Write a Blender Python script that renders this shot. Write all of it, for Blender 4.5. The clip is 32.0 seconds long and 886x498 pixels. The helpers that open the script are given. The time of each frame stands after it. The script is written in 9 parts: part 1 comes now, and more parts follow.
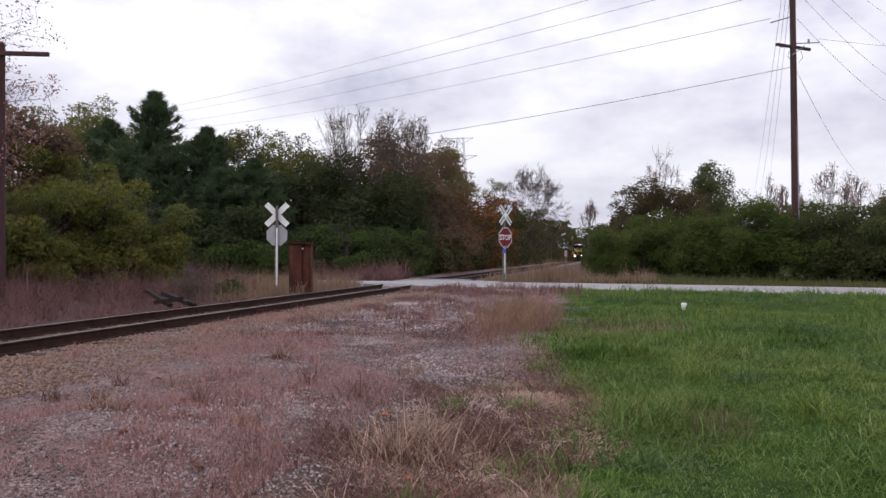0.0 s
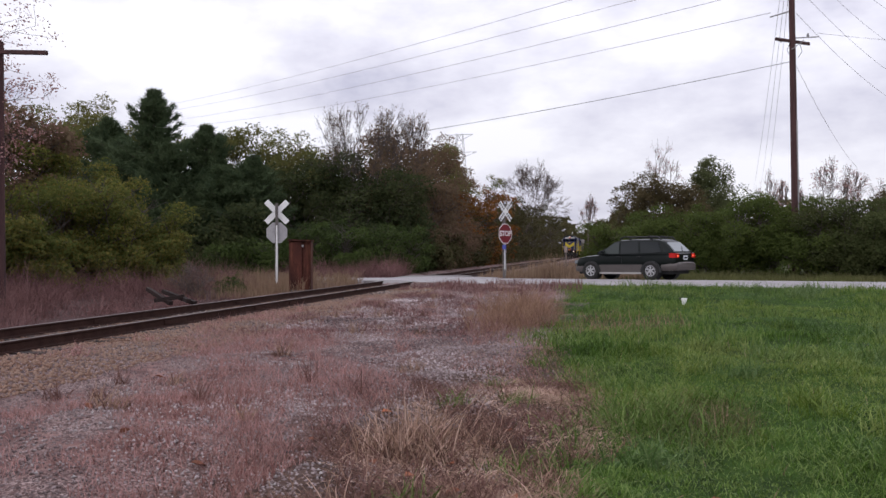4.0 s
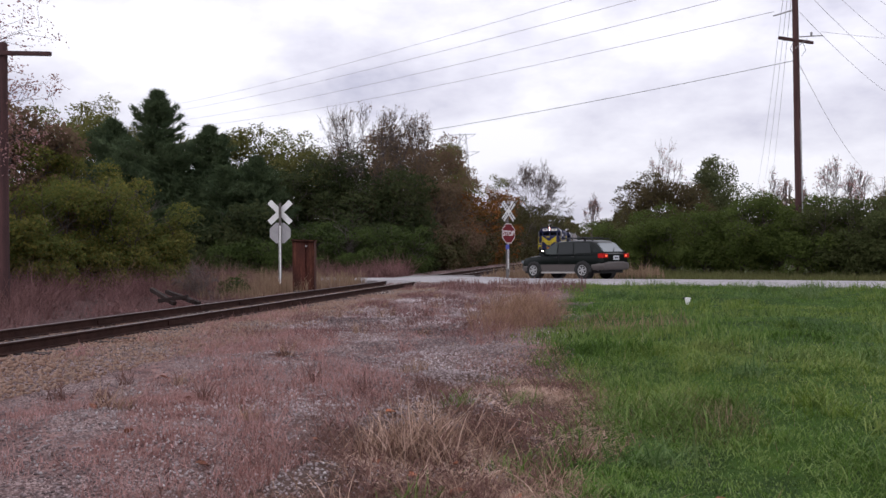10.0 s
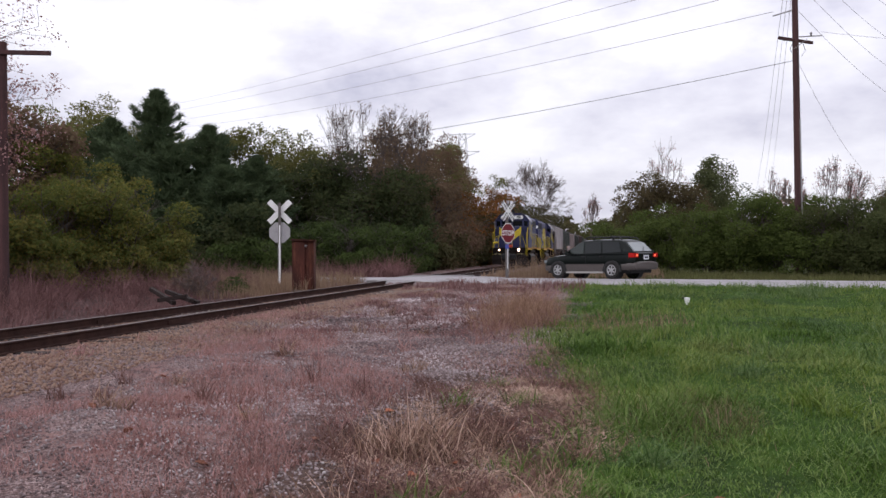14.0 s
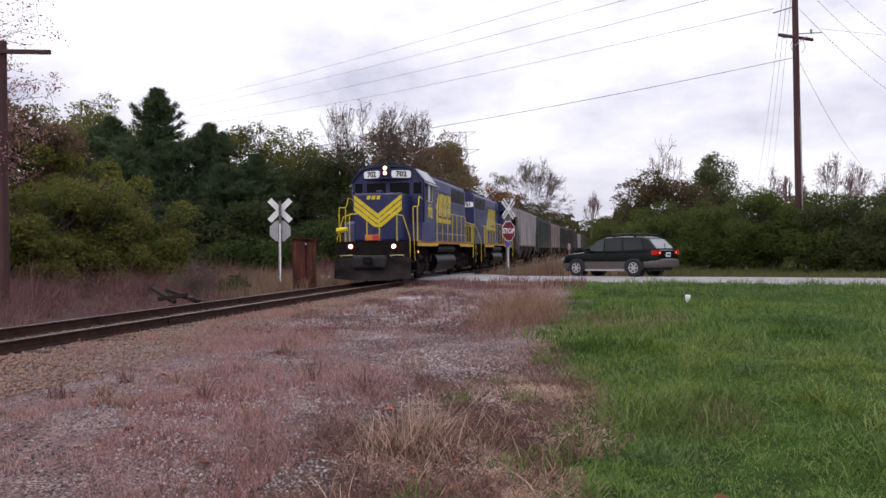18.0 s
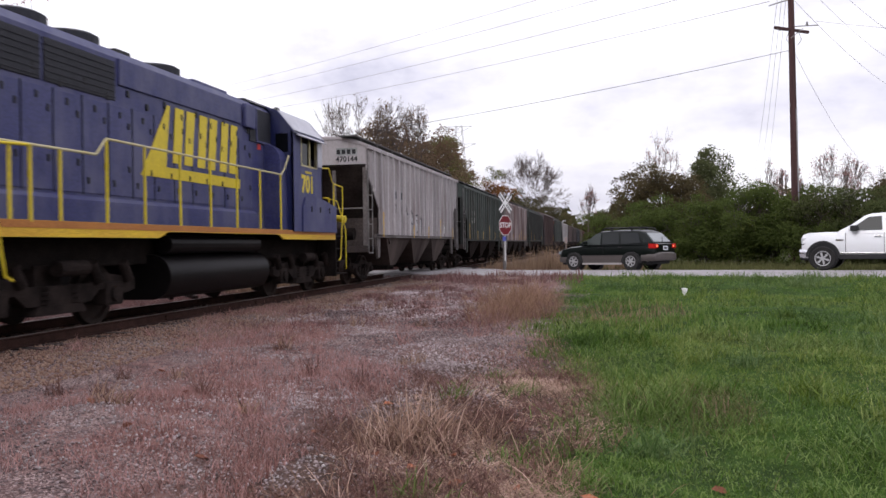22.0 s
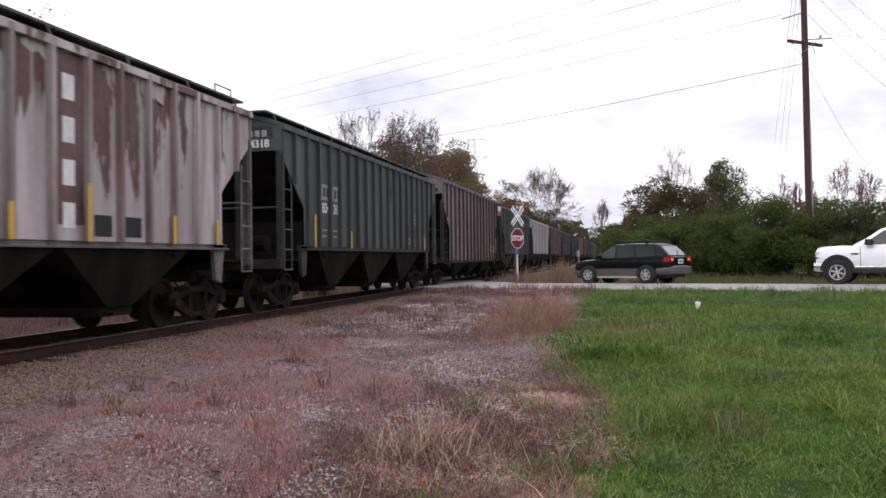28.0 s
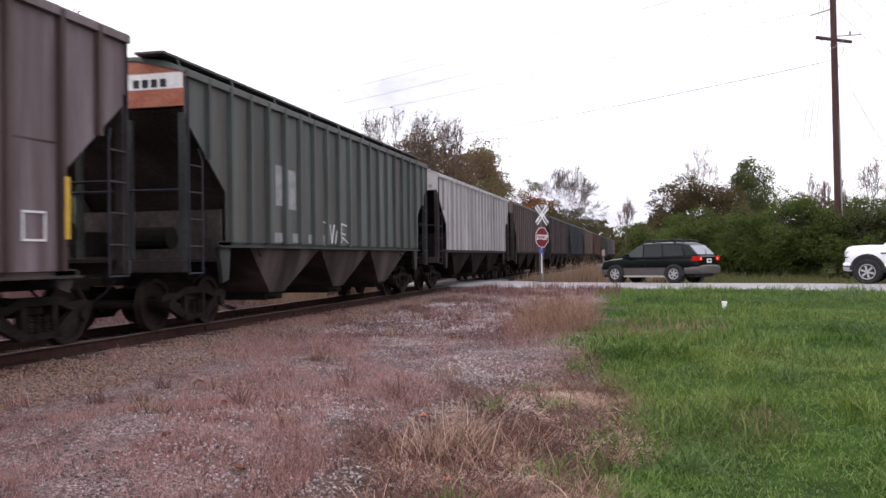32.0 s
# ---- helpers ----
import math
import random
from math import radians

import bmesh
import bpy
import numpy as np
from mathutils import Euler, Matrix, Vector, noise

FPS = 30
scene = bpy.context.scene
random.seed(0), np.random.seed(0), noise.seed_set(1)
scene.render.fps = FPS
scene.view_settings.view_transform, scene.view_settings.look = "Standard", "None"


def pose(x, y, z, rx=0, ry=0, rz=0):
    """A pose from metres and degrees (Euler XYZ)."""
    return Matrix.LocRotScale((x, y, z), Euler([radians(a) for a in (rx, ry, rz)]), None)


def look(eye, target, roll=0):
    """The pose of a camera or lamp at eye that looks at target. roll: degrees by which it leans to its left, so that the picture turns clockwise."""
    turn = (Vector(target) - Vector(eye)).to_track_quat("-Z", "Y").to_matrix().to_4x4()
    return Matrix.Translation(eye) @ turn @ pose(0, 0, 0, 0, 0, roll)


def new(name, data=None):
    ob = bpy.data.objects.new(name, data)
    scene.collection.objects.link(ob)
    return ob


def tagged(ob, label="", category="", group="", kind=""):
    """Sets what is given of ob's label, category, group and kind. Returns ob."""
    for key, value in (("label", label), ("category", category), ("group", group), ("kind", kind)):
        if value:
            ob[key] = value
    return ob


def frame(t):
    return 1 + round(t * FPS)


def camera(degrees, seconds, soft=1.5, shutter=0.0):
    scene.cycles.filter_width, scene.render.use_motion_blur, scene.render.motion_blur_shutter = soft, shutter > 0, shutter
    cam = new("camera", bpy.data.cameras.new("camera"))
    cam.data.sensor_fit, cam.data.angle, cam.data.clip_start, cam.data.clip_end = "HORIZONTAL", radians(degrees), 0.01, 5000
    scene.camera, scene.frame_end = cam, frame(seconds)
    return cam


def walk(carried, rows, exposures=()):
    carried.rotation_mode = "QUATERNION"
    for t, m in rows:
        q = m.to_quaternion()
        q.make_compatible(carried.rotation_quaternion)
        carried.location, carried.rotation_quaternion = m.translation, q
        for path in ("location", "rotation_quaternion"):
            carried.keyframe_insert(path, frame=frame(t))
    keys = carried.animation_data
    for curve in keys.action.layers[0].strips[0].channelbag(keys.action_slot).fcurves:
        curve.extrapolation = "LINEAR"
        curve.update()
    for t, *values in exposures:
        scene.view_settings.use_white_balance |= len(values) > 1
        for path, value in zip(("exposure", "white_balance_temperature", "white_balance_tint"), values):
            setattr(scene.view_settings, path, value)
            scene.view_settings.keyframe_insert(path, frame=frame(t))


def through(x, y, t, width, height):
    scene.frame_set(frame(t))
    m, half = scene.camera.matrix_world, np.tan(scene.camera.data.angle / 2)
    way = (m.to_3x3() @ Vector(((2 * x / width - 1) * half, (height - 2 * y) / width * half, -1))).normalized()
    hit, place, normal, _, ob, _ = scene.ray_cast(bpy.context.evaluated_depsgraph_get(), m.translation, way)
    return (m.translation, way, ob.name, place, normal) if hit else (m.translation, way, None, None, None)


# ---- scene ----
# The camera stands beside the track; the hand that holds it sways a little.
EYE = (0.0, 0.0, 1.22)
cam = camera(54.9, 32.0, soft=1.5, shutter=0.25)
# seconds, turn to the left of the track's line, tilt upwards, roll
SWAY = [
    (0.0, 11.26, 0.49, 0.00), (0.5, 11.20, 0.43, -0.07), (1.0, 11.12, 0.40, -0.13), (1.5, 11.08, 0.36, -0.16),
    (2.0, 11.11, 0.32, -0.23), (2.5, 11.18, 0.28, -0.25), (3.0, 11.25, 0.24, -0.26), (3.5, 11.27, 0.25, -0.30),
    (5.5, 11.22, 0.27, -0.32), (6.0, 11.20, 0.29, -0.40), (6.5, 11.22, 0.31, -0.39), (7.0, 11.32, 0.32, -0.35),
    (7.5, 11.40, 0.30, -0.34), (8.0, 11.43, 0.30, -0.36), (8.5, 11.42, 0.29, -0.37), (9.0, 11.43, 0.26, -0.37),
    (9.5, 11.47, 0.24, -0.38), (10.0, 11.48, 0.25, -0.42), (10.5, 11.45, 0.26, -0.46), (11.0, 11.39, 0.26, -0.41),
    (11.5, 11.40, 0.27, -0.32), (12.0, 11.46, 0.28, -0.32), (12.5, 11.45, 0.29, -0.36), (13.0, 11.41, 0.27, -0.39),
    (13.5, 11.42, 0.25, -0.37), (14.0, 11.45, 0.23, -0.37), (14.5, 11.45, 0.19, -0.39), (16.5, 11.38, -0.06, -0.47),
    (17.0, 11.42, -0.06, -0.50), (17.5, 11.44, 0.00, -0.48), (18.0, 11.48, 0.10, -0.52), (18.5, 11.50, 0.19, -0.55),
    (19.0, 11.51, 0.25, -0.54), (19.5, 11.48, 0.25, -0.58), (20.0, 11.45, 0.16, -0.68), (20.5, 11.41, 0.05, -0.76),
    (21.0, 11.42, -0.06, -0.79), (21.5, 11.43, -0.17, -0.75), (22.0, 11.28, -0.27, -0.82), (22.5, 11.05, -0.26, -0.88),
    (23.0, 10.72, -0.17, -0.91), (23.5, 10.45, -0.12, -0.92), (24.0, 10.33, -0.08, -0.90), (24.5, 10.34, -0.12, -0.94),
    (25.0, 10.34, -0.20, -1.08), (25.5, 10.28, -0.21, -1.21), (27.5, 11.69, 0.53, -0.71), (28.0, 12.08, 0.61, -0.70),
    (28.5, 12.53, 0.66, -0.77), (29.0, 12.88, 0.74, -0.81), (29.5, 13.08, 0.78, -0.91), (30.0, 13.22, 0.83, -0.87),
    (30.5, 13.38, 0.80, -0.79), (31.0, 13.53, 0.73, -0.79), (31.5, 13.62, 0.63, -0.72), (32.0, 13.71, 0.57, -0.67),
]


def aim(turn, tilt, roll):
    a, b = radians(turn), radians(tilt)
    way = Vector((-math.sin(a) * math.cos(b), math.cos(a) * math.cos(b), math.sin(b)))
    return look(EYE, Vector(EYE) + way, roll)


walk(cam, [(t, aim(a, b, c)) for t, a, b, c in SWAY], [(0.0, -0.02, 6380, 14.0), (14.0, 0.02, 6400, 14.0), (19.0, 0.12, 6450, 14.0), (22.0, 0.22, 6500, 14.0), (25.0, 0.28, 6500, 14.0), (30.0, 0.38, 6500, 14.0), (32.0, 0.54, 6500, 14.0)])

# ---- light: a bright overcast sky ----
SUN_UP, SUN_TURN = 38.0, 200.0
world = bpy.data.worlds.new("overcast_sky")
scene.world = world
world.use_nodes = True
wt = world.node_tree
wt.nodes.clear()
w_out = wt.nodes.new("ShaderNodeOutputWorld")
w_bg = wt.nodes.new("ShaderNodeBackground")
w_sky = wt.nodes.new("ShaderNodeTexSky")
w_sky.sky_type = "NISHITA"
w_sky.sun_disc = False
w_sky.sun_elevation, w_sky.sun_rotation = radians(SUN_UP), radians(SUN_TURN)
w_gain = wt.nodes.new("ShaderNodeMix")
w_gain.data_type, w_gain.blend_type = "RGBA", "MULTIPLY"
w_gain.inputs[0].default_value = 1.0
w_gain.inputs[7].default_value = (0.1, 0.1, 0.1, 1)
wt.links.new(w_sky.outputs[0], w_gain.inputs[6])
w_co = wt.nodes.new("ShaderNodeTexCoord")
w_map = wt.nodes.new("ShaderNodeMapping")
w_map.inputs["Scale"].default_value = (1.7, 1.7, 3.6)
w_map.inputs["Location"].default_value = (0.35, 0.1, 0.2)
w_noise = wt.nodes.new("ShaderNodeTexNoise")
w_noise.inputs["Scale"].default_value = 2.2
w_noise.inputs["Detail"].default_value = 6.0
w_noise.inputs["Roughness"].default_value = 0.55
w_ramp = wt.nodes.new("ShaderNodeValToRGB")
w_ramp.color_ramp.elements[0].position, w_ramp.color_ramp.elements[0].color = 0.30, (0.53, 0.540, 0.68, 1)
w_ramp.color_ramp.elements[1].position, w_ramp.color_ramp.elements[1].color = 0.58, (1.13, 1.135, 1.19, 1)
w_mid = w_ramp.color_ramp.elements.new(0.42)
w_mid.color = (0.83, 0.828, 0.93, 1)
w_mix = wt.nodes.new("ShaderNodeMix")
w_mix.data_type = "RGBA"
w_mix.inputs[0].default_value = 0.95
wt.links.new(w_co.outputs["Generated"], w_map.inputs["Vector"])
wt.links.new(w_map.outputs[0], w_noise.inputs["Vector"])
wt.links.new(w_noise.outputs["Fac"], w_ramp.inputs[0])
wt.links.new(w_gain.outputs[2], w_mix.inputs[6])
wt.links.new(w_ramp.outputs[0], w_mix.inputs[7])
# the cloud cover is duller towards the horizon
w_sep = wt.nodes.new("ShaderNodeSeparateXYZ")
wt.links.new(w_co.outputs["Generated"], w_sep.inputs[0])
w_low = wt.nodes.new("ShaderNodeMapRange")
w_low.inputs[1].default_value, w_low.inputs[2].default_value = 0.0, 0.30
w_low.inputs[3].default_value, w_low.inputs[4].default_value = 0.80, 1.04
wt.links.new(w_sep.outputs[2], w_low.inputs[0])
w_high = wt.nodes.new("ShaderNodeMapRange")
w_high.inputs[1].default_value, w_high.inputs[2].default_value = 0.30, 0.95
w_high.inputs[3].default_value, w_high.inputs[4].default_value = 1.00, 1.42
wt.links.new(w_sep.outputs[2], w_high.inputs[0])
w_rise = wt.nodes.new("ShaderNodeMath")
w_rise.operation = "MULTIPLY"
wt.links.new(w_low.outputs[0], w_rise.inputs[0])
wt.links.new(w_high.outputs[0], w_rise.inputs[1])
w_dim = wt.nodes.new("ShaderNodeMix")
w_dim.data_type, w_dim.blend_type = "RGBA", "MULTIPLY"
w_dim.inputs[0].default_value = 1.0
wt.links.new(w_mix.outputs[2], w_dim.inputs[6])
wt.links.new(w_rise.outputs[0], w_dim.inputs[7])
wt.links.new(w_dim.outputs[2], w_bg.inputs["Color"])
w_bg.inputs["Strength"].default_value = 1.0
wt.links.new(w_bg.outputs[0], w_out.inputs[0])
sun_data = bpy.data.lights.new("sun", "SUN")
sun_data.energy, sun_data.angle, sun_data.color = 0.7, radians(30), (1.0, 0.97, 0.93)
sun = new("sun", sun_data)
_a, _e = radians(SUN_TURN), radians(SUN_UP)
sun.matrix_world = look((0, 0, 60), (-60 * math.sin(_a) * math.cos(_e), -60 * math.cos(_a) * math.cos(_e), 60 - 60 * math.sin(_e)))

# ---- materials ----
MATS = {}


def mat(name, col, col2=None, rough=0.7, metal=0.0, scale=3.0, fine=40.0, amount=0.5, bump=0.15, stretch=(1, 1, 1),
        dirt=None, dirt_amount=0.0, dirt_scale=2.0, dirt_stretch=(1, 1, 1), runs=None, emit=0.0, coat=0.0, random=0.0, alpha_spec=0.3, grain=1.0):
    """A surface with variation at two scales: broad patches of col2 on col, fine grain, and streaks of dirt."""
    if name in MATS:
        return MATS[name]
    m = MATS[name] = bpy.data.materials.new(name)
    m.use_nodes = True
    nt = m.node_tree
    bs = nt.nodes["Principled BSDF"]
    bs.inputs["Roughness"].default_value = rough
    bs.inputs["Metallic"].default_value = metal
    bs.inputs["Specular IOR Level"].default_value = alpha_spec
    bs.inputs["Coat Weight"].default_value = coat
    bs.inputs["Coat Roughness"].default_value = 0.08
    col2 = col2 or tuple(c * 0.7 for c in col)
    co = nt.nodes.new("ShaderNodeTexCoord")
    mp = nt.nodes.new("ShaderNodeMapping")
    mp.inputs["Scale"].default_value = stretch
    nt.links.new(co.outputs["Object"], mp.inputs["Vector"])
    info = nt.nodes.new("ShaderNodeObjectInfo")
    shift = nt.nodes.new("ShaderNodeVectorMath")
    shift.operation = "MULTIPLY_ADD"
    shift.inputs[1].default_value = (17.0, 9.0, 13.0)
    nt.links.new(info.outputs["Random"], shift.inputs[0])
    nt.links.new(mp.outputs[0], shift.inputs[2])
    n1 = nt.nodes.new("ShaderNodeTexNoise")
    n1.inputs["Scale"].default_value = scale
    n1.inputs["Detail"].default_value = 5.0
    n2 = nt.nodes.new("ShaderNodeTexNoise")
    n2.inputs["Scale"].default_value = fine
    n2.inputs["Detail"].default_value = 3.0
    nt.links.new(shift.outputs[0], n1.inputs["Vector"])
    nt.links.new(shift.outputs[0], n2.inputs["Vector"])
    r1 = nt.nodes.new("ShaderNodeMapRange")
    r1.inputs[1].default_value, r1.inputs[2].default_value = 0.35, 0.65
    r1.inputs[4].default_value = amount
    nt.links.new(n1.outputs["Fac"], r1.inputs[0])
    mix = nt.nodes.new("ShaderNodeMix")
    mix.data_type = "RGBA"
    mix.inputs[6].default_value, mix.inputs[7].default_value = (*col, 1), (*col2, 1)
    nt.links.new(r1.outputs[0], mix.inputs[0])
    g = nt.nodes.new("ShaderNodeMix")
    g.data_type, g.blend_type = "RGBA", "MULTIPLY"
    g.inputs[0].default_value = 1.0
    r2 = nt.nodes.new("ShaderNodeMapRange")
    r2.inputs[1].default_value, r2.inputs[2].default_value = 0.3, 0.7
    r2.inputs[3].default_value, r2.inputs[4].default_value = 1.0 - 0.35 * amount * grain, 1.0 + 0.25 * amount * grain
    nt.links.new(n2.outputs["Fac"], r2.inputs[0])
    nt.links.new(mix.outputs[2], g.inputs[6])
    nt.links.new(r2.outputs[0], g.inputs[7])
    last = g.outputs[2]
    if dirt:
        md = nt.nodes.new("ShaderNodeMapping")
        md.inputs["Scale"].default_value = dirt_stretch
        nt.links.new(co.outputs["Object"], md.inputs["Vector"])
        n3 = nt.nodes.new("ShaderNodeTexNoise")
        n3.inputs["Scale"].default_value = dirt_scale
        n3.inputs["Detail"].default_value = 6.0
        n3.inputs["Roughness"].default_value = 0.65
        slide = nt.nodes.new("ShaderNodeVectorMath")
        slide.operation = "MULTIPLY_ADD"
        slide.inputs[1].default_value = (11.0, 23.0, 5.0)
        nt.links.new(info.outputs["Random"], slide.inputs[0])
        nt.links.new(md.outputs[0], slide.inputs[2])
        nt.links.new(slide.outputs[0], n3.inputs["Vector"])
        r3 = nt.nodes.new("ShaderNodeMapRange")
        r3.inputs[1].default_value, r3.inputs[2].default_value = (0.535, 0.565) if runs else (0.66 - 0.3 * dirt_amount, 0.72)
        r3.inputs[4].default_value = 0.9
        if runs:
            # rust that runs down from the roof edge
            sep = nt.nodes.new("ShaderNodeSeparateXYZ")
            nt.links.new(co.outputs["Object"], sep.inputs[0])
            high = nt.nodes.new("ShaderNodeMapRange")
            high.inputs[1].default_value, high.inputs[2].default_value = runs
            high.inputs[3].default_value, high.inputs[4].default_value = -0.12, 0.055
            nt.links.new(sep.outputs[2], high.inputs[0])
            plus = nt.nodes.new("ShaderNodeMath")
            nt.links.new(n3.outputs["Fac"], plus.inputs[0])
            nt.links.new(high.outputs[0], plus.inputs[1])
            nt.links.new(plus.outputs[0], r3.inputs[0])
        else:
            nt.links.new(n3.outputs["Fac"], r3.inputs[0])
        dm = nt.nodes.new("ShaderNodeMix")
        dm.data_type = "RGBA"
        dm.inputs[7].default_value = (*dirt, 1)
        nt.links.new(r3.outputs[0], dm.inputs[0])
        nt.links.new(last, dm.inputs[6])
        last = dm.outputs[2]
    if random:
        hv = nt.nodes.new("ShaderNodeHueSaturation")
        rr = nt.nodes.new("ShaderNodeMapRange")
        rr.inputs[3].default_value, rr.inputs[4].default_value = 1.0 - random, 1.0 + random
        nt.links.new(info.outputs["Random"], rr.inputs[0])
        nt.links.new(rr.outputs[0], hv.inputs["Value"])
        nt.links.new(last, hv.inputs["Color"])
        last = hv.outputs[0]
    nt.links.new(last, bs.inputs["Base Color"])
    if bump:
        b = nt.nodes.new("ShaderNodeBump")
        b.inputs["Strength"].default_value = bump
        b.inputs["Distance"].default_value = 0.02
        nt.links.new(n2.outputs["Fac"], b.inputs["Height"])
        nt.links.new(b.outputs[0], bs.inputs["Normal"])
    if emit:
        bs.inputs["Emission Color"].default_value = (*col, 1)
        bs.inputs["Emission Strength"].default_value = emit
    return m


def leaf_mat(name, cols, rough=0.6, gloss=0.25, through=0.25, island=True):
    """Foliage: every leaf takes one of the colours by its own random number."""
    if name in MATS:
        return MATS[name]
    m = MATS[name] = bpy.data.materials.new(name)
    m.use_nodes = True
    nt = m.node_tree
    bs = nt.nodes["Principled BSDF"]
    bs.inputs["Roughness"].default_value = rough
    bs.inputs["Specular IOR Level"].default_value = gloss
    geo = nt.nodes.new("ShaderNodeNewGeometry")
    ramp = nt.nodes.new("ShaderNodeValToRGB")
    els = ramp.color_ramp.elements
    while len(els) < len(cols):
        els.new(0.5)
    for i, c in enumerate(cols):
        els[i].position, els[i].color = i / max(1, len(cols) - 1), (*c, 1)
    co = nt.nodes.new("ShaderNodeTexCoord")
    n = nt.nodes.new("ShaderNodeTexNoise")
    n.inputs["Scale"].default_value = 0.45
    n.inputs["Detail"].default_value = 3.0
    nt.links.new(co.outputs["Object"], n.inputs["Vector"])
    mr = nt.nodes.new("ShaderNodeMapRange")
    mr.inputs[1].default_value, mr.inputs[2].default_value = 0.3, 0.7
    nt.links.new(n.outputs["Fac"], mr.inputs[0])
    av = nt.nodes.new("ShaderNodeMix")
    av.data_type = "FLOAT"
    av.inputs[0].default_value = 0.55
    nt.links.new(geo.outputs["Random Per Island"], av.inputs[2])
    nt.links.new(mr.outputs[0], av.inputs[3])
    nt.links.new(av.outputs[0], ramp.inputs[0])
    nt.links.new(ramp.outputs[0], bs.inputs["Base Color"])
    if through:
        tr = nt.nodes.new("ShaderNodeBsdfTranslucent")
        nt.links.new(ramp.outputs[0], tr.inputs["Color"])
        ms = nt.nodes.new("ShaderNodeMixShader")
        ms.inputs[0].default_value = through
        nt.links.new(bs.outputs[0], ms.inputs[1])
        nt.links.new(tr.outputs[0], ms.inputs[2])
        nt.links.new(ms.outputs[0], nt.nodes["Material Output"].inputs[0])
    return m


def glass_mat(name, tint, rough=0.03, clear=0.35, gloss=0.5):
    """Tinted window glass: partly see-through, with a sharp gloss."""
    if name in MATS:
        return MATS[name]
    m = MATS[name] = bpy.data.materials.new(name)
    m.use_nodes = True
    nt = m.node_tree
    bs = nt.nodes["Principled BSDF"]
    bs.inputs["Base Color"].default_value = (*tint, 1)
    bs.inputs["Roughness"].default_value = rough
    bs.inputs["Transmission Weight"].default_value = clear
    bs.inputs["Specular IOR Level"].default_value = gloss
    bs.inputs["IOR"].default_value = 1.45
    return m


# ---- building blocks ----
class Geo:
    """Gathers corners and faces of one mesh."""

    def __init__(self):
        self.v, self.f = [], []

    def add(self, vs, fs):
        n = len(self.v)
        self.v.extend(tuple(p) for p in vs)
        self.f.extend(tuple(i + n for i in q) for q in fs)
        return self

    def box(self, x0, x1, y0, y1, z0, z1):
        return self.add([(x0, y0, z0), (x1, y0, z0), (x1, y1, z0), (x0, y1, z0), (x0, y0, z1), (x1, y0, z1), (x1, y1, z1), (x0, y1, z1)],
                        [(0, 3, 2, 1), (4, 5, 6, 7), (0, 1, 5, 4), (1, 2, 6, 5), (2, 3, 7, 6), (3, 0, 4, 7)])

    def rbox(self, x0, x1, y0, y1, z0, z1, b=0.03):
        """A box with chamfered edges."""
        bm = bmesh.new()
        bmesh.ops.create_cube(bm, size=1.0)
        for v in bm.verts:
            v.co = Vector(((x0 + x1) / 2 + v.co.x * (x1 - x0), (y0 + y1) / 2 + v.co.y * (y1 - y0), (z0 + z1) / 2 + v.co.z * (z1 - z0)))
        bmesh.ops.bevel(bm, geom=bm.edges[:], offset=b, segments=2, affect="EDGES", profile=0.6)
        return self.bm(bm)

    def bm(self, bm):
        bm.verts.index_update()
        self.add([v.co for v in bm.verts], [[v.index for v in f.verts] for f in bm.faces])
        bm.free()
        return self

    def prism(self, pts, axis, a, b):
        """A flat outline (two coordinates a point), drawn out along an axis from a to b. axis x: (y, z); y: (x, z); z: (x, y)."""
        def at(p, w):
            return (w, p[0], p[1]) if axis == "x" else (p[0], w, p[1]) if axis == "y" else (p[0], p[1], w)
        n = len(pts)
        vs = [at(p, a) for p in pts] + [at(p, b) for p in pts]
        fs = [tuple(range(n - 1, -1, -1)), tuple(range(n, 2 * n))] + [(i, (i + 1) % n, n + (i + 1) % n, n + i) for i in range(n)]
        return self.add(vs, fs)

    def tube(self, p0, p1, r0, r1=None, n=8, caps=True):
        p0, p1 = Vector(p0), Vector(p1)
        r1 = r0 if r1 is None else r1
        w = (p1 - p0).normalized()
        a = w.orthogonal().normalized()
        b = w.cross(a)
        vs = []
        for p, r in ((p0, r0), (p1, r1)):
            for i in range(n):
                t = 2 * math.pi * i / n
                vs.append(p + a * (r * math.cos(t)) + b * (r * math.sin(t)))
        fs = [(i, (i + 1) % n, n + (i + 1) % n, n + i) for i in range(n)]
        if caps:
            fs += [tuple(range(n - 1, -1, -1)), tuple(range(n, 2 * n))]
        return self.add(vs, fs)

    def rail(self, pts, r, n=6):
        for a, b in zip(pts[:-1], pts[1:]):
            self.tube(a, b, r, r, n)
        return self

    def lathe(self, profile, origin, axis="x", n=24):
        """A profile of (radius, along) turned about an axis through origin."""
        o = Vector(origin)
        vs = []
        for r, h in profile:
            for i in range(n):
                t = 2 * math.pi * i / n
                c, s = r * math.cos(t), r * math.sin(t)
                vs.append(o + (Vector((h, c, s)) if axis == "x" else Vector((c, h, s)) if axis == "y" else Vector((c, s, h))))
        fs = []
        for k in range(len(profile) - 1):
            for i in range(n):
                j = (i + 1) % n
                fs.append((k * n + i, k * n + j, (k + 1) * n + j, (k + 1) * n + i))
        fs += [tuple(range(n - 1, -1, -1)), tuple(range((len(profile) - 1) * n, len(profile) * n))]
        return self.add(vs, fs)

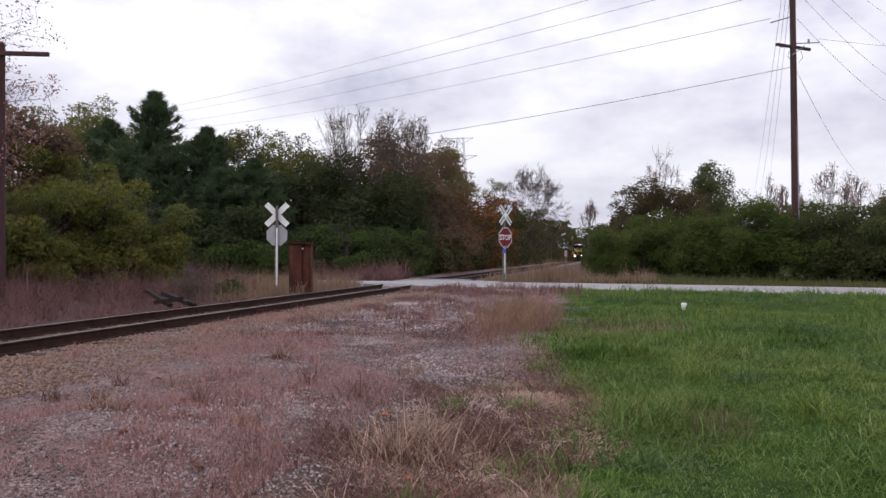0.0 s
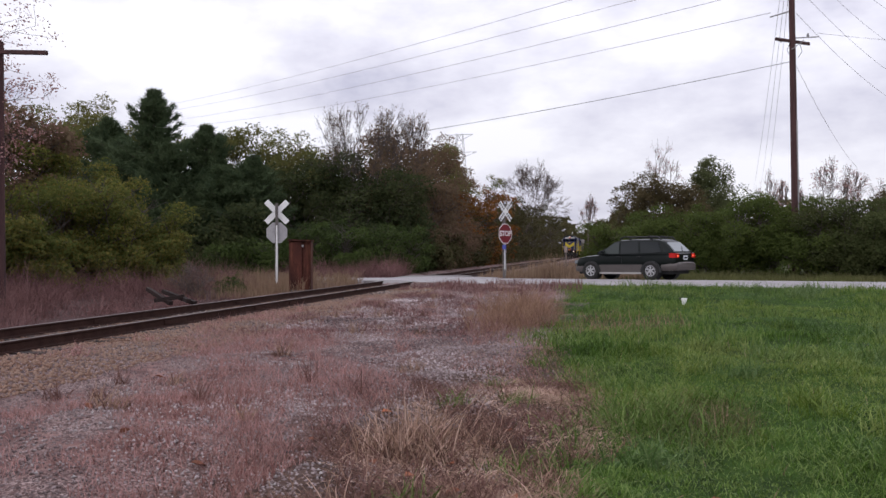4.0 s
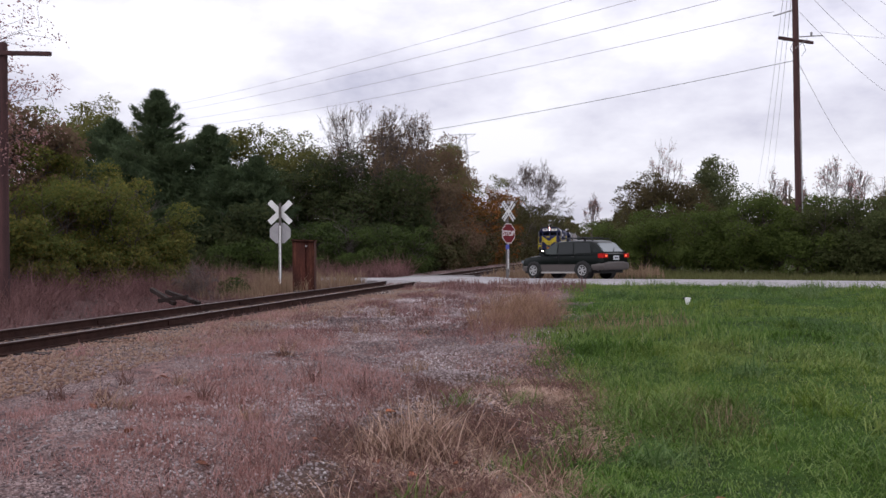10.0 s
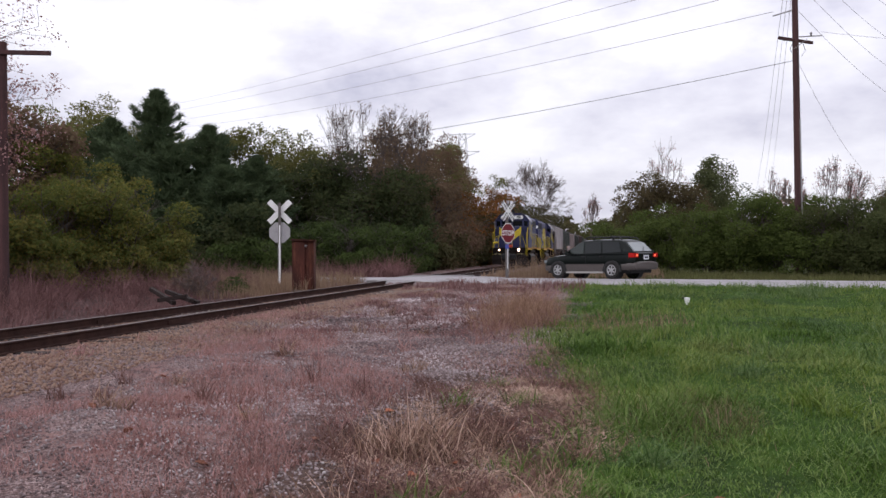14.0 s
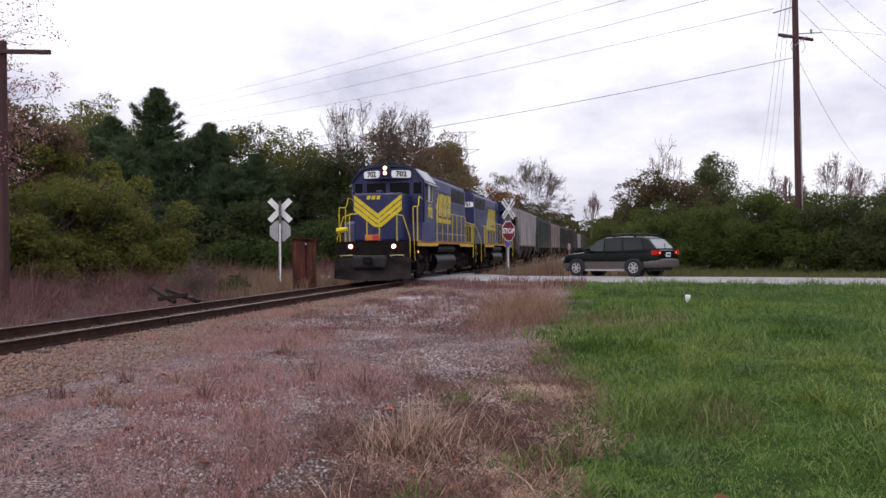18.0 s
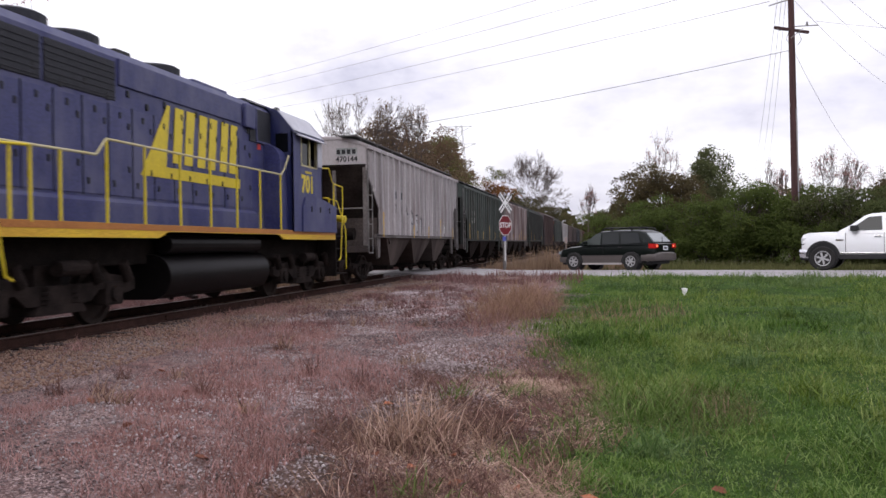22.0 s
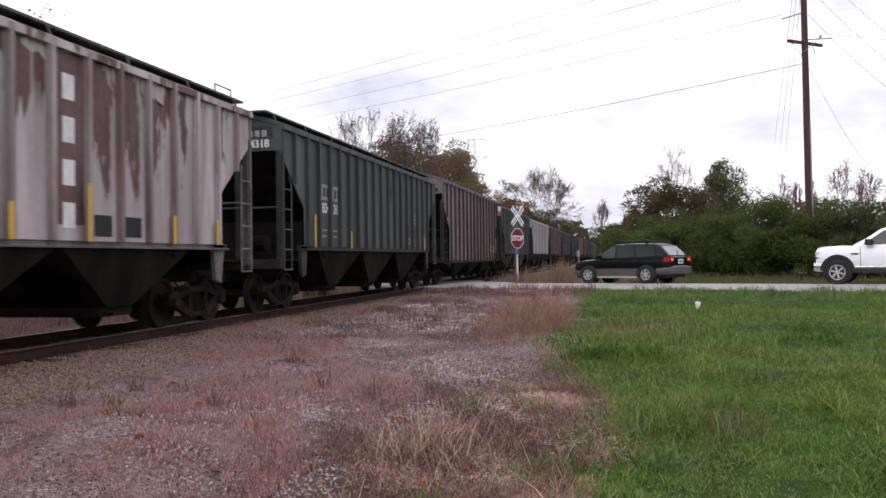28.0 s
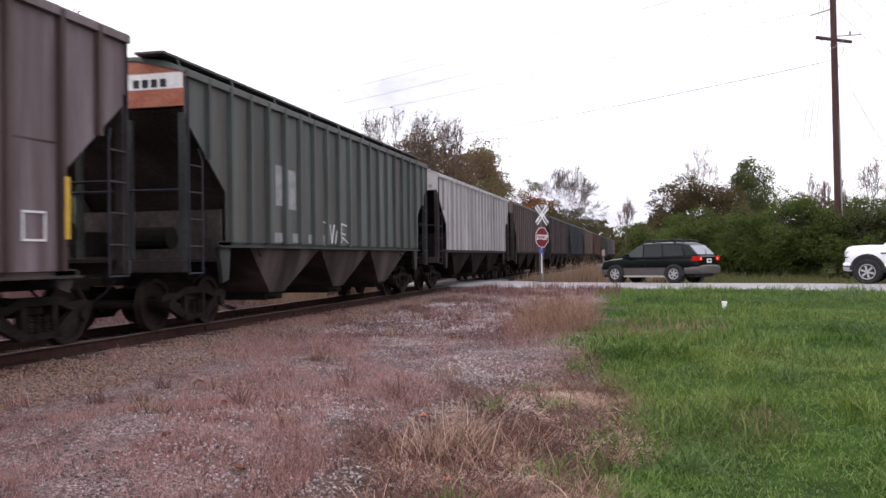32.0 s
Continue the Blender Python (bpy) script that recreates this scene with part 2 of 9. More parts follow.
    def mesh(self, name, smooth=False):
        me = bpy.data.meshes.new(name)
        me.from_pydata(self.v, [], self.f)
        bm = bmesh.new()
        bm.from_mesh(me)
        bmesh.ops.recalc_face_normals(bm, faces=bm.faces)
        bm.to_mesh(me)
        bm.free()
        if smooth:
            soften(me)
        return me


def soften(me):
    me.polygons.foreach_set("use_smooth", [True] * len(me.polygons))
    me.set_sharp_from_angle(angle=radians(35))


def part(name, geo, material, parent, label="", smooth=False):
    """Links a mesh as one object under a thing or a part."""
    me = geo.mesh(name, smooth) if isinstance(geo, Geo) else geo
    if not me.materials:
        me.materials.append(material)
    ob = new(name, me)
    ob.parent = parent
    if label:
        ob["label"] = label
    return ob


def thing(name, m, label, category, group="", kind=""):
    ob = new(name)
    ob.matrix_basis = m
    return tagged(ob, label, category, group, kind)


def solid(name, geo, material, label="", category="", group="", kind="", m=None, smooth=False):
    me = geo.mesh(name, smooth) if isinstance(geo, Geo) else geo
    me.materials.append(material)
    ob = new(name, me)
    if m is not None:
        ob.matrix_basis = m
    return tagged(ob, label, category, group, kind)


def raw_mesh(name, verts, faces_n, loops, material, smooth=False):
    """A mesh straight from number arrays: verts (n, 3), corners per face, corner indices."""
    me = bpy.data.meshes.new(name)
    nf = len(loops) // faces_n
    me.vertices.add(len(verts))
    me.vertices.foreach_set("co", np.asarray(verts, dtype=np.float32).ravel())
    me.loops.add(len(loops))
    me.loops.foreach_set("vertex_index", np.asarray(loops, dtype=np.int32))
    me.polygons.add(nf)
    me.polygons.foreach_set("loop_start", np.arange(0, nf * faces_n, faces_n, dtype=np.int32))
    me.polygons.foreach_set("loop_total", np.full(nf, faces_n, dtype=np.int32))
    me.update(calc_edges=True)
    me.validate()
    me.materials.append(material)
    return me


def letters(name, text, size, material, parent, m, depth=0.004, label="", bold=0.006):
    """Raised writing as a mesh part. The text lies in the xy plane of m, centred."""
    cu = bpy.data.curves.new(name, "FONT")
    cu.body, cu.size, cu.extrude = text, size, depth
    cu.offset = bold
    cu.align_x, cu.align_y = "CENTER", "CENTER"
    cu.resolution_u = 3
    tmp = bpy.data.objects.new(name, cu)
    scene.collection.objects.link(tmp)
    me = bpy.data.meshes.new_from_object(tmp)
    bpy.data.objects.remove(tmp)
    me.transform(m)
    me.materials.clear()
    me.materials.append(material)
    ob = new(name, me)
    ob.parent = parent
    if label:
        ob["label"] = label
    return ob


RNG = np.random.default_rng(7)

# ---- plan: the track runs along y at x = TRACK, rail heads at z = 0; the road crosses it askew ----
TRACK = -9.2
ROAD = [(60, 12.5, 0.25), (30, 22.5, 0.22), (14, 27.9, 0.20), (7.9, 30.2, 0.20), (0.7, 32.9, 0.18), (-1.4, 33.9, 0.165), (-3.5, 35.3, 0.14),
        (-6, 37.4, 0.08), (-9.2, 39.8, 0.015), (-13, 41.4, 0.0), (-18, 42.4, -0.03), (-28, 43.6, -0.05), (-60, 46, -0.1)]


def smooth_line(pts, step=0.5):
    """A smooth line through plan points."""
    p = np.array(pts, float)
    seg = np.r_[0, np.cumsum(np.linalg.norm(np.diff(p[:, :2], axis=0), axis=1))]
    s = np.arange(0, seg[-1], step)
    q = np.stack([np.interp(s, seg, p[:, i]) for i in range(p.shape[1])], 1)
    for _ in range(6):
        q[3:-3] = sum(q[3 + k:len(q) - 3 + k] for k in range(-3, 4)) / 7
    return q


ROAD_LINE = smooth_line(ROAD)
ROAD_NEAR, ROAD_FAR = 2.95, 3.0


def road_side(x, y):
    """Signed distance from the road's crown (positive on the side of the lawn) and the crown's height there."""
    x, y = np.atleast_1d(x), np.atleast_1d(y)
    best = np.full(x.shape, 1e9)
    side, zz = np.zeros(x.shape), np.zeros(x.shape)
    line = ROAD_LINE[::3]
    tang = np.gradient(line[:, :2], axis=0)
    for (px, py, pz), (tx, ty) in zip(line, tang):
        d2 = (x - px) ** 2 + (y - py) ** 2
        n = math.hypot(tx, ty)
        s = ((x - px) * -ty + (y - py) * tx) / n
        m = d2 < best
        best[m], side[m], zz[m] = d2[m], s[m], pz
    return np.sqrt(best) * np.sign(side), zz


def sstep(a, b, x):
    t = np.clip((x - a) / (b - a), 0, 1)
    return t * t * (3 - 2 * t)


def wave(x, y):
    return (0.035 * np.sin(0.9 * x + 1.3 * np.sin(0.6 * y)) + 0.03 * np.sin(1.7 * y + 0.8 * x) + 0.018 * np.sin(3.1 * x - 2.3 * y + 1.0)
            + 0.01 * np.sin(6.3 * y + 5.1 * x))


def ground_z(x, y):
    x, y = np.asarray(x, float), np.asarray(y, float)
    d, zr = road_side(x.ravel(), y.ravel())
    d, zr = d.reshape(x.shape), zr.reshape(x.shape)
    off = np.where(d > 0, d - ROAD_NEAR, -d - ROAD_FAR)
    z = -0.30 + 0.30 * sstep(14, 60, y) + wave(x, y) * sstep(0.6, 3.0, np.abs(x - TRACK) - 1.4)
    z = z + 0.10 * sstep(-2.0, 3.0, x) * sstep(4, 14, y)
    w = 1 - sstep(0.2, 5.5, off)
    z = z * (1 - w) + (zr - 0.12) * w
    t = np.abs(x - TRACK)
    k = 1 - sstep(1.75, 3.1, t)
    k = k * np.where(off < 0.3, 0.0, 1.0)
    z = z * (1 - k) + (-0.19) * k
    z = z - 0.25 * sstep(2.6, 4.0, -(x - TRACK)) * (1 - sstep(5.5, 8.0, -(x - TRACK))) * (1 - w)
    return np.where(off < 0.1, zr - 0.30, z)


def ground_material():
    m = bpy.data.materials.new("ground")
    m.use_nodes = True
    nt = m.node_tree
    bs = nt.nodes["Principled BSDF"]
    bs.inputs["Roughness"].default_value = 0.95
    bs.inputs["Specular IOR Level"].default_value = 0.15
    co = nt.nodes.new("ShaderNodeTexCoord")

    def noise_tex(scale, detail=4.0, stretch=None):
        n = nt.nodes.new("ShaderNodeTexNoise")
        n.inputs["Scale"].default_value, n.inputs["Detail"].default_value = scale, detail
        nt.links.new(co.outputs["Object"], n.inputs["Vector"])
        return n.outputs["Fac"]

    def ramp(fac, stops):
        r = nt.nodes.new("ShaderNodeValToRGB")
        els = r.color_ramp.elements
        while len(els) < len(stops):
            els.new(0.5)
        for i, (p, c) in enumerate(stops):
            els[i].position, els[i].color = p, (*c, 1)
        nt.links.new(fac, r.inputs[0])
        return r.outputs[0]

    def blend(fac, a, b):
        x = nt.nodes.new("ShaderNodeMix")
        x.data_type = "RGBA"
        nt.links.new(fac, x.inputs[0])
        nt.links.new(a, x.inputs[6])
        nt.links.new(b, x.inputs[7])
        return x.outputs[2]

    def attribute(name):
        a = nt.nodes.new("ShaderNodeAttribute")
        a.attribute_name = name
        return a.outputs["Fac"]
    vor = nt.nodes.new("ShaderNodeTexVoronoi")
    vor.inputs["Scale"].default_value = 64.0
    nt.links.new(co.outputs["Object"], vor.inputs["Vector"])
    stones = ramp(vor.outputs["Color"], [(0.12, (0.059, 0.038, 0.036)), (0.5, (0.146, 0.096, 0.092)), (0.88, (0.389, 0.297, 0.285))])
    soil = ramp(noise_tex(5.0, 8.0), [(0.3, (0.059, 0.032, 0.031)), (0.52, (0.151, 0.082, 0.075)), (0.72, (0.281, 0.168, 0.152))])
    thatch = ramp(noise_tex(14.0, 8.0), [(0.3, (0.024, 0.014, 0.011)), (0.6, (0.080, 0.049, 0.036))])
    lawn = ramp(noise_tex(2.2, 8.0), [(0.3, (0.014, 0.032, 0.004)), (0.6, (0.034, 0.074, 0.008)), (0.8, (0.070, 0.104, 0.016))])
    litter = ramp(noise_tex(9.0, 8.0), [(0.3, (0.04, 0.024, 0.024)), (0.6, (0.10, 0.062, 0.06)), (0.8, (0.17, 0.115, 0.105))])
    mixn = nt.nodes.new("ShaderNodeMapRange")
    mixn.inputs[1].default_value, mixn.inputs[2].default_value = 0.42, 0.58
    nt.links.new(noise_tex(1.1, 6.0), mixn.inputs[0])
    base = blend(mixn.outputs[0], stones, soil)
    base = blend(attribute("thatch"), base, thatch)
    base = blend(attribute("litter"), base, litter)
    base = blend(attribute("ballast"), base, stones)
    base = blend(attribute("lawn"), base, lawn)
    nt.links.new(base, bs.inputs["Base Color"])
    b = nt.nodes.new("ShaderNodeBump")
    b.inputs["Strength"].default_value, b.inputs["Distance"].default_value = 0.6, 0.03
    nt.links.new(vor.outputs["Distance"], b.inputs["Height"])
    nt.links.new(b.outputs[0], bs.inputs["Normal"])
    return m


def edge_x(y):
    """Where the lawn begins."""
    y = np.asarray(y, float)
    return np.interp(y, [4, 5.3, 6.8, 8.4, 10.8, 14.9, 20, 27, 32], [-0.45, -0.46, -0.42, -0.12, -0.58, -1.45, -1.5, -1.6, -1.8]) + 0.12 * np.sin(1.9 * y) + 0.08 * np.sin(4.7 * y + 1)


def build_ground():
    def axis_of(lo, hi, fine_lo, fine_hi, step):
        fine = list(np.arange(fine_lo, fine_hi, step))
        out, s, x = [], step, fine_lo
        while x > lo:
            s *= 1.22
            x -= s
            out.append(x)
        out = out[::-1] + fine
        s, x = step, fine_hi
        while x < hi:
            out.append(x)
            s *= 1.22
            x += s
        return np.array(out)
    xs, ys = axis_of(-900, 900, -26, 16, 0.22), axis_of(-300, 2500, 1.5, 56, 0.26)
    X, Y = np.meshgrid(xs, ys)
    Z = ground_z(X, Y)
    n, k = X.shape
    verts = np.stack([X.ravel(), Y.ravel(), Z.ravel()], 1)
    i = np.arange(n * k).reshape(n, k)
    quads = np.stack([i[:-1, :-1], i[:-1, 1:], i[1:, 1:], i[1:, :-1]], -1).reshape(-1)
    me = raw_mesh("ground", verts, 4, quads, ground_material())
    d, _ = road_side(X.ravel(), Y.ravel())
    x, y = X.ravel(), Y.ravel()
    far_side = d < 0
    lawn = sstep(-0.25, 0.45, x - edge_x(y)) * (d > 0)
    lawn = np.where((d > 0) & (x > -4) & (d < ROAD_NEAR + 1.0) & (x < -1.6), lawn * 0.3, lawn)
    lawn = np.maximum(lawn, 0.75 * far_side * sstep(-2, 2, x - 1.0))
    thatch = sstep(-3.4, -1.6, x) * (1 - sstep(10, 15, y)) * (d > 0) + 0.8 * sstep(-2.8, -1.8, x) * sstep(15, 18, y) * (1 - sstep(24, 27, y))
    thatch = np.maximum(thatch, 0.9 * far_side * sstep(-6.5, -5, x) * (1 - sstep(0, 3, x)))
    litter = sstep(2.2, 3.2, -(x - TRACK))
    ballast = 1 - sstep(1.6, 3.2, np.abs(x - TRACK - 0.3))
    for name, vals in (("lawn", lawn), ("thatch", np.clip(thatch, 0, 1)), ("litter", litter), ("ballast", ballast)):
        me.attributes.new(name, "FLOAT", "POINT").data.foreach_set("value", vals.astype(np.float32))
    soften(me)
    tagged(new("ground", me), "gravelly ground with dry weeds and a green lawn", "ground", kind="structure")


build_ground()


def build_road():
    m = mat("worn_asphalt", (0.315, 0.297, 0.303), (0.235, 0.222, 0.226), rough=0.9, scale=0.9, fine=55, amount=0.7, bump=0.25,
            dirt=(0.17, 0.16, 0.16), dirt_amount=0.35, dirt_scale=1.2, dirt_stretch=(1, 1, 1))
    line = ROAD_LINE
    tang = np.gradient(line[:, :2], axis=0)
    tang /= np.linalg.norm(tang, axis=1)[:, None]
    nrm = np.stack([-tang[:, 1], tang[:, 0]], 1)
    g = Geo()
    prof = [(-ROAD_FAR - 0.25, -0.40), (-ROAD_FAR, -0.15), (-1.6, -0.068), (-0.3, -0.012), (0.0, 0.0), (0.5, -0.004), (2.0, -0.03), (ROAD_NEAR - 0.2, -0.075),
            (ROAD_NEAR, -0.10), (ROAD_NEAR + 0.3, -0.40)]
    k = len(prof)
    vs, fs = [], []
    for j, (p, nn) in enumerate(zip(line, nrm)):
        flat = 1 - sstep(1.5, 3.5, abs(p[0] - TRACK))
        for o, h in prof:
            wob = 0.14 * math.sin(j * 0.37 + o) if abs(o) > 2.5 else 0.0
            hh = h if h < -0.3 else h * (1 - flat) - 0.012 * flat
            vs.append((p[0] + nn[0] * (o + wob), p[1] + nn[1] * (o + wob), p[2] + hh))
    for j in range(len(line) - 1):
        for i in range(k - 1):
            fs.append((j * k + i, j * k + i + 1, (j + 1) * k + i + 1, (j + 1) * k + i))
    g.add(vs, fs)
    road = solid("road", g, m, "pale worn asphalt road crossing the railway", "road", kind="structure")
    return road


build_road()


def build_track():
    steel = mat("rail_steel", (0.050, 0.026, 0.021), (0.026, 0.014, 0.012), alpha_spec=0.08, rough=0.9, metal=0.0, scale=4, fine=60, amount=0.8, bump=0.2)
    shine = mat("rail_head", (0.22, 0.185, 0.18), (0.12, 0.088, 0.080), rough=0.42, metal=0.8, scale=3, fine=60, amount=0.7, bump=0.1)
    wood = mat("tie_wood", (0.05, 0.036, 0.033), (0.025, 0.018, 0.017), rough=0.95, scale=3, fine=30, amount=0.8, bump=0.5, stretch=(0.4, 3, 3), random=0.4)
    track = thing("railway_track", pose(TRACK, 0, 0), "single railway track on weathered wooden ties", "railway track", kind="structure")
    web = [(-0.07, -0.172), (0.07, -0.172), (0.07, -0.158), (0.012, -0.142), (0.012, -0.045), (0.034, -0.032), (0.036, -0.010), (-0.036, -0.010),
           (-0.034, -0.032), (-0.012, -0.045), (-0.012, -0.142), (-0.07, -0.158)]
    for side in (-0.7535, 0.7535):
        rail = part("rail", Geo().prism([(side + x, z) for x, z in web], "y", -60, 420), steel, track)
        part("rail_head", Geo().prism([(side - 0.034, -0.0105), (side + 0.034, -0.0105), (side + 0.033, -0.002), (side + 0.022, 0.0), (side - 0.022, 0.0), (side - 0.033, -0.002)],
                                      "y", -60, 420), shine, rail, "worn bright running surface")
    ties = []
    for v in range(4):
        g = Geo().rbox(-1.29, 1.29, -0.11, 0.11, -0.32, -0.168, 0.012)
        r = random.Random(v)
        g.v = [(x + r.uniform(-0.012, 0.012), y + r.uniform(-0.01, 0.01), z + r.uniform(-0.008, 0.0)) for x, y, z in g.v]
        me = g.mesh("tie")
        me.materials.append(wood)
        ties.append(me)
    rr = random.Random(5)
    y = 1.0
    while y < 130:
        if not 35.8 < y < 45.0:
            ob = part("tie", ties[rr.randrange(4)], wood, track)
            ob.matrix_basis = pose(rr.uniform(-0.05, 0.05), y, rr.uniform(-0.012, 0.004), 0, 0, rr.uniform(-1.2, 1.2))
        y += 0.54 + rr.uniform(-0.03, 0.03)
    # joint bars bolted to the webs
    for y in (9.9, 15.4, 19.6, 21.8, 33.7):
        for side in (-0.7535, 0.7535):
            part("joint_bar", Geo().rbox(side + 0.014, side + 0.036, y - 0.42, y + 0.42, -0.14, -0.05, 0.008), steel, track)
    # timber and asphalt panels of the crossing between and beside the rails
    panel = mat("crossing_panel", (0.20, 0.19, 0.19), (0.12, 0.11, 0.11), rough=0.9, scale=2, fine=40, amount=0.7, bump=0.3)
    for x0, x1 in ((-0.66, 0.66), (-1.7, -0.80), (0.80, 1.7)):
        for y0 in (36.6, 39.6, 42.6):
            part("crossing_panel", Geo().rbox(x0, x1, y0, y0 + 2.96, -0.2, -0.006, 0.01), panel, track)


build_track()


def scatter_stones(name, n, place, lo, hi, material, label, category):
    """Loose angular stones, joined as one."""
    P, size = place(n), RNG.uniform(lo, hi, n)
    z = ground_z(P[:, 0], P[:, 1])
    base = np.array([(1, 0, 0), (-1, 0, 0), (0, 1, 0), (0, -1, 0), (0, 0, 0.8), (0, 0, -0.8)], float)
    tri = np.array([(0, 2, 4), (2, 1, 4), (1, 3, 4), (3, 0, 4), (2, 0, 5), (1, 2, 5), (3, 1, 5), (0, 3, 5)])
    ang = RNG.uniform(0, 6.28, n)
    jit = RNG.uniform(0.55, 1.25, (n, 6, 1))
    v = base[None] * jit * size[:, None, None]
    c, s = np.cos(ang)[:, None], np.sin(ang)[:, None]
    tilt = RNG.normal(0, 0.5, n)[:, None]
    vy, vz = v[:, :, 1] * np.cos(tilt) - v[:, :, 2] * np.sin(tilt), v[:, :, 1] * np.sin(tilt) + v[:, :, 2] * np.cos(tilt)
    vx = v[:, :, 0] * c - vy * s
    vy = v[:, :, 0] * s + vy * c
    V = np.stack([vx + P[:, 0:1], vy + P[:, 1:2], vz + z[:, None] + size[:, None] * 0.25], -1).reshape(-1, 3)
    L = (tri[None] + (np.arange(n) * 6)[:, None, None]).ravel()
    ob = new(name, raw_mesh(name, V, 3, L, material))
    return tagged(ob, label, category, kind="stuff")


def stone_mat(name, cols):
    return leaf_mat(name, cols, rough=0.95, gloss=0.2, through=0.0)


BALLAST = stone_mat("ballast_stone", [(0.060, 0.036, 0.030), (0.17, 0.098, 0.070), (0.26, 0.172, 0.132), (0.12, 0.092, 0.086), (0.46, 0.40, 0.37)])
GRAVEL = stone_mat("gravel_stone", [(0.054, 0.040, 0.040), (0.140, 0.104, 0.104), (0.281, 0.225, 0.226), (0.540, 0.465, 0.469)])


def near_points(x0, x1, y0, y1, power=1.6):
    """Points in a strip, thicker towards the camera."""
    def f(n):
        u = RNG.random(n) ** power
        return np.stack([RNG.uniform(x0, x1, n), y0 + (y1 - y0) * u], 1)
    return f


def shoulder_points(n):
    u = RNG.random(n) ** 1.3
    side = np.where(RNG.random(n) < 0.8, RNG.uniform(0.86, 2.9, n), RNG.uniform(-2.4, -0.86, n))
    side = np.where(RNG.random(n) < 0.22, RNG.uniform(-0.66, 0.66, n), side)
    return np.stack([TRACK + side, 6.5 + 29 * u], 1)


scatter_stones("ballast_stones", 30000, shoulder_points, 0.012, 0.036, BALLAST, "loose brownish crushed-stone ballast beside the rails", "ballast")
scatter_stones("pale_stones", 4500, near_points(-5.6, -1.4, 5.2, 26, 1.1), 0.007, 0.021, stone_mat("pale_stone", [(0.16, 0.135, 0.135), (0.26, 0.23, 0.23), (0.38, 0.35, 0.35), (0.52, 0.49, 0.49)]), "pale bigger stones lying on the gravel", "gravel")
scatter_stones("gravel_stones", 36000, near_points(-7.4, -0.6, 4.4, 26, 1.5), 0.006, 0.020, GRAVEL, "loose grey gravel scattered among the weeds", "gravel")
scatter_stones("small_stones", 9000, near_points(-4.2, -1.2, 7.5, 16.0, 1.0), 0.009, 0.026, GRAVEL, "sharp grey and white stones on the bare ground", "gravel")
scatter_stones("grey_stones", 8000, near_points(-6.6, -2.9, 16.0, 27.5, 1.0), 0.018, 0.050, GRAVEL, "grey crushed stone beside the track", "gravel")

# ---- plants ----
def tube_mesh(name, segs, material, n=4):
    """Tapered twigs: rows of x0 y0 z0 x1 y1 z1 r0 r1."""
    S = np.asarray(segs, float)
    a, b = S[:, 0:3], S[:, 3:6]
    d = b - a
    ln = np.linalg.norm(d, axis=1, keepdims=True)
    d = d / np.maximum(ln, 1e-6)
    ref = np.where(np.abs(d[:, 2:3]) < 0.9, [[0, 0, 1.0]], [[1.0, 0, 0]])
    u = np.cross(d, ref)
    u /= np.linalg.norm(u, axis=1, keepdims=True)
    w = np.cross(d, u)
    k = np.arange(n) * 2 * np.pi / n
    ring = u[:, None] * np.cos(k)[None, :, None] + w[:, None] * np.sin(k)[None, :, None]
    V = np.concatenate([a[:, None] + ring * S[:, 6, None, None], b[:, None] + ring * S[:, 7, None, None]], 1).reshape(-1, 3)
    i = np.arange(n)
    q = np.stack([i, (i + 1) % n, n + (i + 1) % n, n + i], 1)
    L = (q[None] + (np.arange(len(S)) * 2 * n)[:, None, None]).ravel()
    me = raw_mesh(name, V, 4, L, material)
    me.polygons.foreach_set("use_smooth", [True] * len(me.polygons))
    return me


def leaf_mesh(name, P, size, material, rng, aspect=0.6, middle=(0, 0, 0), radii=(1, 1, 1), loose=0.6, tilt=0.45, simple=False):
    """Leaves: folded diamonds at the points P, their faces turned loosely outwards and to the sky."""
    n = len(P)
    out = (P - np.asarray(middle)) / np.asarray(radii)
    out /= np.maximum(np.linalg.norm(out, axis=1, keepdims=True), 0.2)
    nor = out * 0.75 + np.array([0, 0, tilt]) + rng.normal(size=(n, 3)) * loose
    nor /= np.linalg.norm(nor, axis=1, keepdims=True)
    a = np.cross(nor, rng.normal(size=(n, 3)))
    a /= np.linalg.norm(a, axis=1, keepdims=True)
    b = np.cross(nor, a)
    s = np.asarray(size).reshape(-1, 1) * rng.uniform(0.6, 1.35, (n, 1))
    w = s * aspect
    c = nor * s * 0.15
    V = np.stack([P - a * s * 0.5, P + b * w * 0.5 + c, P + a * s * 0.5, P - b * w * 0.5 + c], 1).reshape(-1, 3)
    if simple:
        V = np.stack([P - a * s * 0.5 + b * w * 0.35, P - a * s * 0.3 - b * w * 0.55, P + a * s * 0.6 + b * w * 0.1], 1).reshape(-1, 3)
        return raw_mesh(name, V, 3, np.arange(n * 3), material)
    return raw_mesh(name, V, 4, np.arange(n * 4), material)


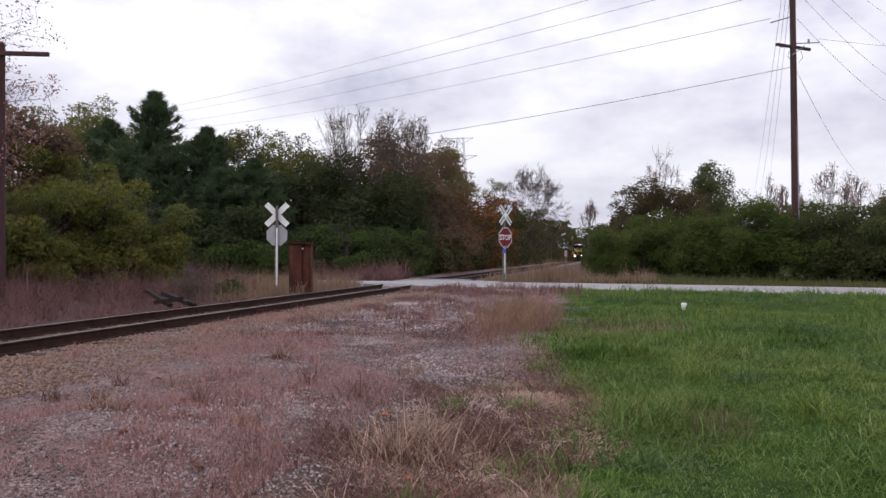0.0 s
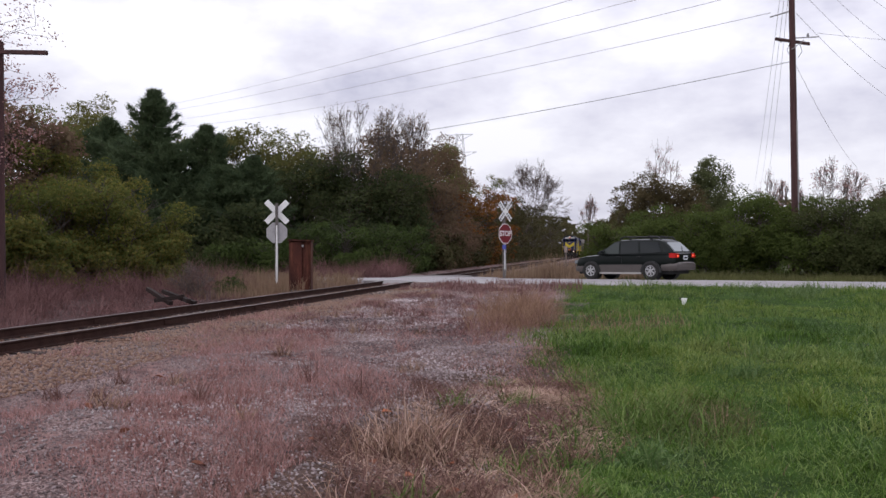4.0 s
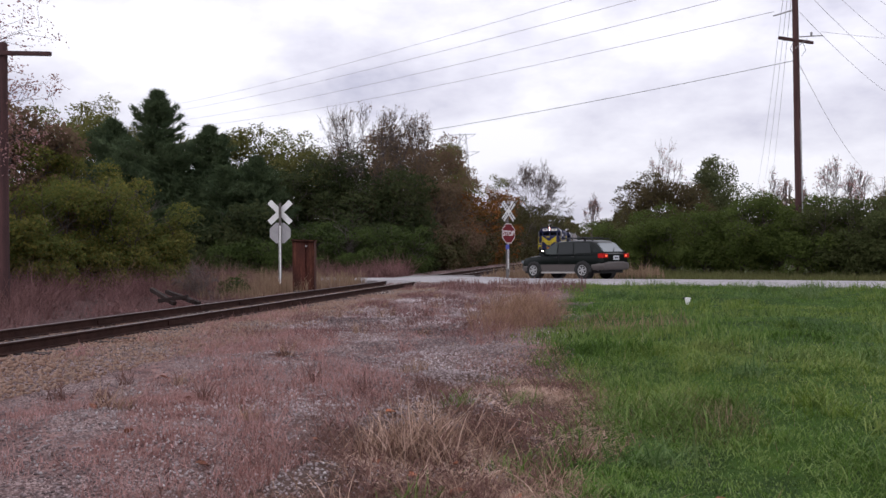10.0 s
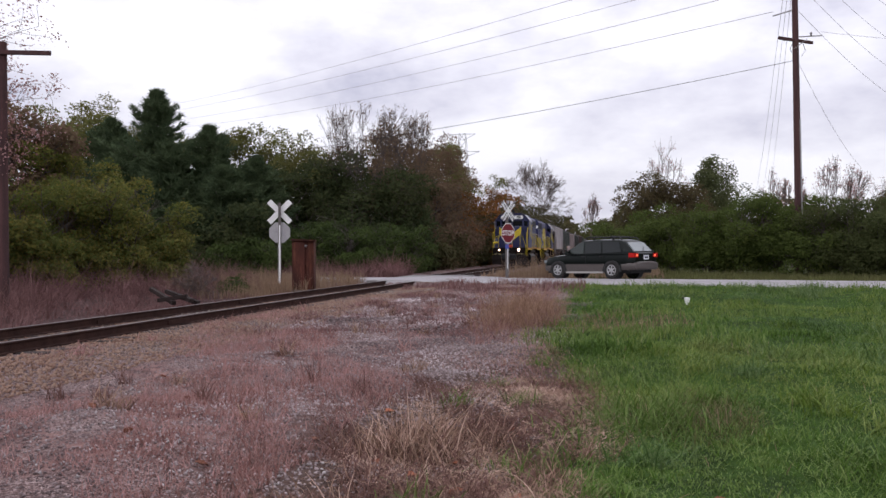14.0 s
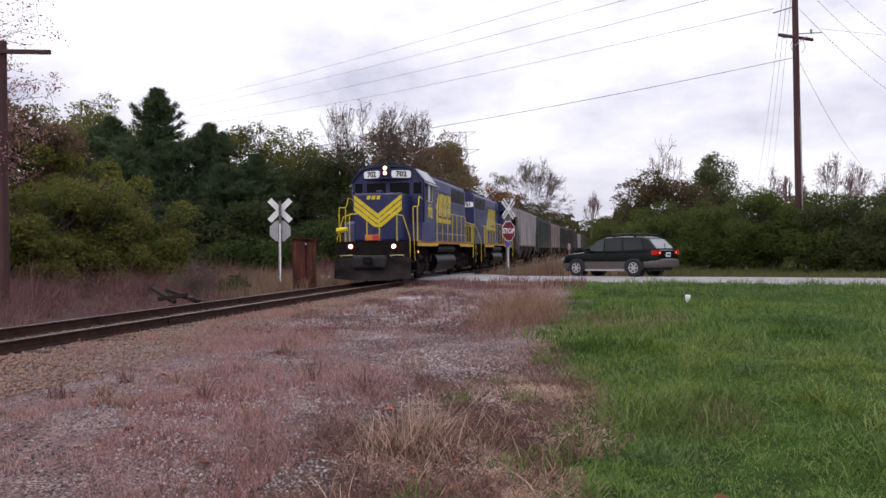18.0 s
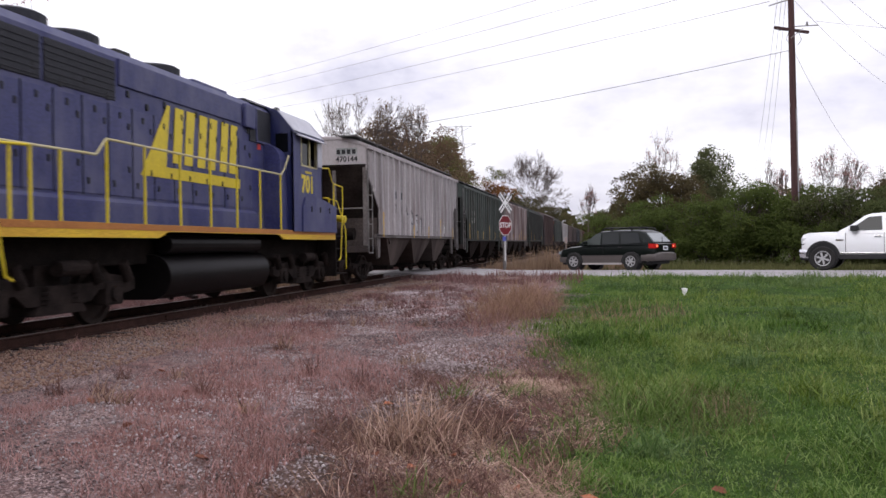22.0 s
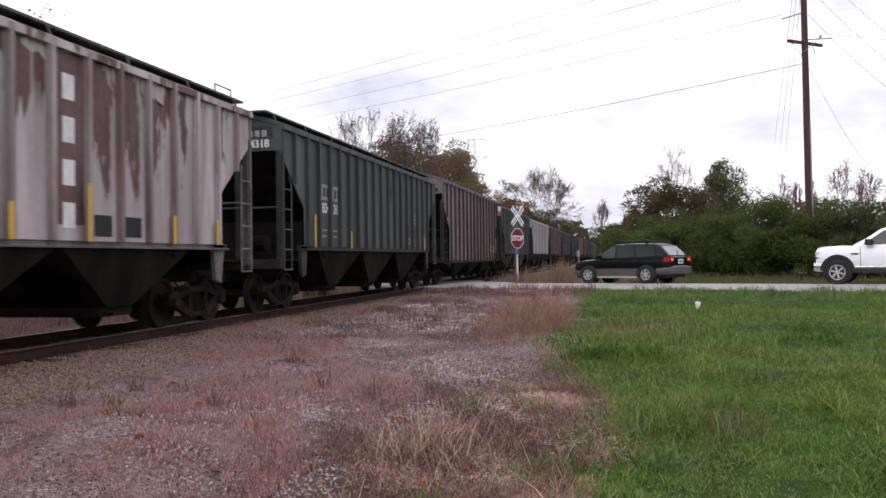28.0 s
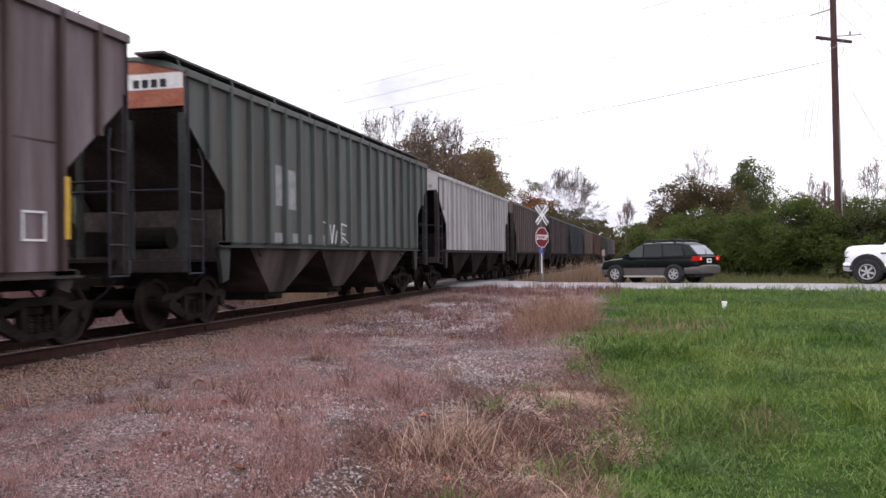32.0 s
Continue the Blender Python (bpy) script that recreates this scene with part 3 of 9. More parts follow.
def branches(rng, height, spread, start=0.25, levels=3, kids=5, trunk_r=0.12, lift=0.6, stems=1, wob=0.12, splay=0.3, twig=0.013):
    """A skeleton of limbs: twig rows for tube_mesh, and the twig tips."""
    segs, tips = [], []

    def grow(p, d, length, r, level):
        steps = 3 if level else 6
        for k in range(steps):
            q = p + d * (length / steps)
            d = d + rng.normal(size=3) * wob
            d[2] += 0.05
            d /= np.linalg.norm(d)
            r1 = max(twig * 0.6, r * (0.86 if level else 0.82))
            segs.append((*p, *q, r, r1))
            t = (k + 1) / steps
            if level < levels and (level or t > start):
                for _ in range(kids if level == 0 else 2):
                    if rng.random() < 0.85:
                        e = rng.normal(size=3)
                        e -= d * (e @ d)
                        e /= np.linalg.norm(e)
                        e = e * 0.85 + d * lift + np.array([0, 0, 0.12])
                        e /= np.linalg.norm(e)
                        reach = (spread * 0.85 if level == 0 else length * 0.55) * rng.uniform(0.6, 1.15) * (1.15 - 0.55 * t if level == 0 else 1)
                        grow(q, e, reach, max(twig, r1 * 0.5), level + 1)
            p, r = q, r1
        tips.append(p)
    for s in range(stems):
        lean = 0.06 if stems == 1 else splay
        d0 = np.array([rng.normal() * lean, rng.normal() * lean, 1.0])
        d0 /= np.linalg.norm(d0)
        grow(np.array([rng.normal() * 0.02, rng.normal() * 0.02, -0.15]), d0, height * rng.uniform(0.72, 0.9), trunk_r, 0)
    return np.array(segs), np.array(tips)


def forked(rng, trunk_r, twig, forks, splay):
    """A bare crown: a short trunk that forks again and again into a fan of fine twigs."""
    segs, tips = [], []

    def grow(p, d, length, r, level):
        n = 2 if level < 5 else 1
        for k in range(n):
            q = p + d * (length / n)
            segs.append((*p, *q, r, max(twig * 0.6, r * 0.88)))
            r = max(twig * 0.6, r * 0.88)
            p = q
            d = d + rng.normal(size=3) * 0.10 + np.array([0, 0, 0.03])
            d /= np.linalg.norm(d)
            if level > 0 and rng.random() < 0.6:
                # side twigs along the limb
                e = d + rng.normal(size=3) * 0.55
                e /= np.linalg.norm(e)
                m = p + e * length * 0.45
                segs.append((*p, *m, twig, twig * 0.7))
                for _ in range(2):
                    f = e + rng.normal(size=3) * 0.4
                    segs.append((*m, *(m + f / np.linalg.norm(f) * length * 0.3), twig * 0.7, twig * 0.45))
        if level >= forks:
            tips.append(p)
            return
        for k in range(2 if rng.random() < 0.55 else 3):
            e = rng.normal(size=3)
            e -= d * (e @ d)
            e /= np.linalg.norm(e)
            e = d + e * splay * rng.uniform(0.5, 1.5) + np.array([0, 0, 0.08])
            e /= np.linalg.norm(e)
            grow(p, e, length * rng.uniform(0.66, 0.92), max(twig, r * rng.uniform(0.62, 0.82)), level + 1)
    grow(np.array([0, 0, -0.15]), np.array([0, 0, 1.0]), 1.3, trunk_r, 0)
    return np.array(segs), np.array(tips)


BARK = mat("grey_bark", (0.11, 0.09, 0.085), (0.06, 0.048, 0.045), rough=0.95, scale=3, fine=25, amount=0.8, bump=0.5, stretch=(3, 3, 0.6))
BARK_PALE = mat("pale_twig_bark", (0.155, 0.125, 0.115), (0.09, 0.07, 0.066), rough=0.95, scale=3, fine=25, amount=0.7, bump=0.3, stretch=(3, 3, 0.6))


def plant(name, label, category, x, y, height, half, leaves, leaf_size, n_leaves, seed, start=0.2, kids=5, levels=2, stems=1, trunk_r=0.12, scatter=0.5, low=0.0, group="", bark=None, flat=1.0,
          aspect=0.62, lift=0.6, splay=0.3, twig=0.013, loose=0.75, inner=0.25, puffs=34, forks=0):
    """A broad-leaved tree or shrub: limbs, and leaves in clumps round the twig tips, the inner clumps thinner."""
    rng = np.random.default_rng(seed)
    if forks:
        segs, tips = forked(rng, trunk_r, twig, forks, splay)
    else:
        segs, tips = branches(rng, height, half, start, levels, kids, trunk_r, lift, stems, splay=splay, twig=twig)
    # keep the crown's width and height as wanted
    kxy, kz = half / np.percentile(np.abs(tips[:, :2]), 97), height / max(tips[:, 2].max(), 0.1)
    k = np.array([kxy, kxy, kz])
    segs[:, 0:3] *= k
    segs[:, 3:6] *= k
    tips = tips * k
    z0 = float(ground_z(np.array([x]), np.array([y]))[0])
    ob = thing(name, pose(x, y, z0), label, category, group)
    part("trunk", tube_mesh("trunk", segs, bark or BARK, 3), bark or BARK, ob)
    if n_leaves:
        if low:
            m = 60
            ang, rad = rng.uniform(0, 6.283, m), half * rng.uniform(0.35, 0.95, m)
            extra = np.stack([np.cos(ang) * rad, np.sin(ang) * rad, rng.uniform(low * 0.15, low, m)], 1)
            tips = np.concatenate([tips, extra])
        # puffs of uneven size: leaves mostly on their upper and outer shell, loose shoots beyond it
        out = np.linalg.norm(tips[:, :2], axis=1) / half + tips[:, 2] / height
        keep = rng.choice(len(tips), min(len(tips), puffs), replace=False, p=(inner + out) / (inner + out).sum())
        tips = np.concatenate([tips[keep], extra[:16]]) if low else tips[keep]
        big = scatter * rng.uniform(0.6, 1.3, len(tips))
        pick = rng.choice(len(tips), n_leaves, p=big ** 2 / (big ** 2).sum())
        r = rng.normal(size=(n_leaves, 3)) + np.array([0, 0, 0.35])
        r /= np.linalg.norm(r, axis=1, keepdims=True)
        shell = 0.45 + 0.55 * rng.random((n_leaves, 1)) ** 0.6
        shoot = rng.random((n_leaves, 1)) < 0.08
        shell = np.where(shoot, rng.uniform(1.0, 1.3, (n_leaves, 1)), shell)
        P = tips[pick] + r * shell * big[pick][:, None] * np.array([1, 1, 0.75 * flat])
        P[:, 2] = np.maximum(P[:, 2], 0.05)
        part("crown", leaf_mesh("crown", P, np.full(n_leaves, leaf_size), leaves, rng, aspect, (0, 0, height * 0.35), (half, half, height * 0.6), loose, simple=y > 45), leaves, ob)
    return ob


def pine(label, x, y, height, half, leaves, seed):
    """A white pine: whorls of uneven boughs that dip and turn up at their tips, each a flat spray of needle tufts."""
    rng = np.random.default_rng(seed)
    segs, P, D = [], [], []
    zs = np.linspace(0, height, 12)
    for a, b in zip(zs[:-1], zs[1:]):
        segs.append((0, 0, a - 0.1, 0, 0, b, 0.2 * (1 - a / height) + 0.02, 0.2 * (1 - b / height) + 0.02))
    d = 0.25
    while d < height - 0.5:
        z = height - d
        reach = min(half, float(np.interp(d, [0, 0.5, 1.0, 1.6, 2.4, 3.1, 3.9, 6.5], [0.06, 0.35, 0.8, 1.35, 1.6, 1.5, 2.6, 4.4]))) * rng.uniform(0.75, 1.12)
        m_b = 9
        turn = rng.uniform(0, 6.28)
        for k in range(m_b):
            ang = turn + (k + rng.uniform(-0.35, 0.35)) * 6.283 / m_b
            r = reach * (rng.uniform(0.45, 0.85) if rng.random() < 0.6 else rng.uniform(0.85, 1.35))
            young = max(0.0, 1 - d / 3.5)
            lift = min(r * (0.12 + 0.70 * young), 0.30 * d)
            m = int(3 + r * 2.4)
            prev = np.array([0, 0, z])
            for j in range(1, m + 1):
                u = j / m
                zz = z + lift * u - 0.10 * r * math.sin(u * 2.6) * (1 - young) + 0.10 * r * u ** 4
                q = np.array([math.cos(ang) * r * u, math.sin(ang) * r * u, zz])
                segs.append((*prev, *q, 0.04 * (1.1 - u), 0.04 * (1.02 - u) + 0.004))
                if u > 0.22:
                    side = 0.30 * r * (1.15 - u) + 0.10
                    for _ in range(5):
                        v = rng.normal() * side * 0.6
                        P.append(q + np.array([-math.sin(ang) * v, math.cos(ang) * v, rng.normal() * 0.06 + 0.12 * abs(v)]))
                        D.append((math.cos(ang) * 0.8 + rng.normal() * 0.4, math.sin(ang) * 0.8 + rng.normal() * 0.4, 0.75))
                prev = q
        d += rng.uniform(0.30, 0.50) if d < 4.5 else rng.uniform(0.45, 0.7)
    for k in range(7):
        P.append(np.array([0, 0, height - 0.08 * k]))
        D.append((0, 0, 1))
    rep = 9
    P, D = np.repeat(np.array(P), rep, 0), np.repeat(np.array(D), rep, 0)
    n = len(P)
    D = D + rng.normal(size=(n, 3)) * 0.55
    D /= np.linalg.norm(D, axis=1, keepdims=True)
    P = P + rng.normal(size=(n, 3)) * np.array([0.09, 0.09, 0.06])
    w = np.cross(D, rng.normal(size=(n, 3)))
    w /= np.linalg.norm(w, axis=1, keepdims=True)
    ln, wd = rng.uniform(0.20, 0.46, (n, 1)), rng.uniform(0.02, 0.045, (n, 1))
    V = np.stack([P - w * wd, P + w * wd, P + D * ln], 1).reshape(-1, 3)
    z0 = float(ground_z(np.array([x]), np.array([y]))[0])
    ob = thing("pine_tree", pose(x, y, z0), label, "tree", "pines behind the track")
    part("trunk", tube_mesh("trunk", segs, BARK, 3), BARK, ob)
    part("crown", raw_mesh("crown", V, 3, np.arange(n * 3), leaves), leaves, ob)


LEAF_YELLOW = leaf_mat("yellow_foliage", [(0.074, 0.090, 0.030), (0.116, 0.130, 0.036), (0.098, 0.124, 0.034), (0.200, 0.172, 0.044), (0.082, 0.094, 0.035), (0.172, 0.116, 0.054)], rough=0.75, gloss=0.08, through=0.5)
LEAF_FADED = leaf_mat("faded_brown_leaves", [(0.260, 0.144, 0.135), (0.390, 0.231, 0.230), (0.221, 0.106, 0.084), (0.338, 0.213, 0.176)], through=0.5)
LEAF_OLIVE = leaf_mat("olive_foliage", [(0.070, 0.084, 0.028), (0.112, 0.124, 0.038), (0.165, 0.150, 0.050), (0.084, 0.102, 0.031)], rough=0.75, gloss=0.08, through=0.4)
LEAF_DARK = leaf_mat("dark_foliage", [(0.034, 0.046, 0.022), (0.046, 0.061, 0.026), (0.070, 0.080, 0.032), (0.054, 0.052, 0.029)], rough=0.75, gloss=0.08, through=0.5)
LEAF_GREEN = leaf_mat("green_foliage", [(0.032, 0.046, 0.018), (0.048, 0.070, 0.022), (0.068, 0.096, 0.026), (0.040, 0.056, 0.020)], rough=0.75, gloss=0.08, through=0.4)
LEAF_HEDGE = leaf_mat("hedge_foliage", [(0.060, 0.083, 0.026), (0.080, 0.108, 0.030), (0.098, 0.128, 0.032), (0.068, 0.092, 0.028), (0.125, 0.140, 0.036), (0.074, 0.098, 0.030)], rough=0.75, gloss=0.08, through=0.5)
LEAF_RUST = leaf_mat("rust_foliage", [(0.118, 0.078, 0.057), (0.180, 0.115, 0.079), (0.144, 0.110, 0.064), (0.222, 0.136, 0.088)], rough=0.75, gloss=0.08, through=0.5)
LEAF_ORANGE = leaf_mat("orange_foliage", [(0.120, 0.048, 0.018), (0.230, 0.080, 0.022), (0.150, 0.082, 0.022), (0.090, 0.034, 0.015)], rough=0.75, gloss=0.08)
LEAF_BROWN = leaf_mat("brown_foliage", [(0.045, 0.035, 0.020), (0.075, 0.060, 0.028), (0.062, 0.066, 0.026), (0.090, 0.060, 0.032)], rough=0.75, gloss=0.08)
# Duller copy of the hedge leaves: brownish growth, with shade mixed in.
LEAF_DULL = leaf_mat("shaded_dull_green_foliage", [(0.058, 0.072, 0.030), (0.078, 0.098, 0.036), (0.094, 0.104, 0.042), (0.068, 0.080, 0.032), (0.088, 0.116, 0.036)], rough=0.75, gloss=0.08, through=0.5)
LEAF_OLIVE_BROWN = leaf_mat("olive_brown_foliage", [(0.066, 0.058, 0.030), (0.094, 0.080, 0.040), (0.110, 0.082, 0.044), (0.078, 0.074, 0.035)], rough=0.75, gloss=0.08, through=0.5)
LEAF_FARGREEN = leaf_mat("grey_green_foliage", [(0.068, 0.080, 0.038), (0.092, 0.108, 0.048), (0.112, 0.124, 0.056), (0.092, 0.082, 0.046)], rough=0.75, gloss=0.08, through=0.5)
LEAF_PINK = leaf_mat("faded_pink_leaves", [(0.30, 0.17, 0.17), (0.42, 0.25, 0.25), (0.28, 0.13, 0.11), (0.36, 0.25, 0.20)], through=0.5)
NEEDLES = leaf_mat("pine_needles", [(0.037, 0.057, 0.030), (0.056, 0.082, 0.042), (0.078, 0.105, 0.051), (0.045, 0.067, 0.035)], rough=0.75, gloss=0.08, through=0.2)

# x, y, height, half width
YELLOW_BUSHES = [(-21.2, 25.3, 3.6, 1.7), (-20.1, 26.1, 4.1, 1.9), (-20.2, 28.6, 4.7, 2.0), (-19.3, 30.3, 4.6, 1.9), (-18.8, 32.4, 3.1, 1.2), (-21.3, 31.5, 5.1, 2.1), (-22.6, 30.2, 5.8, 1.8)]
RUSTY_TREES = [(-22.4, 29.9, 6.3, 1.5), (-17.0, 66.0, 11.3, 3.0), (-16.8, 72.0, 11.4, 3.2), (-23.1, 29.0, 6.9, 1.6), (-14.5, 62.4, 10.9, 2.6), (-14.2, 72.6, 11.2, 3.0), (-14.8, 88.8, 10.4, 2.4), (-14.5, 68.5, 11.1, 2.3), (-15.5, 60.1, 7.5, 2.5), (-14.6, 66.4, 6.8, 2.3), (-14.7, 82.7, 8.1, 2.5), (-14.7, 70.5, 8.6, 2.9)]
PINES = [(-29.5, 51.2, 11.95, 4.4), (-26.0, 51.6, 9.5, 4.2), (-22.4, 50.9, 7.4, 3.6), (-34.6, 54.0, 10.6, 2.4), (-27.6, 49.6, 8.2, 4.2), (-30.6, 49.0, 7.8, 3.4), (-24.0, 49.4, 6.6, 3.6)]
OLIVE_TREES = [(-40.8, 57.0, 10.8, 2.6), (-38.8, 57.4, 11.4, 2.4), (-36.6, 57.0, 10.2, 2.6), (-34.9, 57.8, 10.7, 2.5), (-16.8, 85.0, 11.2, 3.2), (-16.9, 94.0, 11.8, 3.2), (-17.0, 79.0, 11.0, 2.8), (-42.3, 58.9, 12.1, 3.1), (-41.3, 61.1, 13.1, 3.2), (-40.2, 63.4, 13.0, 2.8), (-26.6, 57.9, 9.8, 3.1), (-24.6, 58.3, 10.4, 3.3), (-22.3, 58.8, 10.1, 3.3), (-20.1, 59.2, 9.5, 3.1), (-25.1, 62.3, 10.7, 3.1), (-18.1, 103.5, 14.6, 2.6), (-17.4, 124.0, 12.7, 2.3)]
DARK_GREEN_TREES = [(-41.6, 59.2, 9.2, 3.2), (-35.9, 59.0, 8.6, 3.2), (-38.6, 58.4, 8.4, 3.2), (-18.5, 57.9, 8.5, 2.6), (-31.3, 56.0, 7.6, 3.2), (-28.5, 56.5, 7.6, 3.2), (-33.6, 57.0, 8.2, 3.2), (-16.8, 57.2, 7.8, 2.7), (-14.6, 58.4, 7.2, 2.0), (-19.7, 57.6, 8.2, 2.8), (-24.7, 56.2, 7.3, 2.8), (-22.8, 56.6, 7.3, 2.8), (-20.3, 57.1, 7.1, 2.8), (-16.1, 66.1, 6.8, 2.5), (-26.9, 53.8, 7.1, 3.1), (-19.9, 59.2, 6.3, 2.9), (-20.4, 53.0, 6.6, 2.8), (-16.9, 53.7, 6.5, 2.8), (-15.4, 56.1, 6.4, 2.3), (-15.9, 60.0, 5.7, 2.9), (-23.6, 49.3, 4.5, 2.8), (-25.5, 47.9, 3.8, 2.4)]
BARE_TREES = [(-16.5, 55.9, 11.8, 3.3), (-15.0, 58.2, 11.5, 3.0), (-14.7, 64.4, 12.1, 2.8), (-13.9, 135.0, 16.2, 6.6), (-19.0, 59.4, 11.6, 2.9)]
ORANGE_TREES = [(-14.0, 93.0, 8.6, 2.8), (-14.7, 86.8, 7.8, 2.2), (-14.3, 103.2, 8.0, 2.2), (-14.2, 90.0, 5.8, 2.2), (-14.6, 78.0, 7.4, 2.0)]
GREEN_SHRUBS = [(-17.7, 47.5, 3.0, 1.6), (-15.6, 47.9, 3.3, 1.8), (-14.2, 50.2, 3.2, 1.7), (-13.0, 52.5, 3.1, 1.6), (-20.0, 47.0, 2.3, 1.7), (-22.2, 46.6, 2.0, 1.7)]
DARK_SHRUBS = [(-14.6, 112.0, 8.4, 2.9), (-14.6, 128.0, 9.4, 3.1), (-14.6, 147.0, 10.0, 3.2), (-14.6, 171.0, 10.6, 3.3), (-14.6, 198.0, 11.2, 3.4), (-14.4, 92.0, 6.4, 2.8), (-14.1, 66.5, 3.4, 2.5), (-14.8, 84.7, 4.6, 2.6), (-14.1, 99.2, 5.8, 2.7), (-13.8, 117.6, 7.1, 2.7), (-13.7, 135.9, 8.6, 3.2), (-13.5, 160.5, 9.3, 3.6), (-13.2, 186.0, 9.7, 3.4), (-13.1, 226.8, 9.5, 3.6), (-1.5, 101.7, 5.1, 1.5), (-13.7, 60.5, 2.4, 1.8), (-14.4, 76.7, 3.0, 2.6), (-14.0, 107.3, 5.6, 2.4), (-14.1, 150.1, 7.1, 4.0), (-11.8, 262.8, 10.1, 4.1)]
HEDGE = [(-0.2, 47.9, 2.5, 1.3), (1.3, 47.2, 3.0, 1.5), (2.9, 46.5, 3.2, 1.5), (4.5, 44.7, 3.4, 1.5), (6.0, 44.0, 3.8, 1.6), (7.6, 43.3, 3.7, 1.5), (8.8, 41.5, 3.4, 1.4), (10.1, 40.7, 3.3, 1.5), (11.3, 40.0, 3.2, 1.4), (12.5, 39.2, 3.1, 1.5), (13.8, 38.4, 3.2, 1.4), (15.3, 37.7, 3.2, 1.6)]
BROWN_SHRUBS = [(1.0, 63.4, 6.1, 1.7), (3.1, 61.8, 6.2, 2.0), (5.1, 62.2, 5.5, 1.7), (18.5, 64.9, 5.3, 1.6)]
FAR_GREEN = [(8.3, 68.8, 8.3, 2.2), (7.0, 66.5, 6.9, 1.5)]
THIN_TREES = [(2.6, 65.9, 9.2, 2.6), (9.3, 58.9, 6.3, 1.5), (12.6, 55.3, 6.6, 1.7), (14.4, 58.0, 6.4, 1.6), (19.5, 67.1, 6.3, 1.4), (-2.3, 81.1, 6.6, 0.8), (10.5, 55.1, 5.5, 1.0)]

for _i, (_x, _y, _h, _w) in enumerate(YELLOW_BUSHES):
    plant("shrub", "tall yellow-green leafy shrub beside the railway", "shrub", _x, _y, _h, _w, LEAF_YELLOW, 0.13, 14500, 100 + _i, 0.05, 5, 1, 5, 0.05, 0.62, 1.8, "shrubs beside the track")
for _i, (_x, _y, _h, _w) in enumerate(RUSTY_TREES):
    plant("oak_tree", "tree with dull rusty brown autumn leaves", "tree", _x, _y, _h, _w, LEAF_RUST, 0.215, 8800, 140 + _i, 0.12, 5, 2, 1, 0.16, 0.95, 3.0, "trees behind the track")
for _i, (_x, _y, _h, _w) in enumerate(PINES):
    pine("dark green white pine with level boughs", _x, _y, _h, _w, NEEDLES, 170 + _i)
for _i, (_x, _y, _h, _w) in enumerate(OLIVE_TREES):
    plant("maple_tree", "tree with thinning olive-yellow leaves", "tree", _x, _y, _h, _w, LEAF_OLIVE, 0.205, 8800, 200 + _i, 0.2, 5, 2, 1, 0.15, 0.9, 3.0, "trees behind the track", lift=0.9)
for _i, (_x, _y, _h, _w) in enumerate(DARK_GREEN_TREES):
    plant("tree", "dense dark green tree at the wood's edge", "tree", _x, _y, _h, _w, LEAF_DARK, 0.215, 8800, 230 + _i, 0.1, 5, 2, 1, 0.14, 1.0, 2.5, "trees behind the track")
for _i, (_x, _y, _h, _w) in enumerate(BARE_TREES):
    plant("bare_tree", "bare tree with fine grey twigs and few leaves", "tree", _x, _y, _h, _w, LEAF_RUST, 0.13, (900, 1800, 900, 250, 900)[_i], 260 + _i, 0.3, 3, 3, 4, 0.12, 0.3, 0, "trees behind the track",
          bark=BARK_PALE if _i == 3 else BARK, splay=0.46 if _i == 3 else 0.62, twig=0.019 if _i == 3 else 0.010, forks=8 if _i == 3 else 7, puffs=200)
for _i, (_x, _y, _h, _w) in enumerate(ORANGE_TREES):
    plant("maple_tree", "small tree with orange-red autumn leaves", "tree", _x, _y, _h, _w, LEAF_ORANGE, 0.24, 5000, 290 + _i, 0.1, 5, 2, 1, 0.1, 0.8, 2.0, "trees behind the track")
for _i, (_x, _y, _h, _w) in enumerate(GREEN_SHRUBS):
    plant("shrub", "bright green leafy shrub behind the road", "shrub", _x, _y, _h, _w, LEAF_GREEN, 0.14, 8500, 310 + _i, 0.05, 5, 1, 5, 0.05, 0.55, 1.2, "shrubs behind the road")
for _i, (_x, _y, _h, _w) in enumerate(DARK_SHRUBS):
    plant("shrub", "dark brownish shrub beside the railway", "shrub", _x, _y, _h, _w, LEAF_BROWN, 0.235, 6800, 330 + _i, 0.05, 5, 1, 5, 0.06, 0.9, 2.0, "shrubs beside the track")
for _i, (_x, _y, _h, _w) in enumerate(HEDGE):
    plant("hedge_shrub", "dense green honeysuckle shrub along the road" if _i < 7 else "dull brownish green shrub along the road, dulled for shade", "shrub", _x, _y, _h, _w, LEAF_HEDGE if _i < 7 else LEAF_DULL, 0.105, 18000, 360 + _i, 0.03, 4, 1, 8, 0.04, 0.58, 1.7, "shrubs along the road")
for _i, (_x, _y, _h, _w) in enumerate(BROWN_SHRUBS):
    plant("tree", "round brownish green tree behind the hedge", "tree", _x, _y, _h, _w, LEAF_OLIVE_BROWN, 0.17, 11000, 390 + _i, 0.08, 5, 2, 2, 0.1, 0.85, 3.5, "trees behind the hedge", inner=1.2, puffs=44, loose=0.9)
for _i, (_x, _y, _h, _w) in enumerate(FAR_GREEN):
    plant("tree", "upright green tree behind the hedge", "tree", _x, _y, _h, _w, LEAF_FARGREEN, 0.17, 9000, 410 + _i, 0.1, 5, 2, 1, 0.12, 0.62, 5.5, "trees behind the hedge", lift=1.4, flat=1.7, inner=1.5, puffs=50)
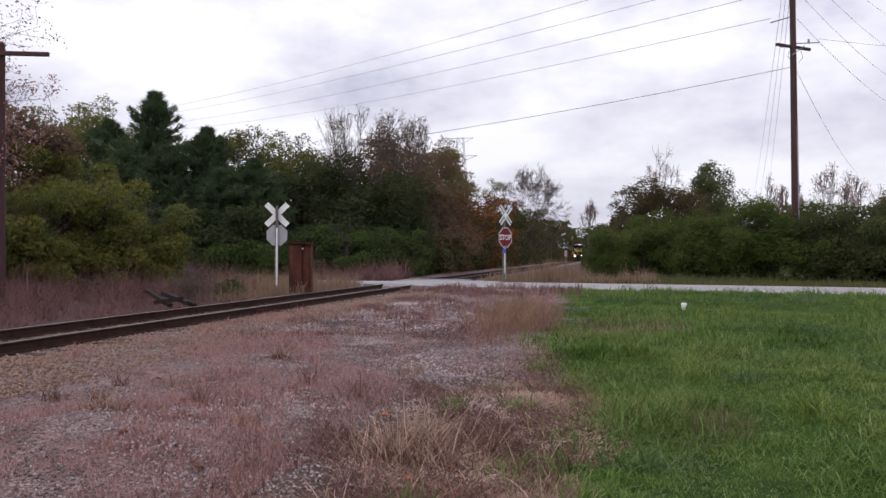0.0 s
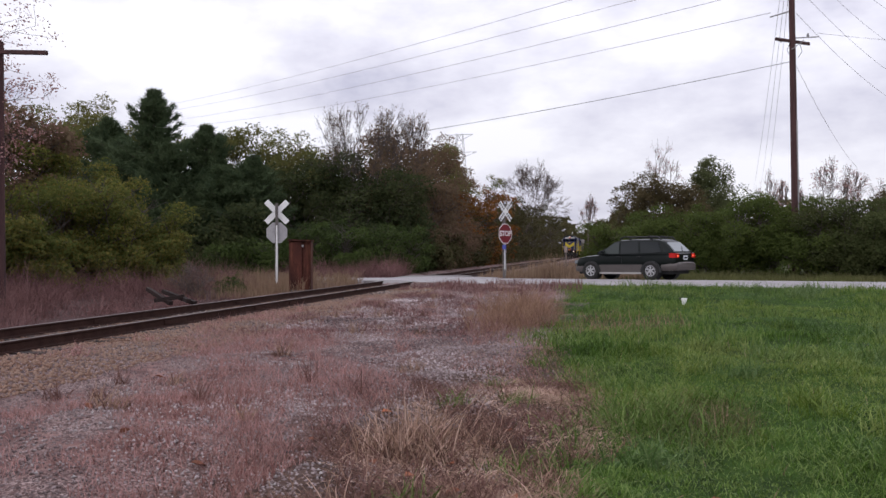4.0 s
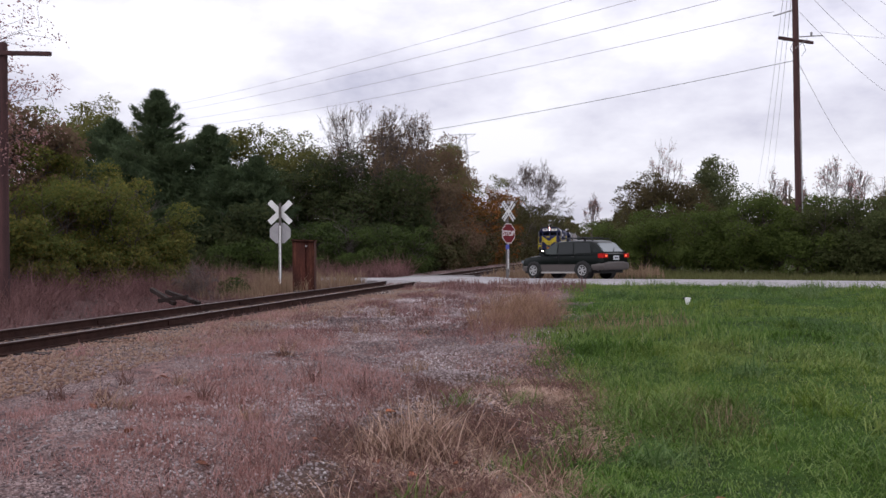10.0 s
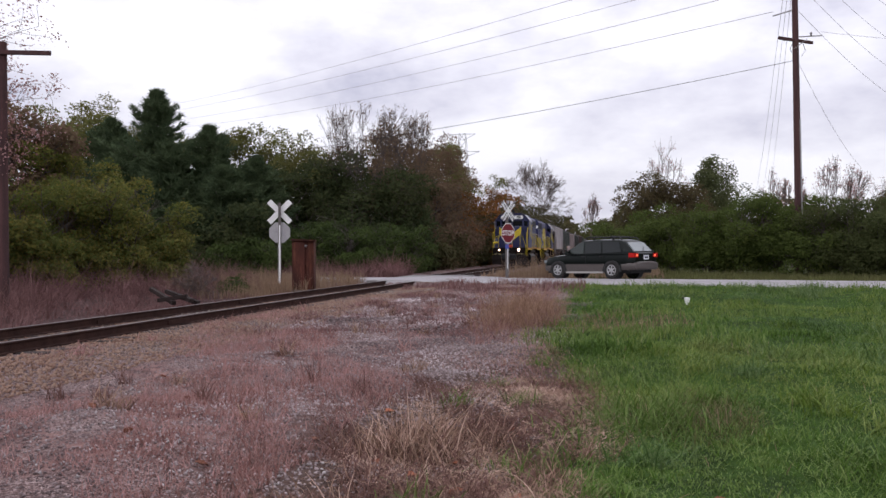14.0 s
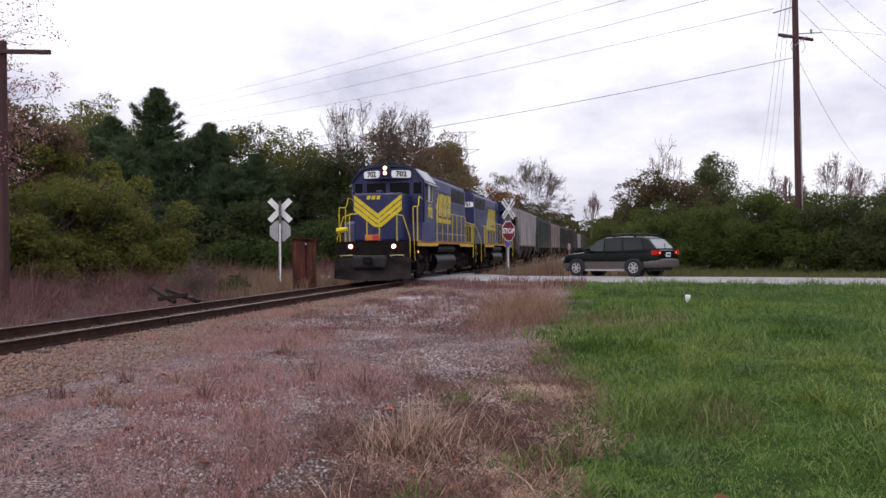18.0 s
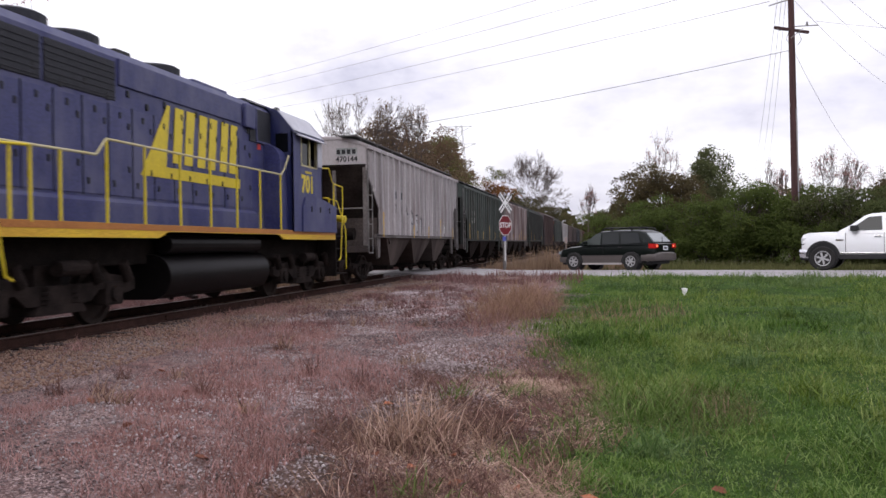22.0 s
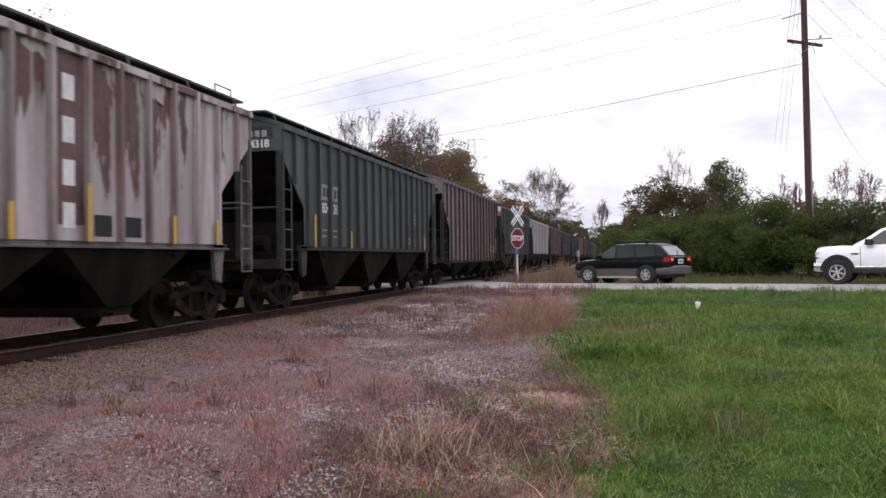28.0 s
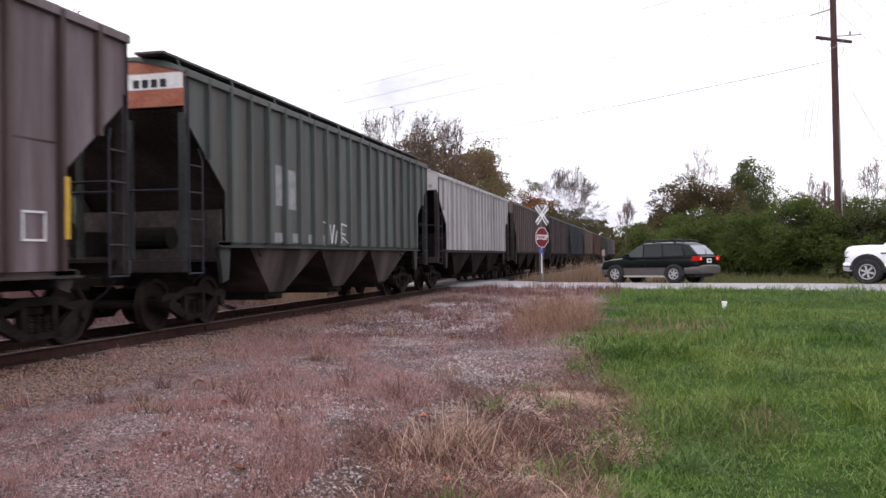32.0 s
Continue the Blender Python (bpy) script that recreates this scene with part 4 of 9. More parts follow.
for _i, (_x, _y, _h, _w) in enumerate(THIN_TREES):
    plant("bare_tree", "thin half-bare tree behind the hedge", "tree", _x, _y, _h, _w, LEAF_PINK, 0.11, 520, 430 + _i, 0.15, 3, 3, 2, 0.09, 0.25, 0, "trees behind the hedge", bark=BARK_PALE, twig=0.011, splay=0.6, forks=6, puffs=160)
plant("tree", "tall tree with sparse faded pinkish leaves", "tree", -19.2, 22.4, 10.6, 3.6, LEAF_FADED, 0.085, 9000, 451, 0.3, 4, 3, 1, 0.14, 0.35, 0, "trees behind the track", bark=BARK, puffs=700, inner=0.6, twig=0.008)
plant("tree", "tree with rusty brown leaves behind the pole", "tree", -25.5, 29.5, 8.0, 3.2, LEAF_RUST, 0.18, 9000, 452, 0.1, 5, 2, 1, 0.14, 0.5, 2.0, "trees behind the track")

plant("shrub", "small green shrub beside the crossing sign", "shrub", -14.75, 31.6, 0.75, 0.5, LEAF_GREEN, 0.09, 1500, 471, 0.05, 4, 1, 5, 0.02, 0.22, 0.4, "shrubs beside the track")
plant("shrub", "bare twiggy shrub at the foot of the bank", "shrub", -15.6, 29.6, 1.5, 0.7, LEAF_RUST, 0.06, 260, 472, 0.05, 5, 2, 6, 0.018, 0.2, 0, "shrubs beside the track", bark=BARK_PALE, twig=0.006, splay=0.4)


def far_woods():
    """The wooded skyline far off, one mass of leaves on low limbs."""
    rng = np.random.default_rng(77)
    n = 26000
    ang = rng.uniform(radians(-75), radians(75), n)
    dist = rng.uniform(230, 300, n)
    x, y = np.sin(ang) * dist, np.cos(ang) * dist
    top = 11.0 + 2.5 * np.sin(ang * 41) + 1.8 * np.sin(ang * 97 + 1) + 1.2 * np.sin(ang * 211)
    z = rng.random(n) ** 0.7 * top
    me = leaf_mesh("far_woods", np.stack([x, y, z], 1), np.full(n, 2.5), LEAF_BROWN, rng, loose=1.5, simple=True)
    tagged(new("far_woods", me), "distant dark woods along the skyline", "woods", kind="stuff")


far_woods()


# ---- grasses and weeds ----
def ragged(x, y):
    """Uneven growth: small clumps stand higher than what lies between."""
    c = np.sin(5.3 * x + 2.1 * np.sin(3.1 * y + 0.4 * x)) * np.sin(4.7 * y + 1.9 * np.sin(3.7 * x)) + 0.5 * np.sin(11.3 * x + 3 * np.sin(2.3 * y)) * np.sin(9.1 * y + 1.3)
    return np.clip(0.78 + 0.42 * c, 0.3, 1.5)


def blades(name, P, height, width, material, label, category, lean=0.35, seed=1):
    """Single blades: two bent segments each, joined as one."""
    rng = np.random.default_rng(seed)
    n = len(P)
    z = ground_z(P[:, 0], P[:, 1]) - 0.01
    h = (height(P[:, 0], P[:, 1]) if callable(height) else np.asarray(height)) * rng.uniform(0.45, 1.3, n) * ragged(P[:, 0], P[:, 1])
    a = 3.0 * np.sin(0.9 * P[:, 0] + 1.7 * np.sin(0.5 * P[:, 1])) + 2.0 * np.sin(1.3 * P[:, 1] + 0.6 * P[:, 0]) + rng.uniform(-3.14, 3.14, n) * 0.85
    l = np.abs(rng.normal(0, lean, n)) * h
    w = np.asarray(width) * rng.uniform(0.7, 1.3, n)
    fa = rng.uniform(0, 6.283, n)
    fx, fy = np.cos(fa) * w, np.sin(fa) * w
    dx, dy = np.cos(a) * l, np.sin(a) * l
    x, y = P[:, 0], P[:, 1]
    V = np.stack([np.stack([x - fx, y - fy, z], 1), np.stack([x + fx, y + fy, z], 1),
                  np.stack([x + dx * 0.35 - fx * 0.7, y + dy * 0.35 - fy * 0.7, z + h * 0.6], 1), np.stack([x + dx * 0.35 + fx * 0.7, y + dy * 0.35 + fy * 0.7, z + h * 0.6], 1),
                  np.stack([x + dx, y + dy, z + h], 1)], 1).reshape(-1, 3)
    t = np.array([(0, 1, 3), (0, 3, 2), (2, 3, 4)])
    L = (t[None] + (np.arange(n) * 5)[:, None, None]).ravel()
    return tagged(new(name, raw_mesh(name, V, 3, L, material)), label, category, kind="stuff")


def arches(name, P, length, width, material, label, category, rise=(40, 85), bend=(40, 120), seed=1, bits=4):
    """Long blades that arch over and hang: several segments each, joined as one."""
    rng = np.random.default_rng(seed)
    n = len(P)
    ln = (length(P[:, 0], P[:, 1]) if callable(length) else np.full(n, length)) * rng.uniform(0.5, 1.25, n)
    az, fa = rng.uniform(0, 6.283, n), rng.uniform(0, 6.283, n)
    e = np.radians(rng.uniform(rise[0], rise[1], n))
    curl = np.radians(rng.uniform(bend[0], bend[1], n)) / bits
    w = width * rng.uniform(0.7, 1.3, n)
    g = ground_z(P[:, 0], P[:, 1])
    p = np.stack([P[:, 0], P[:, 1], g - 0.01], 1)
    side = np.stack([np.cos(fa), np.sin(fa), np.zeros(n)], 1)
    rings = []
    for k in range(bits):
        t = w[:, None] * (1.0 - 0.6 * k / bits)
        rings += [p - side * t, p + side * t]
        p = p + np.stack([np.cos(az) * np.cos(e), np.sin(az) * np.cos(e), np.sin(e)], 1) * (ln / bits)[:, None]
        p[:, 2] = np.maximum(p[:, 2], g + 0.012)
        e = e - curl
        az = az + rng.normal(0, 0.12, n)
    rings.append(p)
    V = np.stack(rings, 1).reshape(-1, 3)
    m = 2 * bits + 1
    t = []
    for k in range(bits - 1):
        t += [(2 * k, 2 * k + 1, 2 * k + 3), (2 * k, 2 * k + 3, 2 * k + 2)]
    t.append((2 * bits - 2, 2 * bits - 1, 2 * bits))
    L = (np.array(t)[None] + (np.arange(n) * m)[:, None, None]).ravel()
    return tagged(new(name, raw_mesh(name, V, 3, L, material)), label, category, kind="stuff")


def strip(n, x0, x1, y0, y1, power, seed, keep=None):
    rng = np.random.default_rng(seed)
    y = y0 + (y1 - y0) * rng.random(n) ** power
    x = x0 + (x1 - x0) * rng.random(n)
    P = np.stack([x, y], 1)
    return P[keep(x, y, rng)] if keep else P


def sward(x, y):
    """Height of the lawn, in clumps and hollows."""
    c = np.sin(2.1 * x + 1.3 * np.sin(1.1 * y)) * np.sin(1.7 * y + 0.9 * np.sin(1.5 * x)) + 0.6 * np.sin(4.3 * x + 0.5 * y) * np.sin(3.7 * y + 1.0)
    c = c + 0.7 * np.sin(0.7 * x + 0.4 * y + 2) * np.sin(0.55 * y - 0.5 * x)
    return np.clip(0.10 + 0.075 * c, 0.03, 0.27)


def bank_height(x, y):
    """Brush behind the track: low beside it, higher towards the shrubs."""
    c = np.sin(1.9 * x + 1.1 * np.sin(0.9 * y)) * np.sin(1.3 * y + 0.7 * x) + 0.6 * np.sin(4.1 * y + x)
    return np.clip(0.16 + 0.15 * np.clip(-14.2 - x, 0, 5) + 0.13 * c, 0.06, 1.2)


def tall_here(x, y):
    return 0.42 + 0.28 * np.sin(1.1 * x + 0.7 * y) * np.sin(0.9 * y + 0.4) + 0.3 * np.exp(-((x + 1.6) ** 2 + (y - 42) ** 2) / 3.0) + 0.55 * np.exp(-((x + 3.5) ** 2 / 2.6 + (y - 41.5) ** 2 / 5.0))


GRASS = leaf_mat("lawn_grass", [(0.018, 0.036, 0.006), (0.044, 0.090, 0.013), (0.074, 0.140, 0.020), (0.184, 0.248, 0.076), (0.028, 0.056, 0.009), (0.088, 0.125, 0.020)], rough=0.6, gloss=0.15, through=0.22)
PALEGRASS = leaf_mat("yellowish_lawn_grass", [(0.034, 0.055, 0.009), (0.078, 0.127, 0.017), (0.120, 0.174, 0.026), (0.225, 0.270, 0.084), (0.050, 0.080, 0.012), (0.118, 0.130, 0.029)], rough=0.6, gloss=0.15, through=0.22)
VERGE = leaf_mat("olive_verge_grass", [(0.058, 0.066, 0.022), (0.092, 0.102, 0.034), (0.120, 0.118, 0.050), (0.076, 0.080, 0.028), (0.125, 0.100, 0.054)], rough=0.7, gloss=0.1, through=0.25)
COARSE = leaf_mat("coarse_lawn_weeds", [(0.028, 0.056, 0.014), (0.051, 0.096, 0.024), (0.082, 0.138, 0.041), (0.162, 0.215, 0.093), (0.038, 0.072, 0.017)], rough=0.55, gloss=0.15, through=0.2)
STRAW = leaf_mat("dry_straw", [(0.045, 0.024, 0.017), (0.13, 0.075, 0.050), (0.38, 0.247, 0.180), (0.062, 0.033, 0.023), (0.20, 0.122, 0.083)], rough=0.8, through=0.1)
PALESTRAW = leaf_mat("pale_flat_straw", [(0.17, 0.095, 0.069), (0.34, 0.216, 0.164), (0.54, 0.380, 0.305), (0.22, 0.129, 0.094)], rough=0.8, through=0.1)
PINKWEED = leaf_mat("pinkish_weeds", [(0.101, 0.047, 0.041), (0.254, 0.134, 0.122), (0.424, 0.247, 0.230), (0.170, 0.074, 0.061), (0.329, 0.177, 0.162)], rough=0.9, through=0.2)
TANGRASS = leaf_mat("tan_tall_grass", [(0.130, 0.082, 0.056), (0.205, 0.138, 0.092), (0.29, 0.205, 0.136), (0.165, 0.100, 0.070), (0.12, 0.100, 0.045)], rough=0.8, through=0.25)
FOXGRASS = leaf_mat("fox_coloured_grass", [(0.135, 0.072, 0.046), (0.215, 0.124, 0.080), (0.31, 0.195, 0.132), (0.15, 0.084, 0.054)], rough=0.8, through=0.25)
REDWEED = leaf_mat("red_brown_weeds", [(0.055, 0.026, 0.022), (0.12, 0.058, 0.048), (0.19, 0.105, 0.088), (0.085, 0.042, 0.035)], rough=0.85, through=0.15)
BRUSH = leaf_mat("brown_brush", [(0.066, 0.031, 0.029), (0.138, 0.069, 0.065), (0.220, 0.123, 0.117), (0.099, 0.044, 0.041), (0.165, 0.094, 0.089)], rough=0.9, through=0.1)


def patchy(x, y, rng, scale, cut, soft=0.6):
    """Loose patches with ragged edges."""
    p = np.sin(scale * x + 0.6 * scale * y + 1) + np.sin(0.8 * scale * y - 0.7 * scale * x + 2) + 0.8 * np.sin(2.3 * scale * x + 1.1 * scale * y) + 0.6 * np.sin(2.9 * scale * y - 1.7 * scale * x)
    return p + rng.normal(0, soft, len(x)) > cut


def on_lawn(x, y, rng):
    d, _ = road_side(x, y)
    return (x > edge_x(y) + rng.normal(0, 0.22, len(x))) & (d > ROAD_NEAR - 0.1)


def off_road(x, y, rng):
    d, _ = road_side(x, y)
    return (d > ROAD_NEAR + 0.1) | (d < -ROAD_FAR - 0.1)


def on_gravel(x, y, rng):
    """Weeds stand in loose patches."""
    p = np.sin(1.3 * x + 0.7 * y) + np.sin(0.9 * y - 1.1 * x + 2) + 0.8 * np.sin(3.1 * x + 1.7 * y)
    d, _ = road_side(x, y)
    open_ground = (x < -2.1 + 0.15 * np.sin(2.0 * y)) | (y > 7.6 + rng.normal(0, 0.4, len(x)))
    return open_ground & (x < edge_x(y) + 0.3) & (p + rng.normal(0, 0.32, len(x)) > 0.40) & (d > ROAD_NEAR + 0.2)


def pale_lawn(x, y, rng):
    return on_lawn(x, y, rng) & patchy(x, y, rng, 0.8, 0.5, 0.5)


def deep_lawn(x, y, rng):
    return on_lawn(x, y, rng) & (~patchy(x, y, rng, 0.8, 0.5, 0.5) | (rng.random(len(x)) < 0.3))


arches("lawn_grass", strip(78000, -2.5, 4.6, 4.3, 13, 1.25, 11, deep_lawn), lambda x, y: 1.75 * sward(x, y) * ragged(x, y), 0.0042, GRASS, "lush green lawn grass, unmown", "grass", (25, 85), (20, 130), 12, 3)
arches("pale_lawn_grass", strip(66000, -2.5, 4.6, 4.3, 13, 1.25, 211, pale_lawn), lambda x, y: 1.6 * sward(x, y) * ragged(x, y), 0.0042, PALEGRASS, "yellowish green lawn grass, unmown", "grass", (25, 85), (20, 130), 212, 3)
arches("dry_lawn_blades", strip(1800, -1.2, 4.6, 4.3, 14, 1.2, 111, lambda x, y, r: on_lawn(x, y, r) & (x - edge_x(y) < np.abs(r.normal(0, 0.55, len(x))))), 0.17, 0.0024, STRAW, "dry pale blades among the lawn grass", "grass", (35, 80), (20, 120), 112, 3)
blades("lawn_grass_further", strip(85000, -2.5, 13.5, 12, 31, 1.3, 13, deep_lawn), sward, 0.008, GRASS, "lush green lawn grass, unmown", "grass", 0.8, 14)
blades("pale_lawn_grass_further", strip(70000, -2.5, 13.5, 12, 31, 1.3, 213, pale_lawn), sward, 0.008, PALEGRASS, "yellowish green lawn grass, unmown", "grass", 0.8, 214)
blades("roadside_lawn", strip(26000, -1.4, 15, 18, 36, 1.0, 415, lambda x, y, r: (lambda d: (d > ROAD_NEAR - 0.15) & (d < ROAD_NEAR + 1.6))(road_side(x, y)[0]) & patchy(x, y, r, 1.3, -0.8, 0.8)), lambda x, y: 0.20 + 0.12 * np.sin(1.7 * x) * np.sin(0.6 * x + 1.0), 0.008, GRASS,
       "long lawn grass along the road's edge", "grass", 0.5, 416)
blades("browning_lawn", strip(2600, -1.6, 2.2, 14.0, 21.5, 1.0, 417, lambda x, y, r: (x > edge_x(y)) & (((x - 0.1) / 1.5) ** 2 + ((y - 17.5) / 3.0) ** 2 < r.uniform(0.0, 1.1, len(x)))), 0.22, 0.006, TANGRASS, "browning grass at the lawn's edge", "grass", 0.6, 418)
blades("verge_grass", strip(60000, -1.5, 19, 27, 52, 1.0, 15, lambda x, y, r: (lambda d: (d < -ROAD_FAR - 0.05) & (d > -ROAD_FAR - 9.0))(road_side(x, y)[0])), lambda x, y: 0.20 + 0.02 * np.clip(-road_side(x, y)[0] - 4.0, 0, 6), 0.014, VERGE,
       "olive verge grass between road and shrubs", "grass", 0.4, 16)
arches("pinkish_weeds", strip(85000, -8.0, 0.2, 4.4, 26, 1.6, 17, on_gravel), lambda x, y: 0.10 * ragged(x, y) + 0.09 * np.clip(np.sin(0.9 * x + 0.5 * y) + 0.3, 0, 1), 0.0034, PINKWEED, "low pinkish brown weeds on the gravel", "weeds", (35, 85), (0, 70), 18, 2)
arches("dark_litter", strip(7000, -5.6, -0.9, 5.0, 19.0, 1.3, 431, lambda x, y, r: (x < edge_x(y)) & patchy(x, y, r, 3.3, 0.7, 0.4)), 0.12, 0.0055, REDWEED, "dark dead stems lying on the gravel", "litter", (0, 35), (0, 60), 432, 2)
arches("low_pinkish_weeds", strip(20000, -5.6, -2.3, 4.4, 9.5, 1.2, 331, lambda x, y, r: patchy(x, y, r, 2.6, -0.1, 0.4)), 0.10, 0.0036, PINKWEED, "low pinkish weeds between the stones", "weeds", (25, 85), (0, 80), 332, 2)
arches("red_brown_weeds", strip(36000, -3.0, -0.2, 4.4, 10.0, 1.2, 119, lambda x, y, r: (x < edge_x(y) + 0.2) & (x > -2.5 + r.normal(0, 0.3, len(x))) & patchy(x, y, r, 3.7, 0.1, 0.9)), 0.16, 0.0035, REDWEED, "dead red-brown weeds among the gravel", "weeds", (10, 75), (0, 130), 120, 3)
arches("dry_straw", strip(30000, -2.4, 0.5, 4.4, 10.5, 1.2, 19, lambda x, y, r: (x < edge_x(y) + 0.35) & patchy(x, y, r, 2.6, 0.0, 0.35) & (x > -1.9 + 0.12 * (y - 6) + r.normal(0, 0.35, len(x)))), 0.18, 0.0036, STRAW,
       "matted dry straw-coloured grass", "grass", (0, 40), (0, 60), 20, 3)
arches("lying_straw", strip(6500, -2.0, -0.05, 4.6, 9.4, 1.0, 321, lambda x, y, r: (x < edge_x(y) + 0.25) & patchy(x, y, r, 3.1, 0.3, 0.3)), 0.23, 0.0042, PALESTRAW,
       "long pale straw lying in wisps", "grass", (0, 24), (0, 50), 322, 4)
arches("straw_mat", strip(5000, -1.5, 0.0, 8.3, 9.8, 1.0, 121, lambda x, y, r: ((x + 0.75) / 0.5) ** 2 + ((y - 9.05) / 0.55) ** 2 < r.uniform(0.2, 1.1, len(x))), 0.22, 0.0035, PALESTRAW,
       "flattened pale straw beside the lawn", "grass", (0, 22), (0, 30), 122, 3)
def fox_patch(x, y, r):
    return ((x + 2.15) / 1.05) ** 2 + ((y - 19.5) / 4.3) ** 2 < r.uniform(0.0, 1.15, len(x))


arches("tall_tan_grass", strip(6500, -3.6, -0.9, 15.0, 24.5, 1.0, 21, fox_patch), lambda x, y: (0.62 + 0.45 * np.exp(-((x + 2.2) / 0.5) ** 2 - ((y - 20.5) / 2.0) ** 2) + 0.12 * np.sin(5.3 * x + 2.1 * y)) * ragged(x, y), 0.0045, FOXGRASS,
       "tall tan grass at the lawn's edge", "grass", (50, 88), (5, 80), 22, 3)
arches("brown_undergrowth", strip(6000, -3.8, -0.8, 14.5, 24.8, 1.0, 221, fox_patch), lambda x, y: 0.34 * ragged(x, y), 0.006, BRUSH, "dull brown weeds below the tall grass", "weeds", (30, 85), (5, 90), 222, 3)
arches("dark_weeds", strip(34000, -7.0, -2.7, 14.0, 29.5, 0.8, 223, lambda x, y, r: patchy(x, y, r, 1.9, 0.2, 0.7)), lambda x, y: 0.17 * ragged(x, y), 0.006, BRUSH, "low dark brown weeds on the gravel", "weeds", (25, 85), (0, 80), 224, 3)
arches("lawn_edge_straw", strip(16000, -3.2, 0.4, 8.5, 17.5, 1.0, 225, lambda x, y, r: (x < edge_x(y) + 0.15) & (edge_x(y) - x < np.abs(r.normal(0, 0.75, len(x)))) & patchy(x, y, r, 2.4, -0.3, 0.7)), lambda x, y: 0.17 * ragged(x, y), 0.0042, STRAW,
       "dry tan grass along the lawn's edge", "grass", (5, 70), (0, 90), 226, 3)
blades("roadside_weeds", strip(10000, -8.0, -1.0, 24, 34, 1.0, 23, lambda x, y, r: (lambda d: (d > ROAD_NEAR + 0.1) & (d < ROAD_NEAR + 3.2))(road_side(x, y)[0]) & patchy(x, y, r, 2.0, -0.3)), 0.27, 0.009, BRUSH, "dark brown weeds along the road's edge", "weeds", 0.35, 24)
blades("tan_verge_grass", strip(22000, -6.6, 2.0, 36, 49, 1.0, 25, lambda x, y, r: (lambda d: (d < -ROAD_FAR - 0.1) & (d > -ROAD_FAR - 6))(road_side(x, y)[0]) & (x > TRACK + 2.4) & patchy(x, y, r, 1.4, -0.1)), tall_here, 0.011, TANGRASS,
       "tall tan weeds beyond the road", "weeds", 0.35, 26)
arches("brown_brush", strip(56000, -20.5, -13.4, 10, 38, 1.1, 27, lambda x, y, r: off_road(x, y, r) & patchy(x, y, r, 1.3, -0.6, 1.0)), lambda x, y: 1.7 * bank_height(x, y), 0.006, BRUSH, "dead brown brush behind the track", "brush", (8, 80), (0, 120), 28, 3)
arches("far_brush", strip(30000, -21.0, -11.6, 41, 50, 1.0, 427, lambda x, y, r: (lambda d: (d < -ROAD_FAR - 0.2) & (d > -ROAD_FAR - 4.5))(road_side(x, y)[0]) & patchy(x, y, r, 0.9, -1.2, 0.8)), lambda x, y: 1.25 * ragged(x, y), 0.010, BRUSH, "pinkish brown brush beyond the road", "brush", (30, 86), (0, 100), 428, 3)
arches("sign_foot_grass", strip(3200, -14.6, -11.9, 30.6, 34.0, 1.0, 429, lambda x, y, r: ((x + 13.2) / 1.2) ** 2 + ((y - 32.2) / 1.5) ** 2 < r.uniform(0.0, 1.1, len(x))), lambda x, y: 0.75 * ragged(x, y), 0.006, FOXGRASS, "pale dry grass at the foot of the crossing sign", "grass", (45, 86), (5, 80), 430, 3)
arches("tall_brush", strip(15000, -22.0, -16.2, 10, 38, 1.1, 29, lambda x, y, r: off_road(x, y, r) & patchy(x, y, r, 1.7, 0.2)), lambda x, y: 1.25 * ragged(x, y), 0.007, BRUSH, "tall dead brown stems below the shrubs", "brush", (30, 88), (0, 110), 30, 3)
blades("sign_grass", strip(15000, -20.5, -11.0, 29, 38.5, 0.7, 31, lambda x, y, r: (lambda d: d > ROAD_NEAR + 0.1)(road_side(x, y)[0]) & patchy(x, y, r, 1.1, -1.0, 0.6)), 0.62, 0.009, TANGRASS, "tan grass round the crossing sign", "grass", 0.5, 32)


def tuft(x, y, n, height, spread, material, label, seed, rise=(50, 88), bend=(10, 110), width=0.004):
    rng = np.random.default_rng(seed)
    P = rng.normal(0, spread, (n, 2)) + (x, y)
    ob = arches("grass_tuft", P, height * 1.15, width, material, label, "grass tuft", rise, bend, seed + 1, 4)
    ob["group"] = "grass tufts"
    return ob


